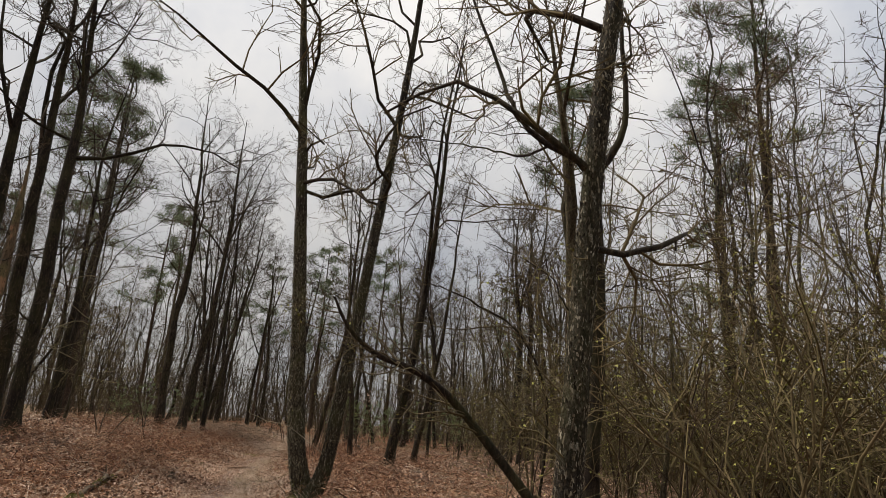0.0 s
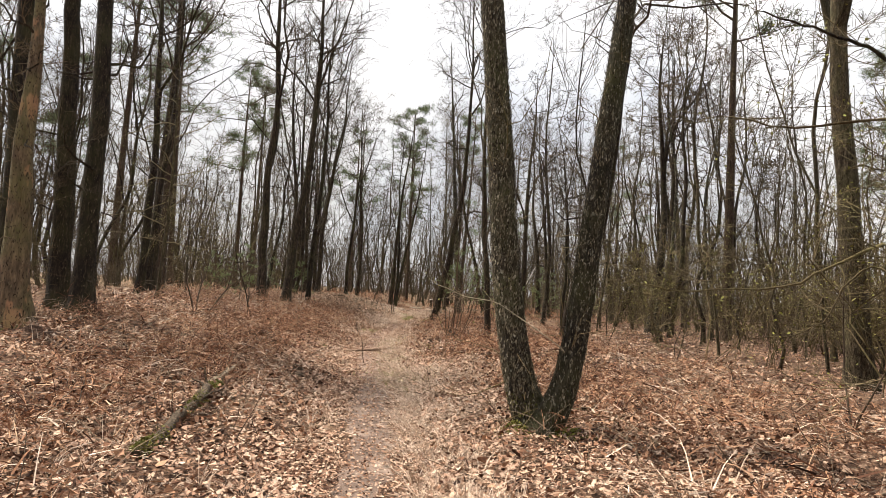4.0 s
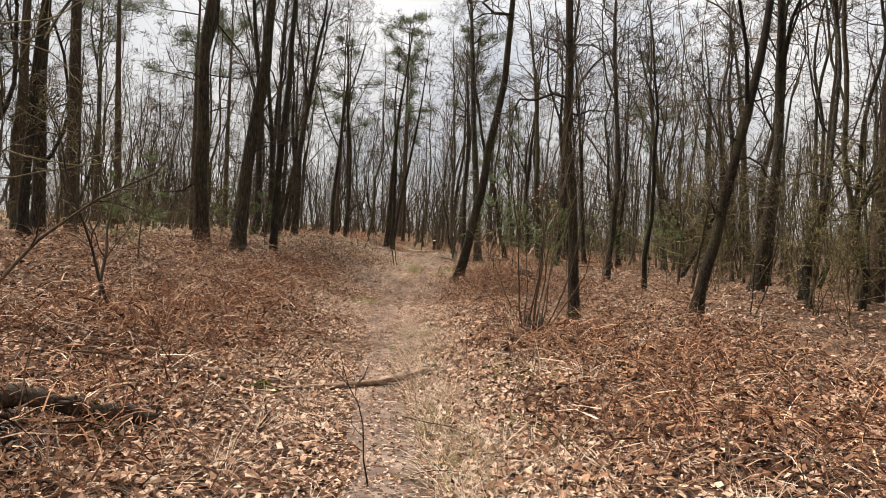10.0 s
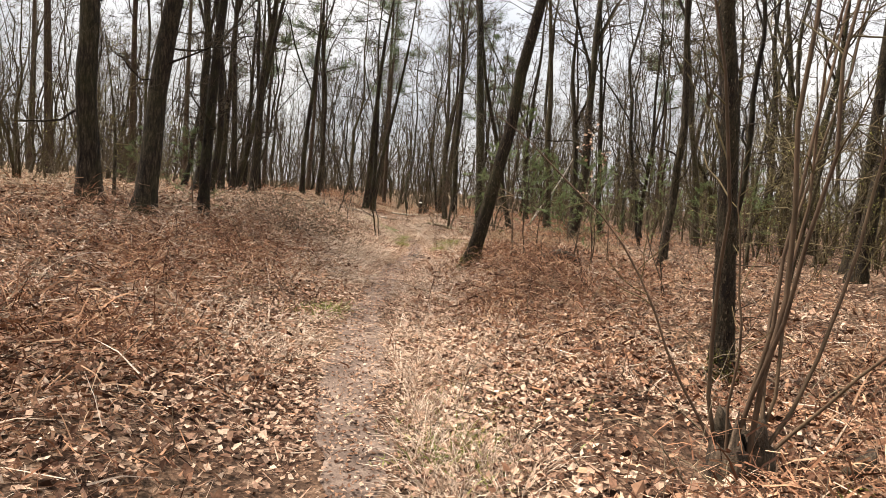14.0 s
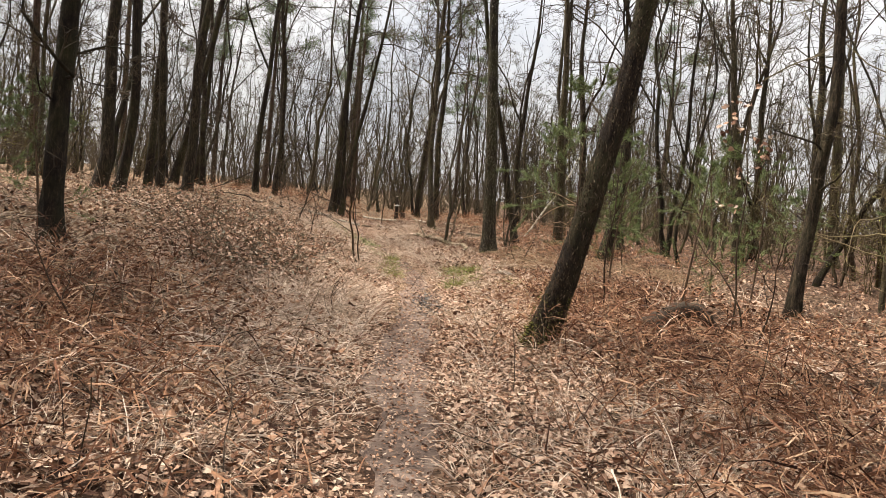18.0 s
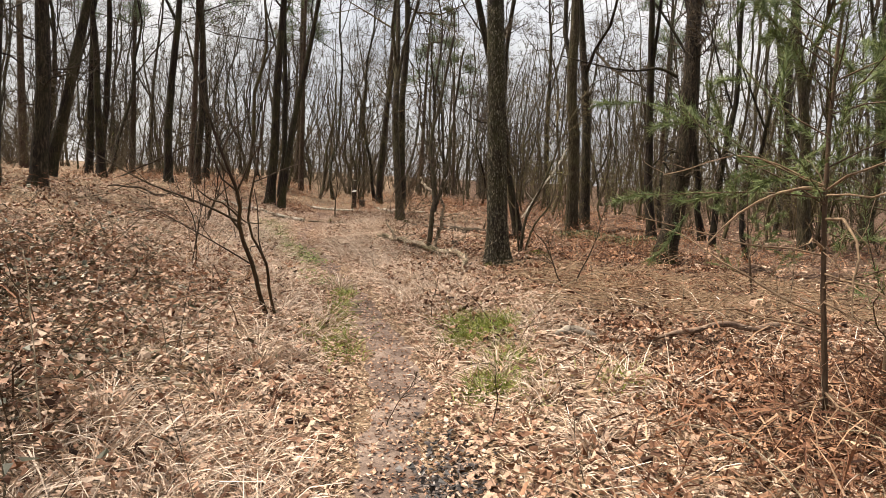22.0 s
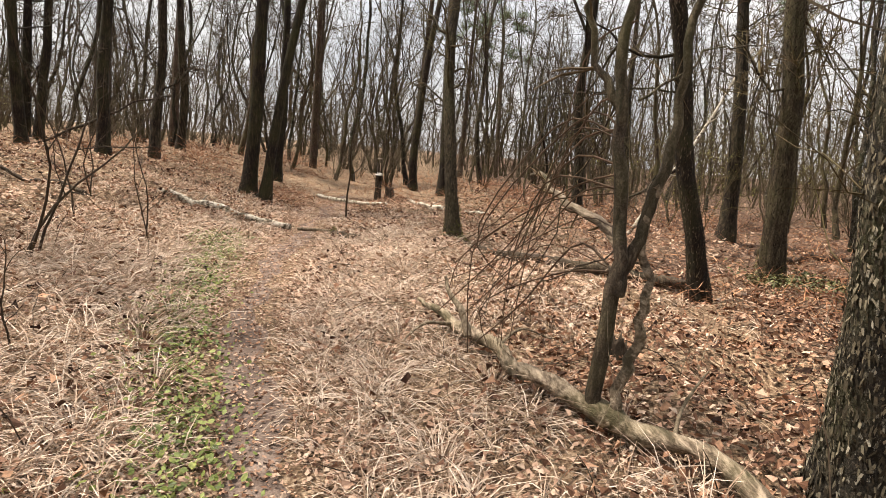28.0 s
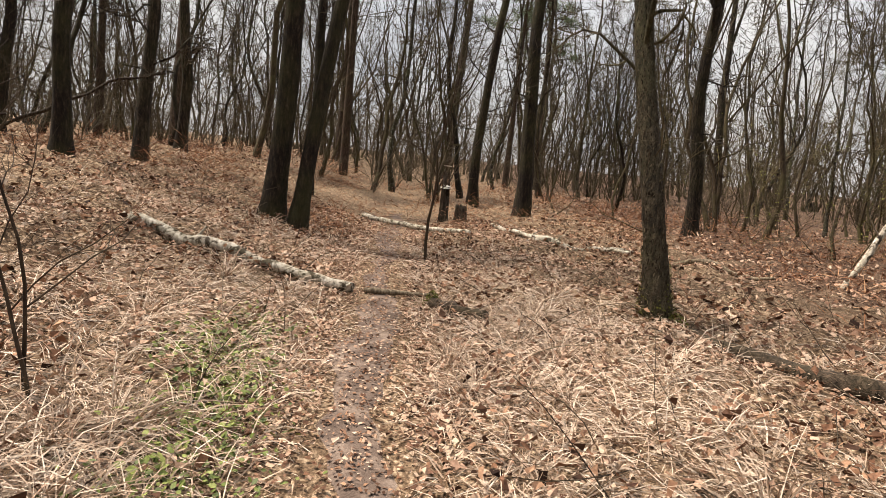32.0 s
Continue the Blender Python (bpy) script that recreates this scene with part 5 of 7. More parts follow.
for k in range(16):
    part("branch", tubes(bp[k:k + 1], taper(np.array([0.0045]), 6, 0.45), 5), SAPLING_BARK, root)
who = rng.integers(0, 16, 90)
at = bp[who, rng.integers(2, 6, 90)] + rng.normal(size=(90, 3)) * 0.012 - (0, 0, 0.02)
part("dead_leaves", leaves(rng, at, rng.uniform(0.05, 0.085, 90), 1.6, 0.6, 0.55), LEAF, root, "pale papery dead leaves", kind="stuff")

# dark curved sapling leaning away from the bank
root = tagged(new("sapling"), label="dark crooked sapling with several stems from one foot", category="sapling", group="saplings beside the path")
root.location = (-8.12, 35.3, float(ground(-8.12, 35.3)))
rng = np.random.default_rng(15)
lines = [[(0, 0, -0.1), (-0.05, -0.22, 0.22), (-0.02, -0.6, 0.52), (-0.06, -0.9, 0.85), (0.0, -1.15, 1.1), (-0.06, -1.3, 1.35), (-0.18, -1.4, 1.75), (-0.3, -1.4, 2.2)],
         [(0.06, 0.03, -0.1), (0.03, -0.2, 0.25), (0.06, -0.5, 0.55), (-0.02, -0.8, 0.9), (0.08, -0.95, 1.4), (0.16, -0.95, 2.1)],
         [(-0.04, -0.9, 0.9), (-0.35, -0.95, 1.05), (-0.75, -1.0, 1.2), (-1.3, -1.0, 1.5)], [(-0.03, -0.62, 0.55), (-0.4, -0.6, 0.75), (-0.9, -0.55, 1.0)]]
shoots = []
for ln_, r in zip(lines, (0.022, 0.016, 0.010, 0.008)):
    p = bendy(ln_, 14)[None]
    part("stem", tubes(p, taper(np.array([r]), 14, 0.3), 7), SAPLING_BARK, root)
    bs = offshoots(rng, p, taper(np.array([r]), 14, 0.3), 9, 0.4, 48, 0.22, np.array([2.4]))
    shoots.append(tubes(grow(rng, bs[0], bs[1], bs[2], 5, 0.05, 0.2), taper(np.maximum(bs[3], 0.0025), 5, 0.5), 4))
part("spray", joined(shoots), SAPLING_BARK, root, kind="stuff")


def stump(x, y, r, h, seed, label, mat=ROTTEN, jag=0.35, name="tree_stump"):
    """A broken stub: an uneven wall with a jagged rim round a hollow top."""
    rng = np.random.default_rng(seed)
    n, rows = 18, [(-0.15, 1.35), (0.0, 1.25), (0.15, 1.08), (0.45, 1.0), (0.8, 0.95), (1.0, 0.88), (0.9, 0.68), (0.7, 0.45), (0.66, 0.02)]
    a = np.arange(n) * 2 * np.pi / n
    rim = 1 - jag * np.abs(rng.normal(size=n))
    lump = 1 + 0.1 * np.sin(3 * a + seed) + 0.06 * rng.normal(size=n)
    v = []
    for f, w in rows:
        z = f * h * (rim if f > 0.5 else 1) * np.ones(n)
        v.append(np.stack([np.cos(a) * r * w * lump, np.sin(a) * r * w * lump, z], -1))
    v = np.concatenate(v)
    i, j = np.meshgrid(np.arange(len(rows) - 1), np.arange(n), indexing="ij")
    q = np.stack([i * n + j, i * n + (j + 1) % n, (i + 1) * n + (j + 1) % n, (i + 1) * n + j], -1).reshape(-1, 4)
    ob = tagged(new(name, mesh_of(name, v, q, mat)), label=label, category="tree stump")
    ob.location = (x, y, float(ground(x, y)))
    return ob


stump(-5.37, 13.82, 0.075, 0.17, 1, "small cut stump greyed and half rotten among leaves", ROTTEN, 0.1)
stump(-8.62, 54.6, 0.12, 0.38, 3, "squat rotten stump beside a broken trunk")
old = stump(-8.95, 54.9, 0.085, 1.15, 4, "broken birch stub bearing a pale bracket fungus")
rng = np.random.default_rng(5)
fv = leaves(rng, np.array([[0.0, -0.09, 0.72], [0.03, -0.1, 0.74], [0.0, -0.02, 1.13]]), np.array([0.26, 0.2, 0.18]), 0.15, -0.4, 0.9)
part("bracket_fungus", fv, FUNGUS, old, "pale white bracket fungus")
stump(-5.95, 41.6, 0.07, 0.2, 6, "small black stump in the leaf litter")

# coppice stool: a rotten stump with a sheaf of rods
stool = stump(-3.93, 21.55, 0.15, 0.42, 9, "coppice stool, a rotten stump with thin rods springing up", ROTTEN, 0.5, "coppice_stool")
rng = np.random.default_rng(21)
RODS = [(-0.09, -0.09, 0.03, 4.4, 0.0119), (0.0, -0.11, 0.02, 4.8, 0.0153), (0.08, -0.08, 0.03, 4.2, 0.0102), (-0.11, 0.0, -0.16, 3.6, 0.0119), (0.11, 0.02, 0.35, 3.4, 0.0119), (0.1, 0.06, 0.22, 3.8, 0.0102),
        (-0.1, 0.05, -0.4, 2.2, 0.0085), (0.12, 0.0, 0.7, 2.4, 0.0102), (-0.1, -0.1, -0.1, 1.6, 0.0085), (0.02, 0.1, 0.1, 3.9, 0.0119)]
for x, y, lean, h, r in RODS:
    p = grow(rng, np.array([[x, y, 0.1]]), np.array([[lean, rng.normal() * 0.12, 1.0]]), np.array([h]), 12, 0.05, 0.12)
    rod = part("rod", tubes(p, taper(np.array([r]), 12, 0.35), 7), TWIG_BROWN, stool)
    bs = offshoots(rng, p, taper(np.array([r]), 12, 0.35), 8, 0.35, 45, 0.16, np.array([h]))
    part("side_twig", tubes(grow(rng, bs[0], bs[1], bs[2], 5, 0.05, 0.18), taper(np.maximum(bs[3], 0.0025), 5, 0.5), 4), TWIG_OLIVE, rod, kind="stuff")


# ---- fallen wood ----
def log(name, points, r0, r1, mat, label, category="log", stubs=0, seed=0, n=22, sides=12, rest=True):
    rng = np.random.default_rng(seed)
    pts = bendy(points, n)
    if rest:
        pts[:, 2] += ground(pts[:, 0], pts[:, 1])
    rad = (np.interp(np.linspace(0, 1, n), np.linspace(0, 1, len(r1)), r1) if type(r1) is list else np.linspace(r0, r1, n)) * (1 + 0.10 * rng.normal(size=n))
    pts[1:-1] += rng.normal(size=(n - 2, 3)) * r0 * 0.09
    rad[0] *= 0.85
    line = np.concatenate([pts[:1], pts, pts[-1:]])
    rr = np.concatenate([[0.001], rad, [0.001]])
    line[0] -= (line[2] - line[1]) * 0.02
    line[-1] += (line[-2] - line[-3]) * 0.02
    c = line.mean(0)
    ob = tagged(new(name, mesh_of(name, *tubes((line - c)[None], rr[None], sides, 0.07, rng), mat)), label=label, category=category)
    ob.location = c
    if stubs:
        bs = offshoots(rng, (pts - c)[None], rad[None], stubs, 0.15, 55, 0.12, np.array([np.linalg.norm(pts[-1] - pts[0])]))
        bs[1][:, 2] = np.abs(bs[1][:, 2])
        bp = grow(rng, bs[0], bs[1], bs[2], 6, 0.05, 0.18)
        for k in range(stubs):
            part("side_branch", tubes(bp[k:k + 1], taper(bs[3][k:k + 1] * 0.6, 6, 0.4), 6), mat, ob)
    return ob


FUNGUSWOOD = bark("bleached_rotten_wood", [(0.3, (0.12, 0.095, 0.07)), (0.6, (0.38, 0.33, 0.27))], moss=0.1, depth=0.01)
STICKWOOD = bark("brown_stick_wood", [(0.32, (0.04, 0.026, 0.019)), (0.48, (0.14, 0.092, 0.066)), (0.68, (0.31, 0.22, 0.16))], moss=0.1, fissure=30, depth=0.02, run=(0.35, 0.2, 1))
log("birch_log", [(-12.2, 48.25, 0.06), (-11.5, 48.12, 0.08), (-11.05, 47.95, 0.07), (-10.45, 47.82, 0.08), (-9.75, 47.62, 0.07)], 0.066, 0.05, BARK_BIRCH, "fallen white birch log with dark bark patches", stubs=2, seed=1)
log("broken_branch", [(-9.65, 47.75, 0.03), (-9.35, 47.7, 0.05), (-9.0, 47.72, 0.04)], 0.03, 0.02, DEADWOOD, "pale broken branch lying across the path", "branch", 1, 2)
log("rotten_log", [(-9.0, 47.4, 0.04), (-8.8, 47.2, 0.05), (-8.55, 46.95, 0.04)], 0.06, 0.045, ROTTEN, "short rotten log capped with moss", stubs=2, seed=3)
log("birch_log", [(-10.5, 54.2, 0.07), (-9.5, 53.2, 0.08), (-8.5, 52.3, 0.06)], 0.05, 0.04, BARK_BIRCH, "white birch log lying in dead leaves", seed=4)
log("birch_log", [(-8.05, 53.5, 0.07), (-7.2, 52.1, 0.08), (-6.3, 50.75, 0.06)], 0.045, 0.03, BARK_BIRCH, "thin pale birch log lying in dead leaves", stubs=2, seed=5)
log("birch_log", [(-7.6, 52.3, 0.06), (-6.9, 51.6, 0.07), (-6.2, 50.9, 0.05)], 0.045, 0.03, BARK_BIRCH, "thin pale birch pole beside another log", seed=6)
log("branch", [(-5.6, 51.0, 0.05), (-5.0, 50.6, 0.06), (-4.45, 50.3, 0.04)], 0.04, 0.025, DEADWOOD, "grey fallen branch in dead leaves", "branch", seed=7)
log("rotten_log", [(-6.95, 46.95, 0.10), (-6.75, 46.6, 0.10), (-6.35, 45.75, 0.15), (-5.8, 45.4, 0.17), (-5.2, 45.12, 0.165), (-4.9, 44.98, 0.16), (-4.5, 44.86, 0.13), (-4.05, 44.7, 0.09)], 0.085, 0.07, ROTTEN, "long dark rotten log lying from a tree foot", stubs=3, seed=8, n=30, rest=False)
log("white_branch", [(-3.15, 50.9, 0.0), (-2.6, 51.1, 0.84), (-2.0, 51.2, 1.75), (-1.2, 51.3, 3.15), (-0.7, 51.4, 4.2)], 0.05, 0.02, BARK_BIRCH, "white birch pole leaning against the trees", "branch", 3, 9)
log("stick", [(-6.34, 18.12, 0.01), (-6.0, 18.58, 0.03), (-5.62, 18.8, 0.04), (-5.43, 18.9, 0.05), (-5.2, 19.17, 0.06), (-5.0, 19.42, 0.06)], 0.03, [0.012, 0.02, 0.026, 0.04, 0.045, 0.036], STICKWOOD, "crooked barkless stick lying across the footpath", "stick", 1, 10)
# log added where the ground has a dark hollow, raised to darken beneath
log("rotten_log", [(-7.25, 15.75, 0.10), (-7.0, 16.05, 0.15), (-6.82, 16.28, 0.17), (-6.66, 16.52, 0.13), (-6.45, 16.75, 0.06)], 0.06, 0.05, ROTTEN, "dark rotten log raised off the ground in place of a dark hollow", stubs=5, seed=27)
for k, (x, y) in enumerate([(-3.44, 21.45), (-3.42, 20.9), (-3.5, 20.45), (-2.97, 20.37), (-4.12, 20.6), (-4.26, 20.1)]):
    log("wood_chunk", [(x, y, 0.06), (x + 0.09 * math.cos(k * 2.1), y + 0.09 * math.sin(k * 2.1), 0.12), (x + 0.17 * math.cos(k * 2.1 + 0.4), y + 0.17 * math.sin(k * 2.1 + 0.4), 0.15)], 0.045, 0.03, ROTTEN, "dark crumbling chunk of rotten wood in leaves", "rotten wood", 2, 140 + k, 7, 9)
log("stick", [(-7.9, 17.7, 0.06), (-7.2, 17.9, 0.07), (-6.5, 18.0, 0.03)], 0.016, 0.012, ROTTEN, "dark stick half buried in leaves", "stick", 1, 12)
mossy_line = [(-4.78, 9.0, 0.02), (-5.05, 9.94, 0.06), (-5.13, 10.55, 0.11), (-5.38, 11.2, 0.13), (-5.52, 11.74, 0.10)]
mossy = log("mossy_log", mossy_line, 0.05, 0.034, ROTTEN, "rotten branch log grown over with yellow-green moss", stubs=3, seed=13)
rng = np.random.default_rng(131)
k = 5200
u = rng.random(k)
at = bendy(mossy_line, 60)
at[:, 2] += ground(at[:, 0], at[:, 1])
at = at[(u * 59).astype(int)] + rng.normal(size=(k, 3)) * (0.012, 0.03, 0.006) - np.array(mossy.location)
a0 = rng.uniform(-0.3, 3.45, k)
rr = (0.05 - 0.016 * u) * rng.uniform(0.96, 1.16, k)
at += np.stack([np.cos(a0) * rr, 0.25 * np.cos(a0) * rr, np.sin(a0) * rr], -1)
patchy = np.sin(u * 17) + 0.7 * np.sin(u * 41 + 1) > 0.0
part("moss_coat", kites(rng, at[patchy], rng.uniform(0.012, 0.03, patchy.sum()), 1.2), MOSS, mossy, "yellow-green moss along the log", kind="stuff")
log("rotten_log", [(-5.62, 34.64, 0.05), (-5.5, 34.7, 0.08), (-5.38, 34.72, 0.08), (-5.27, 34.7, 0.05)], 0.034, 0.028, FUNGUSWOOD, "short pale block of rotten wood in dry grass", "log", 0, 26, 8)
log("driftwood_branch", [(-5.5, 11.25, 0.05), (-5.62, 11.7, 0.09), (-5.7, 12.2, 0.12), (-5.85, 12.85, 0.14)], 0.05, 0.02, DEADWOOD, "twisted pale barkless branch lying in leaves", "branch", 2, 14)
log("root_tangle", [(-4.3, 30.45, 0.1), (-4.0, 30.6, 0.2), (-3.7, 30.65, 0.26), (-3.45, 30.6, 0.14)], 0.11, 0.06, ROTTEN, "dark upturned root with broken stubs", "root", 12, 15)
log("branch", [(-4.9, 30.3, 0.05), (-4.5, 30.35, 0.07), (-4.1, 30.3, 0.06)], 0.03, 0.025, DEADWOOD, "barkless grey branch beside an upturned root", "branch", 1, 16)
log("branch", [(-3.5, 35.0, 0.1), (-4.0, 34.75, 0.14), (-4.4, 34.6, 0.1), (-4.65, 34.5, 0.1), (-4.9, 34.45, 0.05)], 0.034, 0.014, STICKWOOD, "bent brown branch lying in dry grass", "branch", 3, 17)
log("dead_pole", [(-17.2, 52.6, 0.0), (-15.6, 53.2, 0.9), (-14.2, 53.7, 1.7)], 0.03, 0.018, ROTTEN, "grey dead pole propped against a tree", "branch", 2, 18)
log("branch", [(-12.2, 45.9, 0.05), (-13.2, 46.2, 0.07), (-14.4, 46.1, 0.05)], 0.035, 0.02, ROTTEN, "dark fallen branch on the bank", "branch", 2, 19)
log("log", [(-1.6, 48.2, 0.05), (-0.4, 48.9, 0.06), (0.9, 49.4, 0.06)], 0.075, 0.05, ROTTEN, "dark broken log in the leaf litter", stubs=4, seed=21)
log("branch", [(0.9, 9.4, 0.15), (1.4, 10.4, 0.35), (2.2, 11.2, 0.5)], 0.03, 0.015, TWIG, "dead branch caught in the undergrowth", "branch", 4, 22)

WEATHERED = bark("streaked_weathered_wood", [(0.32, (0.028, 0.02, 0.014)), (0.47, (0.15, 0.112, 0.078)), (0.66, (0.37, 0.295, 0.215))], patch=(0.06, 0.045, 0.03), patch_at=(0.56, 0.64), moss=0.3, fissure=30, depth=0.03, patch_scale=4, patch_stretch=(1.6, 0.5, 1.6), run=(1, 0.14, 1))
# the fallen branch beside the path, with the dead stem that stands on it
fallen = log("fallen_branch", [(-7.48, 42.5, 0.14), (-7.40, 42.2, 0.16), (-7.24, 41.75, 0.15), (-7.09, 41.41, 0.11), (-6.93, 40.95, 0.12), (-6.85, 40.63, 0.09), (-6.63, 40.26, 0.11), (-6.4, 40.05, 0.10), (-6.12, 39.72, 0.12), (-5.97, 39.42, 0.09), (-6.0, 38.9, 0.07), (-6.1, 38.2, 0.04), (-6.08, 37.5, 0.0)],
    0.03, [0.012, 0.022, 0.036, 0.048, 0.044, 0.055, 0.047, 0.06, 0.046, 0.048, 0.04, 0.028, 0.014], WEATHERED, "thick pale barkless branch fallen beside the path", "branch", 0, 23, 60, 14)
for ln_, r in (([(-7.1, 41.3, 0.1), (-7.16, 41.4, 0.28), (-7.25, 41.52, 0.4), (-7.28, 41.6, 0.5)], 0.03), ([(-7.2, 41.62, 0.14), (-7.4, 41.45, 0.18), (-7.55, 41.3, 0.10)], 0.016), ([(-6.93, 40.95, 0.12), (-6.75, 41.15, 0.2), (-6.5, 41.4, 0.14)], 0.012),
               ([(-6.2, 39.8, 0.12), (-6.1, 40.0, 0.2), (-5.9, 40.2, 0.26)], 0.014), ([(-5.98, 39.35, 0.1), (-6.15, 39.25, 0.16), (-6.3, 39.1, 0.12)], 0.01)):
    b = bendy(ln_, 9)
    b[:, 2] += ground(b[:, 0], b[:, 1])
    part("side_branch", tubes((b - np.array(fallen.location))[None], taper(np.array([r]), 9, 0.35), 8, 0.08, np.random.default_rng(24)), DEADWOOD, fallen, "broken stub of a side branch")
rng = np.random.default_rng(27)
root = tagged(new("dead_tree"), label="thin dead tree with drooping bare broken twigs", category="tree")
root.location = (-6.47, 40.13, float(ground(-6.47, 40.13)))
GREY = bark("grey_dead_bark", [(0.32, (0.022, 0.016, 0.011)), (0.52, (0.075, 0.056, 0.038)), (0.74, (0.17, 0.135, 0.095))], moss=0.35, depth=0.01, plates=50, tall=0.2)
for ln_, r in (([(-0.04, 0, -0.1), (-0.02, 0, 0.35), (0.02, 0.02, 0.75), (-0.01, 0.05, 1.2), (-0.06, 0.08, 1.6), (-0.08, 0.1, 2.0), (0.05, 0.12, 2.6), (0.2, 0.15, 3.6)], 0.045), ([(0.02, 0.01, 0.72), (0.09, 0.02, 0.95), (0.18, 0.05, 1.3), (0.25, 0.08, 1.8), (0.28, 0.1, 2.4), (0.4, 0.15, 3.4)], 0.036),
               ([(0.03, -0.05, 0.08), (0.09, -0.03, 0.3), (0.14, -0.02, 0.55), (0.17, 0.0, 0.8), (0.12, 0.02, 1.05), (0.14, 0.04, 1.3)], 0.034)):
    b = bendy(ln_, 22)[None]
    b[0, 1:] += rng.normal(size=(21, 3)) * 0.013
    part("trunk", tubes(b, taper(np.array([r]), 22, 0.45), 12, 0.06, rng), WEATHERED if r == 0.034 else GREY, root)
for ln_, r in (([(0.02, 0.03, 0.94), (-0.01, 0.2, 1.03), (-0.07, 0.6, 1.07), (-0.12, 0.95, 1.13), (-0.18, 1.3, 1.21), (-0.23, 1.68, 1.26)], 0.032), ([(-0.06, 0.08, 1.65), (-0.2, 0.2, 1.95), (-0.3, 0.2, 2.5), (-0.5, 0.2, 3.2)], 0.024),
               ([(-0.06, 0.09, 1.75), (-0.15, 0.25, 1.4), (-0.3, 0.3, 0.95), (-0.5, 0.2, 0.5)], 0.006), ([(-0.08, 0.1, 2.0), (-0.15, 0.35, 1.75), (-0.35, 0.45, 1.1), (-0.62, 0.4, 0.5)], 0.007),
               ([(0.0, 0.05, 0.95), (-0.25, 0.1, 0.8), (-0.5, 0.1, 0.5)], 0.005), ([(0.1, 0.25, 2.4), (-0.3, 0.5, 2.6), (-1.0, 0.7, 2.65)], 0.008), ([(0.05, 0.16, 1.7), (0.45, 0.3, 2.0), (0.9, 0.5, 2.05)], 0.008)):
    b = bendy(ln_, 12)[None]
    b[0, 1:] += rng.normal(size=(11, 3)) * (0.01 if r == 0.032 else 0.022)
    limb = part("limb", tubes(b, taper(np.array([r]), 12, 0.5 if r == 0.032 else 0.3), 9, 0.08, rng), WEATHERED if r == 0.032 else GREY, root)
    bs = offshoots(rng, b, taper(np.array([r]), 12, 0.3), 11, 0.2, 50, 0.35, np.array([1.0]))
    part("side_twig", tubes(grow(rng, bs[0], bs[1], bs[2], 5, -0.03, 0.2), taper(np.maximum(bs[3] * 0.7, 0.002), 5, 0.5), 4), TWIG, limb, kind="stuff")

for k in range(16):
    z = rng.uniform(0.75, 2.1)
    a = bendy([(-0.03, 0.06, z), (-0.15 - 0.2 * rng.random(), 0.2 + 0.25 * rng.random(), z + rng.uniform(-0.15, 0.1)), (-0.3 - 0.45 * rng.random(), 0.3 + 0.4 * rng.random(), 0.62 * z), (-0.4 - 0.6 * rng.random(), 0.35 + 0.4 * rng.random(), rng.uniform(0.12, 0.5) * z)], 12)[None]
    tr = taper(np.array([rng.uniform(0.004, 0.008)]), 12, 0.35)
    twig = part("drooping_twig", tubes(a, tr, 5), TWIG_BROWN, root)
    bs = offshoots(rng, a, tr, 6, 0.25, 45, 0.35, np.array([0.8]))
    part("side_twig", tubes(grow(rng, bs[0], bs[1], bs[2], 5, -0.06, 0.2), taper(np.maximum(bs[3] * 0.6, 0.0016), 5, 0.5), 4), TWIG_BROWN, twig, kind="stuff")

# thin dark stems behind the old birch
root = tagged(new("shrub"), label="dark many-stemmed shrub arching behind a birch", category="shrub", group="undergrowth")
root.location = (-4.95, 40.2, float(ground(-4.95, 40.2)))
for ln_, r in (([(0, 0, -0.1), (0.05, 0, 0.6), (0.3, 0, 1.2), (0.55, 0, 2.0), (0.6, 0.1, 3.2)], 0.03), ([(0.05, 0.05, -0.1), (0.2, 0, 0.5), (0.5, 0, 1.0), (0.6, 0.1, 2.0), (1.1, 0.1, 3.0)], 0.022), ([(0, 0, -0.1), (-0.1, 0.1, 0.8), (-0.1, 0.1, 2.0), (0.1, 0.1, 3.5)], 0.02)):
    b = bendy(ln_, 16)[None]
    limb = part("stem", tubes(b, taper(np.array([r]), 16, 0.35), 8), BARK_ASH, root)
    bs = offshoots(rng, b, taper(np.array([r]), 16, 0.35), 9, 0.3, 50, 0.28, np.array([3.0]))
    part("side_twig", tubes(grow(rng, bs[0], bs[1], bs[2], 6, 0.03, 0.2), taper(np.maximum(bs[3] * 0.7, 0.0025), 6, 0.5), 4), TWIG_OLIVE, limb, kind="stuff")

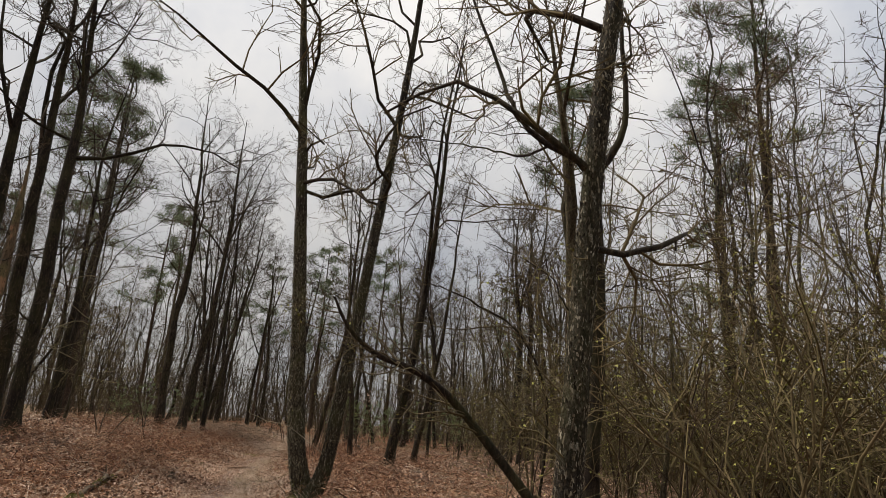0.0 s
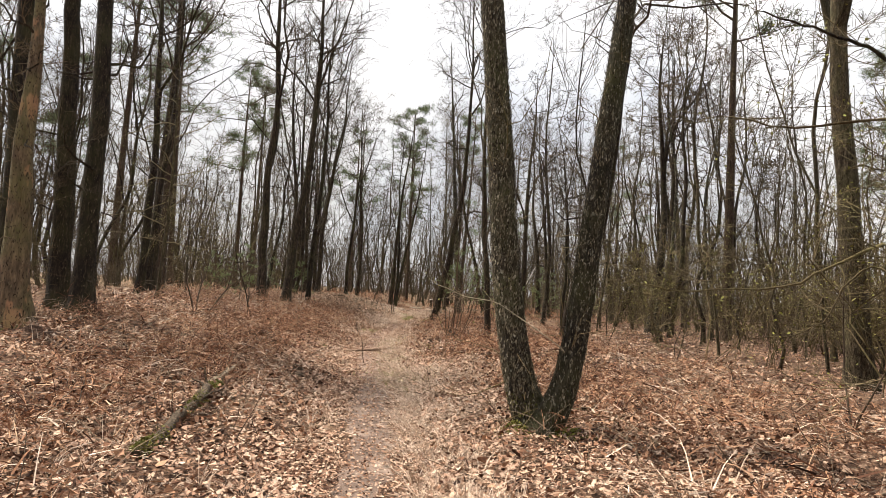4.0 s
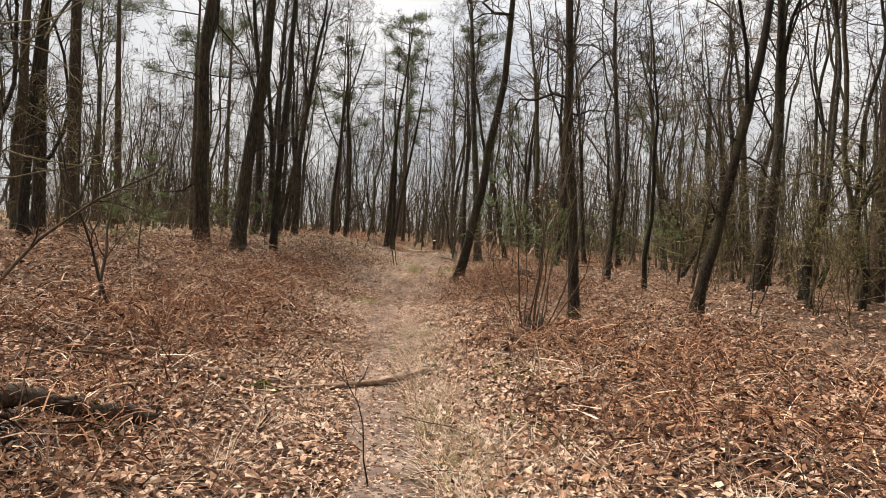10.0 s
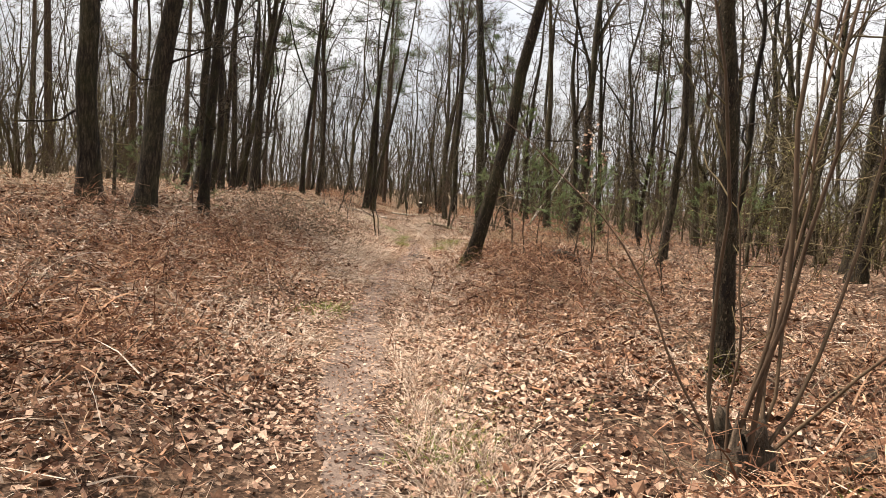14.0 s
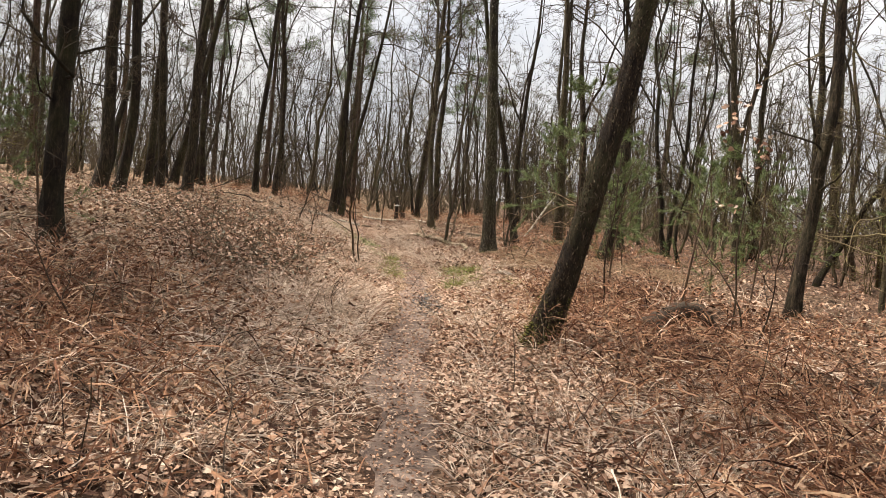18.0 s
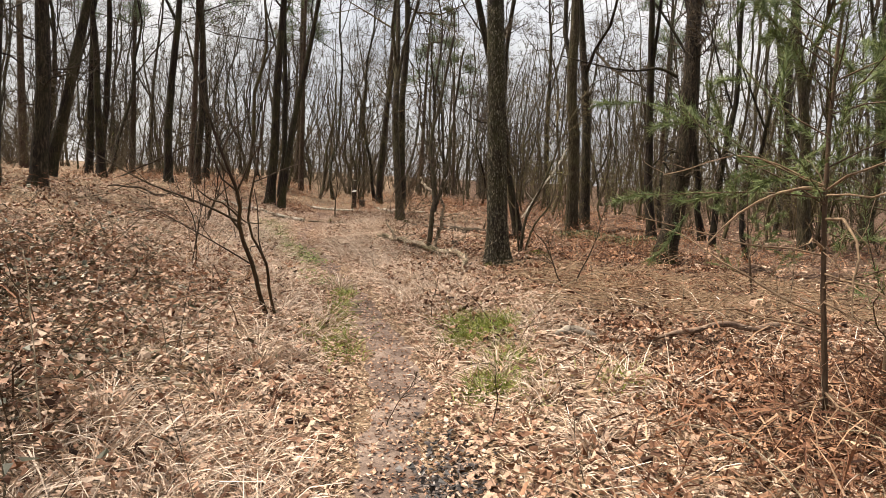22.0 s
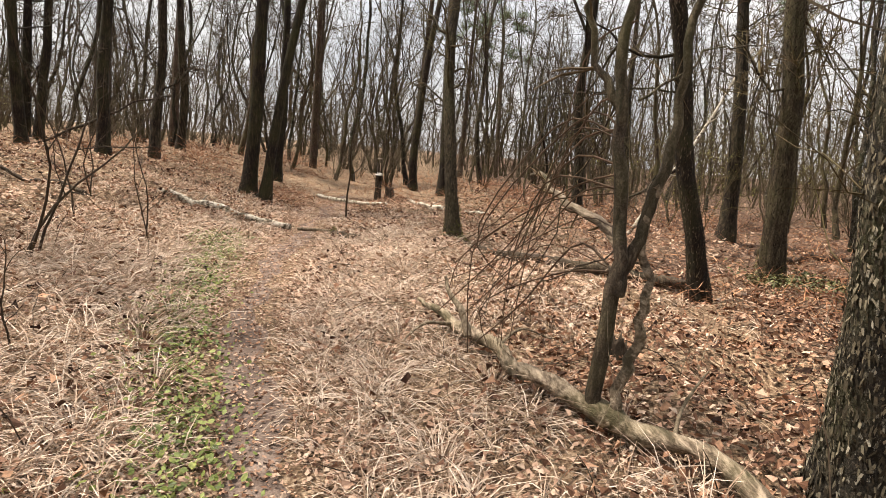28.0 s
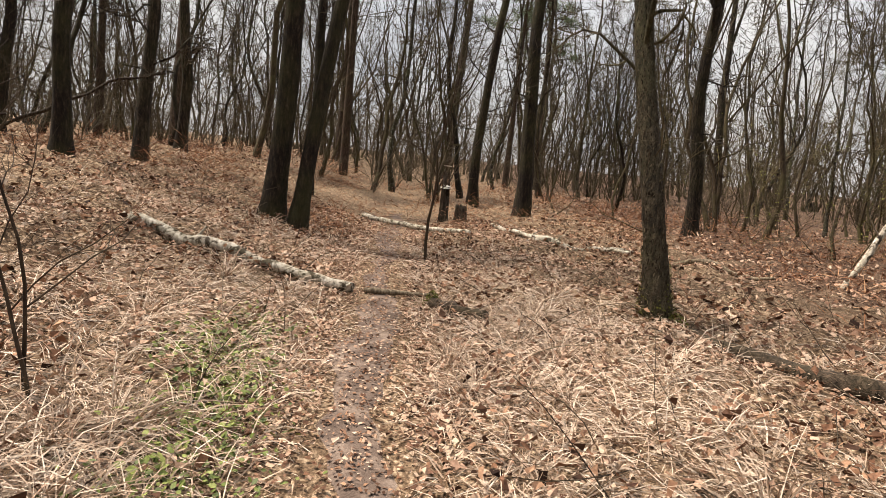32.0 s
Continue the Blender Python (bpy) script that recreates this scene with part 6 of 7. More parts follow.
# long arching branches of a shrub beside the double birch
rng = np.random.default_rng(33)
root = tagged(new("shrub"), label="shrub with long arching branches breaking into yellow-green bud", category="shrub", group="undergrowth")
root.location = (1.5, 10.95, float(ground(1.5, 10.95)))
for ln_, r in (([(0, 0, -0.1), (-0.1, -0.05, 1.0), (-0.4, -0.12, 1.7), (-0.72, -0.19, 1.95), (-1.14, -0.23, 1.75), (-1.51, -0.26, 1.55), (-1.99, -0.31, 1.48), (-2.56, -0.38, 1.46), (-2.95, -0.43, 1.5)], 0.02),
               ([(0.05, 0.1, -0.1), (-0.05, 0.2, 0.9), (-0.43, 0.36, 1.75), (-0.78, 0.33, 1.62), (-1.02, 0.33, 1.22), (-1.33, 0.3, 1.1), (-1.75, 0.25, 1.05)], 0.014),
               ([(0, -0.05, -0.1), (0.05, 0.05, 1.6), (-0.1, 0.2, 2.9), (-0.5, 0.26, 3.15), (-1.1, 0.19, 3.05), (-1.47, 0.15, 3.05), (-2.0, 0.1, 3.1), (-2.25, 0.05, 3.05)], 0.022),
               ([(0.08, 0, -0.1), (0.2, -0.3, 1.8), (-0.3, -0.6, 2.9), (-1.07, -0.83, 3.33), (-1.37, -0.87, 3.45), (-1.72, -0.92, 3.55), (-2.1, -0.97, 3.65)], 0.026)):
    b = bendy(ln_, 24)[None]
    b[0, 2:] += rng.normal(size=(22, 3)) * 0.012
    sr = taper(np.array([r]), 24, 0.22)
    limb = part("stem", tubes(b, sr, 8), TWIG_OLIVE if r < 0.025 else BARK_DARK, root)
    bs = offshoots(rng, b, sr, 22, 0.25, 52, 0.22, np.array([3.2]))
    bp = grow(rng, bs[0], bs[1], bs[2], 6, 0.03, 0.32)
    ts = offshoots(rng, bp, taper(np.maximum(bs[3] * 0.5, 0.002), 6), 4, 0.2, 48, 0.5, bs[2])
    tp = grow(rng, ts[0], ts[1], ts[2], 3, 0.02, 0.3)
    part("side_twig", joined([tubes(bp, taper(np.maximum(bs[3] * 0.5, 0.0025), 6, 0.5), 4), tubes(tp, taper(np.maximum(ts[3] * 0.6, 0.0016), 3, 0.7), 3)]), TWIG_OLIVE, limb, kind="stuff")
    part("bud_haze", leaves(rng, tp[::2, -1], rng.uniform(0.018, 0.04, len(tp[::2])), 1.4), BUD, limb, "yellow-green buds", kind="stuff")

# long leaning bough at the start
rng = np.random.default_rng(31)
root = tagged(new("leaning_bough"), label="long dark bough leaning out over the bracken", category="branch")
root.location = (1.45, 7.35, float(ground(1.45, 7.35)))
b = bendy([(0.1, 0.1, -0.05), (-0.25, -0.05, 0.32), (-0.75, -0.2, 0.9), (-1.33, -0.4, 1.52), (-1.75, -0.8, 1.78), (-2.1, -1.1, 1.88), (-2.35, -1.35, 2.08), (-2.5, -1.45, 2.35)], 30)[None]
part("stem", tubes(b, taper(np.array([0.066]), 30, 0.16), 12, 0.04, rng), BARK_DARK, root)
bs = offshoots(rng, b, taper(np.array([0.05]), 30, 0.22), 30, 0.35, 48, 0.2, np.array([4.6]))
bp = grow(rng, bs[0], bs[1], bs[2], 6, 0.04, 0.2)
ts = offshoots(rng, bp, taper(np.maximum(bs[3] * 0.5, 0.003), 6), 5, 0.2, 42, 0.5, bs[2])
tp = grow(rng, ts[0], ts[1], ts[2], 4, 0.02, 0.2)
part("spray", joined([tubes(bp, taper(np.maximum(bs[3] * 0.5, 0.003), 6, 0.5), 4), tubes(tp, taper(np.maximum(ts[3] * 0.7, 0.002), 4, 0.7), 3)]), TWIG_OLIVE, root, kind="stuff")
part("bud_haze", leaves(rng, tp[:, -1], rng.uniform(0.015, 0.035, len(tp)), 1.5), BUD, root, "yellow-green buds", kind="stuff")


# ---- what covers the ground ----
def spot(rng, n, y0, y1, spread, side=0, near=0.0):
    """Places beside the path: y even, distance from it falling off."""
    y = rng.uniform(y0, y1, n)
    w = near + np.abs(rng.normal(size=n)) * spread
    s = np.where(rng.random(n) < 0.5, -1, 1) if side == 0 else side
    x = np.interp(y, PATH_Y, PATH_X) + w * s
    return x, y


def field(x, y, a, b, c):
    return np.sin(a * x + b * y + c) * np.sin(b * 1.3 * x - a * 0.8 * y + 2 * c) + 0.5 * np.sin(2.3 * a * x + 1.1 + c) * np.sin(2.7 * b * y)


def cover(name, geo, mat, label, category):
    return tagged(new(name, mesh_of(name, *geo, mat, False)), label=label, category=category, kind="stuff")


rng = np.random.default_rng(900)
x, y = spot(rng, 430000, 2.5, 54, 2.4)
w = np.abs(x - np.interp(y, PATH_Y, PATH_X))
keep = (rng.random(len(x)) < np.where(w < 0.22, 0.36 - 0.06 * ease((y - 30) / 4), 1.0)) & (rng.random(len(x)) < (0.72 + 0.55 * field(x, y, 0.9, 1.1, 0.4)) * np.where((y > 29) & (w > 0.45), np.where(y > 36, 0.5, 0.6), 1.0))
x, y, w = x[keep], y[keep], w[keep]
at = np.stack([x, y, ground(x, y) + np.where(w < 0.3, 0.016, 0.004) + rng.uniform(0.004, 0.055, len(x)) * np.clip(w / 0.6, 0.25, 1)], -1)
cover("leaf_litter", kites(rng, at, rng.uniform(0.024, 0.064, len(x)) * np.clip(w / 0.4, 0.6, 1), 0.5, 0.74), LEAF, "pale curled dead leaves strewn over the floor", "fallen leaves")
x, y = spot(rng, 34000, 5, 74, 7.0, 0, 3.0)
at = np.stack([x, y, ground(x, y) + rng.uniform(0.01, 0.06, len(x))], -1)
cover("wider_leaf_litter", kites(rng, at, rng.uniform(0.06, 0.13, len(x)), 0.7, 0.6), LEAF, "pale dead leaves further into the wood", "fallen leaves")
x, y = spot(rng, 9000, 5, 64, 8.0, 0, 2.0)
at = np.stack([x, y, ground(x, y) + rng.uniform(0.01, 0.08, len(x))], -1)
cover("wider_brown_litter", kites(rng, at, rng.uniform(0.06, 0.12, len(x)), 0.7, 0.6), LEAF_DARK, "brown dead leaves further into the wood", "fallen leaves")
x, y = spot(rng, 60000, 4, 54, 3.0, 0, 0.5)
keep = rng.random(len(x)) < 0.12 + 0.9 * (field(x, y, 1.3, 1.0, 3.1) > 0.15)
x, y = x[keep], y[keep]
at = np.stack([x, y, ground(x, y) + rng.uniform(0.01, 0.12, len(x))], -1)
cover("brown_leaf_litter", kites(rng, at, rng.uniform(0.035, 0.085, len(x)), 0.9, 0.6), LEAF_DARK, "darker brown dead leaves heaped among the pale ones", "fallen leaves")
# brown leaves under the birch; their dark colour also paints the tree's shade
x, y = rng.uniform(-6.6, -1.0, 26000), rng.uniform(36.5, 47, 26000)
keep = (x - np.interp(y, PATH_Y, PATH_X) > 1.6 + 0.5 * rng.normal(size=26000)) & (y < 43.0 + np.maximum(0, x + 4.6) + 0.4 * rng.normal(size=26000))
x, y = x[keep], y[keep]
cover("damp_leaf_litter", kites(rng, np.stack([x, y, ground(x, y) + rng.uniform(0.02, 0.07, len(x))], -1), rng.uniform(0.03, 0.065, len(x)), 0.8, 0.7), LEAF_DARK, "brown leaves under the birch, its shade put into their dark colour", "fallen leaves")
x, y = rng.uniform(-4.1, 0.0, 11000), rng.uniform(17.0, 24.0, 11000)
keep = field(x, y, 1.6, 1.2, 0.8) > -0.25
x, y = x[keep], y[keep]
cover("heaped_brown_litter", kites(rng, np.stack([x, y, ground(x, y) + rng.uniform(0.02, 0.16, len(x))], -1), rng.uniform(0.035, 0.085, len(x)), 1.0, 0.55), LEAF_DARK, "heaped dark brown leaves round a coppice stool", "fallen leaves")
x, y = rng.uniform(-5.3, -2.0, 4500), rng.uniform(30.0, 35.5, 4500)
cover("bracken_litter", kites(rng, np.stack([x, y, ground(x, y) + rng.uniform(0.02, 0.12, 4500)], -1), rng.uniform(0.03, 0.08, 4500), 0.9, 0.55), LEAF_DARK, "brown crumbled leaves and bracken under young pines", "fallen leaves")
k = 17000
y = rng.uniform(2.5, 54, k)
x = np.interp(y, PATH_Y, PATH_X) + rng.normal(size=k) * 0.17
for nm, mat, sel, label in (("trodden_leaves", LEAF, slice(0, 4000), "flattened pale leaves trodden into the path"), ("trodden_brown_leaves", LEAF_DARK, slice(4000, k), "flattened brown leaf bits trodden into the path")):
    cover(nm, kites(rng, np.stack([x[sel], y[sel], ground(x[sel], y[sel]) + rng.uniform(0.014, 0.026, len(x[sel]))], -1), rng.uniform(0.012, 0.036, len(x[sel])), 0.25, 0.7), mat, label, "fallen leaves")
k = 900
x, y = -6.68 + rng.normal(size=k) * 0.10, 32.05 + rng.normal(size=k) * 0.42
cover("wet_leaves", kites(rng, np.stack([x, y, ground(x, y) + rng.uniform(0.016, 0.03, k)], -1), rng.uniform(0.02, 0.05, k), 0.3, 0.7), WET_AND_SHADE, "dark wet leaves where the path dips", "fallen leaves")
# no hole in the ground here: black leaves paint the shade of one
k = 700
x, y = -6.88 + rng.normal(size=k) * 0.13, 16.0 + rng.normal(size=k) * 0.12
cover("hollow_shade_leaves", kites(rng, np.stack([x, y, ground(x, y) + rng.uniform(0.03, 0.075, k)], -1), rng.uniform(0.03, 0.06, k), 0.6, 0.7), WET_AND_SHADE, "black leaves standing in for the shade of a hollow", "fallen leaves")
k = 70000
x, y = spot(rng, k, 2.5, 55, 2.6, 0, 0.2)
way = np.stack([rng.normal(size=k), rng.normal(size=k), rng.normal(size=k) * 0.25 + 0.1], -1)
cover("litter_fragments", blades(rng, np.stack([x, y, ground(x, y) + rng.uniform(0.015, 0.06, k)], -1), way, rng.uniform(0.03, 0.14, k), rng.uniform(0.003, 0.011, k), 2, 0.2), LEAF, "broken bits of dead leaf and stalk", "fallen leaves")


def tussocks(rng, cx, cy, per, length, width, lift, droop, patch=0.10):
    k = len(cx)
    who = np.repeat(np.arange(k), per)
    az = rng.random(len(who)) * 6.2832
    out = rng.uniform(0.15, 1.3, len(who))
    fx, fy = cx[who] + np.cos(az) * patch * out * rng.random(len(who)), cy[who] + np.sin(az) * patch * out * rng.random(len(who))
    foot = np.stack([fx, fy, ground(fx, fy) - 0.01], -1)
    way = np.stack([np.cos(az) * out, np.sin(az) * out, np.full(len(who), lift)], -1)
    size = (0.6 + 0.7 * rng.random(k))[who]
    return blades(rng, foot, way, length * size * rng.uniform(0.5, 1.15, len(who)), np.full(len(who), width), 3, droop)


# dry grass: matted tussocks further along the path, thin wisps before
x, y = spot(rng, 4100, 23, 51, 2.0, 0, 0.3)
keep = (field(x, y, 1.1, 0.8, 1.7) > -0.6) & ((x - np.interp(y, PATH_Y, PATH_X) < 2.0) | (y < 31))
cover("dry_grass", tussocks(rng, x[keep], y[keep], 36, 0.27, 0.009, 0.3, 0.8, 0.26), STRAW, "pale straw-coloured mats of dead grass", "grass")
x, y = spot(rng, 1100, 8, 30, 2.0, 0, 0.4)
keep = field(x, y, 1.1, 0.8, 1.7) > -0.2
cover("grass_wisps", tussocks(rng, x[keep], y[keep], 26, 0.26, 0.005, 0.7, 0.7, 0.16), STRAW, "thin wisps of dead grass among leaves", "grass")
x, y = spot(rng, 820, 7, 23.5, 0.34, 1, 0.3)
cover("verge_grass", tussocks(rng, x, y, 26, 0.2, 0.006, 0.8, 0.7, 0.2), STRAW, "yellowed dead grass along the path verge", "grass")
x, y = spot(rng, 700, 37, 46, 1.0, -1, 0.45)
cover("pale_grass_mat", tussocks(rng, x, y, 40, 0.30, 0.009, 0.3, 0.8, 0.26), STRAW, "bleached mats of dead grass beside the path", "grass")
x, y = spot(rng, 420, 28.6, 32.8, 0.85, -1, 0.4)
cover("bank_grass", tussocks(rng, x, y, 36, 0.28, 0.009, 0.35, 0.8, 0.24), STRAW, "bleached dead grass at the foot of the bank", "grass")
x, y = spot(rng, 260, 36.0, 42.0, 0.45, 1, 0.38)
cover("straw_verge", tussocks(rng, x, y, 38, 0.29, 0.009, 0.35, 0.8, 0.24), STRAW, "bleached dead grass between path and fallen branch", "grass")
x, y = spot(rng, 620, 42.0, 47.5, 1.7, 1, 0.4)
cover("straw_mat", tussocks(rng, x, y, 34, 0.27, 0.009, 0.3, 0.8, 0.26), STRAW, "bleached mats of dead grass before a rotten log", "grass")
x, y = np.repeat([-4.6, -4.4, -4.14, -3.8, -3.5, -4.15, -4.2, -3.9], 14), np.repeat([18.4, 17.1, 16.2, 15.7, 15.5, 15.4, 14.7, 14.9], 14)
cover("pale_grass_patch", tussocks(rng, x + rng.normal(size=112) * 0.2, y + rng.normal(size=112) * 0.3, 34, 0.24, 0.005, 0.5, 0.7, 0.2), STRAW, "pale dry grass at the path edge", "grass")
tx = np.concatenate([[-8.97, -7.9, -7.3, -8.7, -10.4, -7.8, -6.2, -5.9, -9.6, -9.9, -7.7], np.zeros(70)])
ty = np.concatenate([[39.75, 33.8, 39.8, 45.3, 44.1, 42.9, 33.9, 32.6, 41.6, 42.9, 37.4], np.zeros(70)])
tx[11:], ty[11:] = spot(rng, 70, 31, 48, 1.1, 0, 0.5)
for k in range(81):
    big = k < 11
    geo = tussocks(rng, tx[k:k + 1], ty[k:k + 1], 200 if big else 90, 0.40, 0.009, 0.55, 1.0, 0.24 if big else 0.16)
    foot = np.array([tx[k], ty[k], float(ground(tx[k], ty[k]))])
    ob = tagged(new("grass_tussock", mesh_of("grass_tussock", geo[0] - foot, geo[1], STRAW, False)), label="large drooping tussock of straw-coloured grass" if big else "drooping tuft of bleached dead grass", category="grass tussock", group="tussocks of dead grass")
    ob.location = foot


# dead bracken in heaps
def heaps(rng, cx, cy, per, lo=0.25, hi=0.6):
    who = np.repeat(np.arange(len(cx)), per)
    k = len(who)
    size = rng.uniform(lo, hi, len(cx))[who]
    x, y = cx[who] + rng.normal(size=k) * size, cy[who] + rng.normal(size=k) * size
    fall = np.exp(-((x - cx[who]) ** 2 + (y - cy[who]) ** 2) / size ** 2 / 1.5)
    z = ground(x, y) + rng.random(k) ** 0.8 * (0.05 + 1.0 * size * fall)
    way = np.stack([rng.normal(size=k), rng.normal(size=k), rng.normal(size=k) * 0.7 + 0.3], -1)
    return blades(rng, np.stack([x, y, z], -1), way, rng.uniform(0.05, 0.27, k), rng.uniform(0.003, 0.014, k), 3, 0.5)


def bracken(rng, n, y0, y1, lo, spread, side, per=190):
    cx, cy = spot(rng, n, y0, y1, spread, side, lo)
    keep = (field(cx, cy, 0.9, 1.15, 2.3) > -0.12) & (np.hypot(cx + 3.4, cy - 23.2) > 1.0) & (np.hypot((cx + 4.9) * 2, cy - 9.9) > 1.3)
    return heaps(rng, cx[keep], cy[keep], per)


HEAPS = [(-5.2, 25.6), (-4.8, 26.4), (-4.4, 25.2), (-5.0, 27.3), (-4.2, 27.0), (-3.6, 26.0), (-4.0, 28.0), (-5.1, 24.7), (-4.5, 24.2), (-4.9, 28.3), (-8.3, 27.2), (-8.7, 26.6), (-7.9, 26.8),
         (-9.2, 27.5), (-8.9, 25.6), (-9.6, 26.4), (-9.0, 24.6), (-3.1, 19.6), (-2.5, 19.0), (-2.0, 20.0), (-3.2, 18.5), (-8.0, 20.5), (-8.6, 21.0), (-7.6, 21.6), (-9.0, 20.0), (-4.25, 32.7), (-3.9, 32.4), (-3.6, 32.9)]
near_bracken = joined([heaps(rng, np.array(HEAPS)[:, 0], np.array(HEAPS)[:, 1], 420, 0.3, 0.5), bracken(rng, 22, 32.5, 37.5, 1.5, 1.0, -1, 170), bracken(rng, 34, 31, 37.5, 2.2, 1.1, 1), bracken(rng, 26, 26.3, 31.0, 0.95, 0.8, 1, 140), bracken(rng, 30, 16, 24, 1.4, 1.3, 1, 150), bracken(rng, 400, 5, 30, 1.2, 2.7, -1, 200), bracken(rng, 370, 6, 33, 1.4, 2.9, 1, 200)])
far_bracken = joined([bracken(rng, 90, 28, 60, 4.5, 4.0, -1, 60), bracken(rng, 330, 40, 66, 4.5, 5.0, 1, 75), bracken(rng, 200, 51, 68, 0.4, 6.0, -1, 90), bracken(rng, 150, 53, 70, 0.3, 5.0, 1, 80)])
cover("dead_bracken", near_bracken, BRACKEN, "collapsed red-brown heaps of dead bracken", "bracken")
cx, cy = spot(rng, 900, 5, 35, 2.6, 0, 1.2)
cx, cy = cx[field(cx, cy, 0.9, 1.15, 2.3) > -0.2], cy[field(cx, cy, 0.9, 1.15, 2.3) > -0.2]
who = np.repeat(np.arange(len(cx)), 45)
x, y = cx[who] + rng.normal(size=len(who)) * 0.35, cy[who] + rng.normal(size=len(who)) * 0.35
cover("bracken_leaves", kites(rng, np.stack([x, y, ground(x, y) + rng.random(len(x)) ** 1.5 * 0.24], -1), rng.uniform(0.03, 0.07, len(x)), 1.0, 0.6), LEAF_DARK, "brown leaves caught among the dead bracken", "fallen leaves")
cover("far_bracken", far_bracken, RUST, "rust-red dead bracken under the far trees", "bracken")
cx, cy = spot(rng, 420, 5, 36, 3.8, 0, 1.2)
who = np.repeat(np.arange(420), 26)
x, y = cx[who] + rng.normal(size=len(who)) * 0.3, cy[who] + rng.normal(size=len(who)) * 0.3
way = np.stack([rng.normal(size=len(x)), rng.normal(size=len(x)), rng.normal(size=len(x)) * 0.4 + 0.3], -1)
cover("tan_bracken", blades(rng, np.stack([x, y, ground(x, y) + rng.random(len(x)) * 0.18], -1), way, rng.uniform(0.1, 0.5, len(x)), rng.uniform(0.003, 0.012, len(x)), 3, 0.5), STRAW, "bleached tan fronds among the dead bracken", "bracken")

# thin dead stalks and twigs, lying and standing
k = 2600
x, y = spot(rng, k, 4, 54, 4.0, 0, 0.5)
foot = np.stack([x, y, ground(x, y) + 0.02], -1)
way = np.stack([rng.normal(size=k), rng.normal(size=k), np.abs(rng.normal(size=k)) * 0.7], -1)
st = grow(rng, foot, way, rng.uniform(0.15, 0.7, k), 5, -0.04, 0.12)
cover("dead_stalks", tubes(st, taper(rng.uniform(0.0018, 0.0045, k), 5, 0.5), 4), ROTTEN, "thin dark dead stalks and fallen twigs", "twigs")
k = 1500
x, y = spot(rng, k, 5, 54, 3.6, 0, 0.6)
foot = np.stack([x, y, ground(x, y)], -1)
way = np.stack([rng.normal(size=k), rng.normal(size=k), 0.5 + np.abs(rng.normal(size=k))], -1)
st = grow(rng, foot, way, rng.uniform(0.2, 0.9, k), 6, -0.16, 0.1)
cover("pale_stalks", tubes(st, taper(rng.uniform(0.0018, 0.004, k), 6, 0.5), 4), DEADWOOD, "pale bent stalks of dead bracken", "twigs")

k = 620
x, y = spot(rng, k, 5, 40, 3.6, 0, 1.4)
foot = np.stack([x, y, ground(x, y)], -1)
way = np.stack([rng.normal(size=k) * 0.8, rng.normal(size=k) * 0.8, 0.6 + np.abs(rng.normal(size=k)) * 0.6], -1)
st = grow(rng, foot, way, rng.uniform(0.5, 1.3, k), 8, -0.22, 0.1)
st[:, :, 2] = np.maximum(st[:, :, 2], ground(st[:, :, 0], st[:, :, 1]) + 0.02)
cover("arching_stalks", tubes(st, taper(rng.uniform(0.003, 0.0055, k), 8, 0.5), 5), DEADWOOD, "long arching tan stalks of dead bracken", "bracken")

k = 900
x, y = rng.uniform(-5.6, -1.5, k), rng.uniform(35.6, 38.8, k)
foot = np.stack([x, y, ground(x, y) + rng.uniform(0.02, 0.16, k)], -1)
way = np.stack([0.7 + rng.normal(size=k) * 0.8, -0.35 + rng.normal(size=k) * 0.8, rng.normal(size=k) * 0.12], -1)
st = grow(rng, foot, way, rng.uniform(0.4, 1.3, k), 5, -0.03, 0.07)
st[:, :, 2] = np.maximum(st[:, :, 2], ground(st[:, :, 0], st[:, :, 1]) + 0.01)
cover("brushwood_heap", tubes(st, taper(rng.uniform(0.002, 0.005, k), 5, 0.5), 4), BRUSHWOOD, "flattened heap of thin brown dead sticks", "brushwood")

# brambles on the bank
bx = np.array([-9.0, -9.8, -8.9, -10.3, -9.5, -10.8, -9.9, -10.6, -11.3, -9.2, -9.6, -10.1])
by = np.array([32.0, 33.0, 33.4, 34.2, 34.6, 35.2, 35.4, 33.4, 34.6, 31.2, 32.2, 36.0])
who = np.repeat(np.arange(12), 52)
foot = np.stack([bx[who] + rng.normal(size=624) * 0.35, by[who] + rng.normal(size=624) * 0.35, np.zeros(624)], -1)
foot[:, 2] = ground(foot[:, 0], foot[:, 1])
cane = grow(rng, foot, np.stack([rng.normal(size=624), rng.normal(size=624), np.full(624, 1.3)], -1), rng.uniform(0.5, 1.1, 624), 7, -0.26, 0.14)
cover("bramble_canes", tubes(cane, taper(np.full(624, 0.004), 7, 0.5), 4), TWIG_BROWN, "tangle of arching brown bramble canes", "bramble")
who = rng.integers(0, 624, 7500)
at = cane[who, rng.integers(1, 7, 7500)] + rng.normal(size=(7500, 3)) * 0.06
at[:, 2] = np.maximum(at[:, 2], ground(at[:, 0], at[:, 1]) + 0.01)
cover("bramble_leaves", kites(rng, at, rng.uniform(0.03, 0.068, 7500), 0.8), BRAMBLE, "small dark green and bronze bramble leaves", "bramble")


who = rng.integers(0, 12, 9000)
x, y = bx[who] + rng.normal(size=9000) * 0.5, by[who] + rng.normal(size=9000) * 0.5
cover("bramble_litter", kites(rng, np.stack([x, y, ground(x, y) + rng.random(9000) ** 1.2 * 0.32], -1), rng.uniform(0.03, 0.065, 9000), 0.9, 0.65), LEAF, "pale and brown dead leaves heaped under the brambles", "fallen leaves")

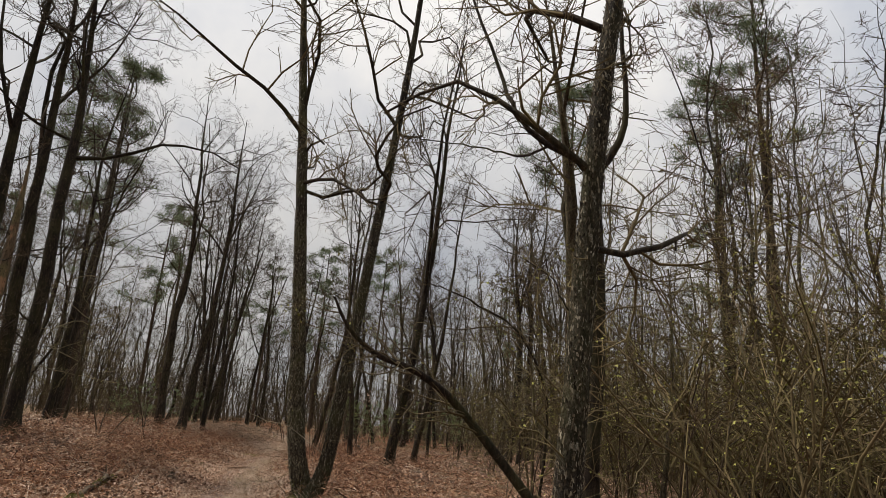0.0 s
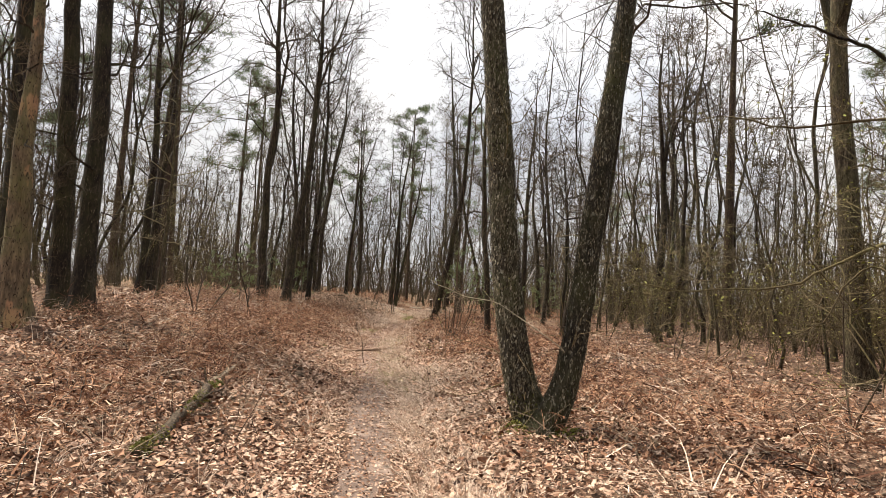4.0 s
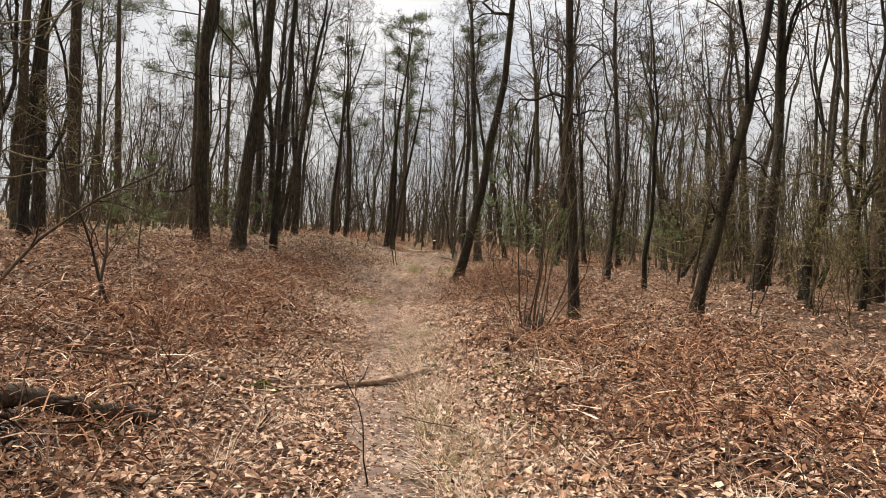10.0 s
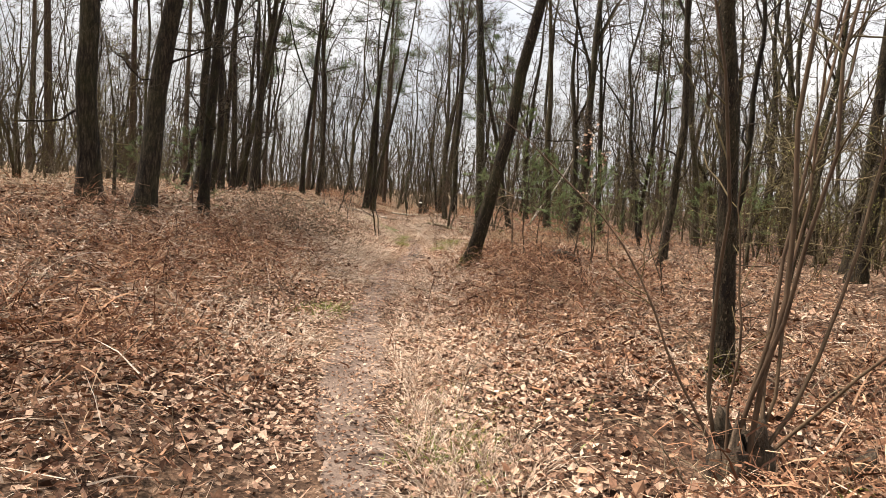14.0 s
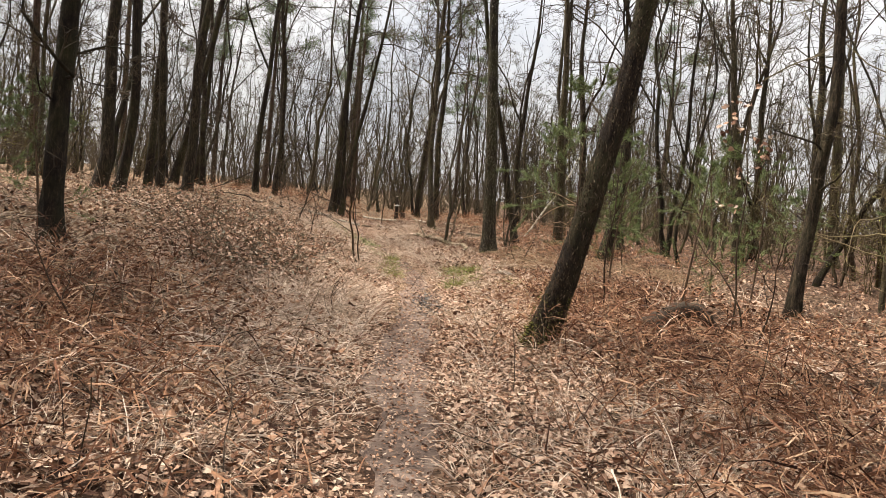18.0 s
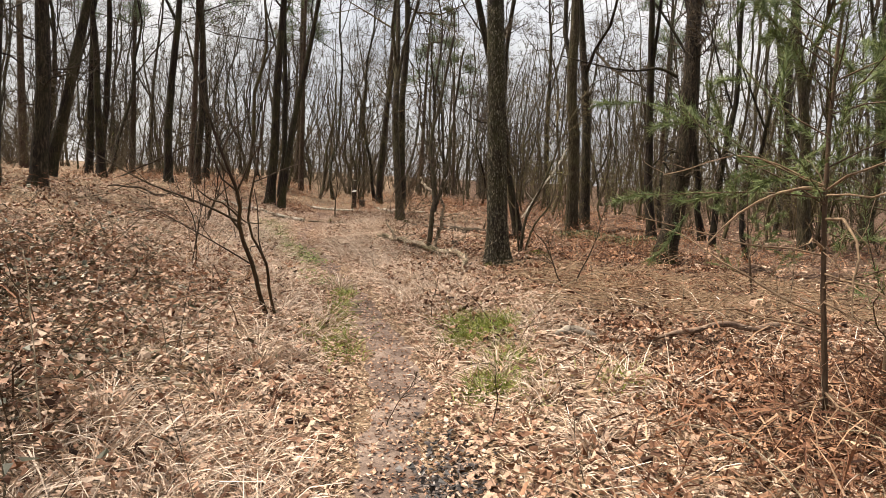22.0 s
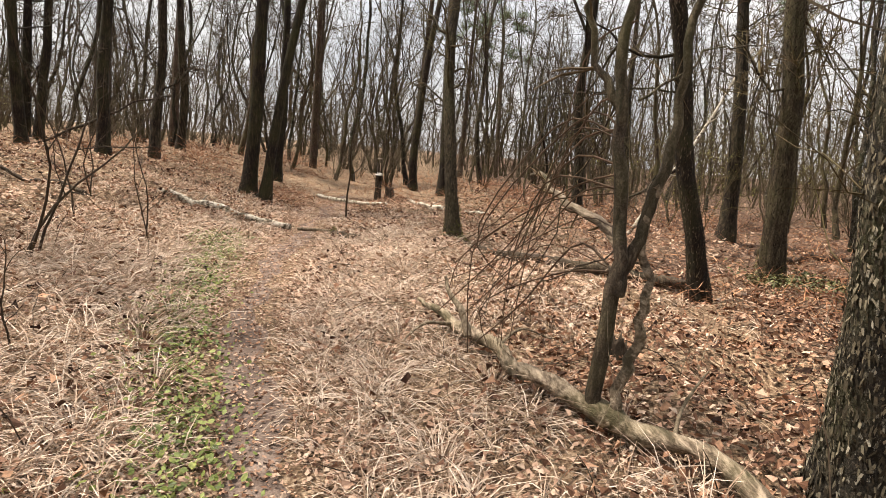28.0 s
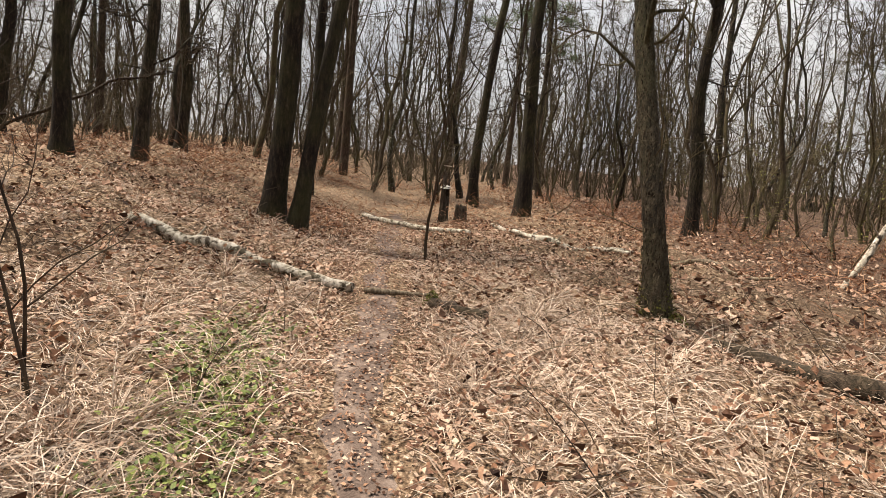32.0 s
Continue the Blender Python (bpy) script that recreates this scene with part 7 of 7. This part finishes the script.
# fresh grass and low green leaves along the path
def greens(name, spots, per, length, label):
    c = np.array(spots)
    who = np.repeat(np.arange(len(c)), per)
    x = c[who, 0] + rng.normal(size=len(who)) * c[who, 2]
    y = c[who, 1] + rng.normal(size=len(who)) * c[who, 2] * 1.4
    foot = np.stack([x, y, ground(x, y)], -1)
    way = np.stack([rng.normal(size=len(x)), rng.normal(size=len(x)), np.full(len(x), 1.2)], -1)
    cover(name, blades(rng, foot, way, rng.uniform(0.4, 1.2, len(x)) * length, np.full(len(x), 0.008), 3, 0.5), GREEN, label, "grass")


greens("green_grass", [(-6.36, 35.55, 0.12), (-6.19, 35.5, 0.14), (-6.02, 35.25, 0.12), (-6.24, 34.8, 0.12), (-6.1, 34.1, 0.09), (-6.33, 33.6, 0.08), (-6.2, 35.1, 0.13), (-6.36, 34.9, 0.08)], 300, 0.17, "fresh green grass patches beside the footpath")
greens("green_wisps", [(-7.6, 36.9, 0.08), (-7.55, 36.3, 0.09), (-7.54, 35.8, 0.10), (-7.52, 35.3, 0.11), (-7.51, 34.86, 0.11), (-7.4, 34.4, 0.10), (-7.6, 35.0, 0.14), (-6.15, 33.5, 0.14), (-5.4, 33.5, 0.12), (-4.3, 17.2, 0.3), (-4.2, 19.2, 0.3), (-5.47, 21.6, 0.14), (-7.1, 25.1, 0.16), (-7.0, 25.4, 0.12), (-5.4, 22.3, 0.25), (-4.1, 15.2, 0.3)], 150, 0.14, "thin green grass wisps beside the footpath")
vy = np.linspace(13.6, 21.5, 22) + rng.normal(size=22) * 0.2
greens("verge_wisps", np.stack([np.interp(vy, PATH_Y, PATH_X) + rng.uniform(0.36, 0.7, 22), vy, np.full(22, 0.12)], -1), 42, 0.15, "thin green blades among the dead verge grass")
hy = np.concatenate([np.linspace(39.4, 46.0, 26), [38.4, 37.6, 45.4, 44.8]])
hx = np.interp(hy, [37.6, 39.5, 40.4, 41.1, 42.0, 43.3, 45.6], [-8.0, -8.46, -8.72, -9.06, -9.46, -9.72, -10.17]) + rng.normal(size=30) * 0.07
c = np.stack([hx, hy, np.full(30, 0.15)], -1)
who = np.repeat(np.arange(len(c)), 175)
x, y = c[who, 0] + rng.normal(size=len(who)) * c[who, 2], c[who, 1] + rng.normal(size=len(who)) * c[who, 2] * 1.6
cover("green_herbs", leaves(rng, np.stack([x, y, ground(x, y) + rng.uniform(0.02, 0.07, len(x))], -1), rng.uniform(0.02, 0.05, len(x)), 0.6), HERB, "low green leaves growing along the path edge", "herbs")


who = np.repeat(np.arange(9), 330)
c = np.array([(-2.9, 45.2), (-2.5, 45.1), (-2.1, 45.3), (-1.7, 45.0), (-1.3, 45.2), (-2.3, 44.6), (-1.6, 44.5), (-0.9, 44.8), (-2.6, 45.75)])
x, y = c[who, 0] + rng.normal(size=len(who)) * 0.28, c[who, 1] + rng.normal(size=len(who)) * 0.28
cover("bilberry", leaves(rng, np.stack([x, y, ground(x, y) + rng.uniform(0.02, 0.2, len(x))], -1), rng.uniform(0.025, 0.05, len(x)), 0.9), GREEN_DARK, "low dull green growth round a tree foot", "herbs")


# moss cushions
def moss(name, x, y, r, k, top, label, squash=1.0):
    at = np.stack([x + rng.normal(size=k) * r, y + rng.normal(size=k) * r * squash, np.zeros(k)], -1)
    d = np.hypot(at[:, 0] - x, (at[:, 1] - y) / squash)
    at[:, 2] = ground(at[:, 0], at[:, 1]) + top * np.exp(-(d / r) ** 2 / 1.5) + rng.uniform(0, 0.02, k)
    cover(name, leaves(rng, at, rng.uniform(0.012, 0.03, k), 1.0), MOSS, label, "moss")


for x, y, r, k, top in [(-2.3, 10.95, 0.09, 500, 0.10), (-1.85, 10.9, 0.10, 400, 0.08), (-6.66, 16.5, 0.05, 400, 0.17), (-5.56, 39.4, 0.08, 500, 0.12), (-5.3, 39.38, 0.09, 500, 0.08),
                        (-4.7, 39.9, 0.12, 500, 0.10), (-5.66, 29.62, 0.06, 400, 0.22), (-6.3, 18.22, 0.06, 500, 0.06), (-5.0, 19.5, 0.05, 500, 0.08), (-3.75, 20.75, 0.09, 600, 0.1), (-3.5, 20.9, 0.06, 300, 0.08), (-3.45, 21.3, 0.06, 300, 0.06), (-9.0, 47.45, 0.06, 300, 0.14), (-6.9, 47.05, 0.08, 300, 0.10)]:
    moss("moss", x, y, r, k, top, "cushion of yellow-green moss")
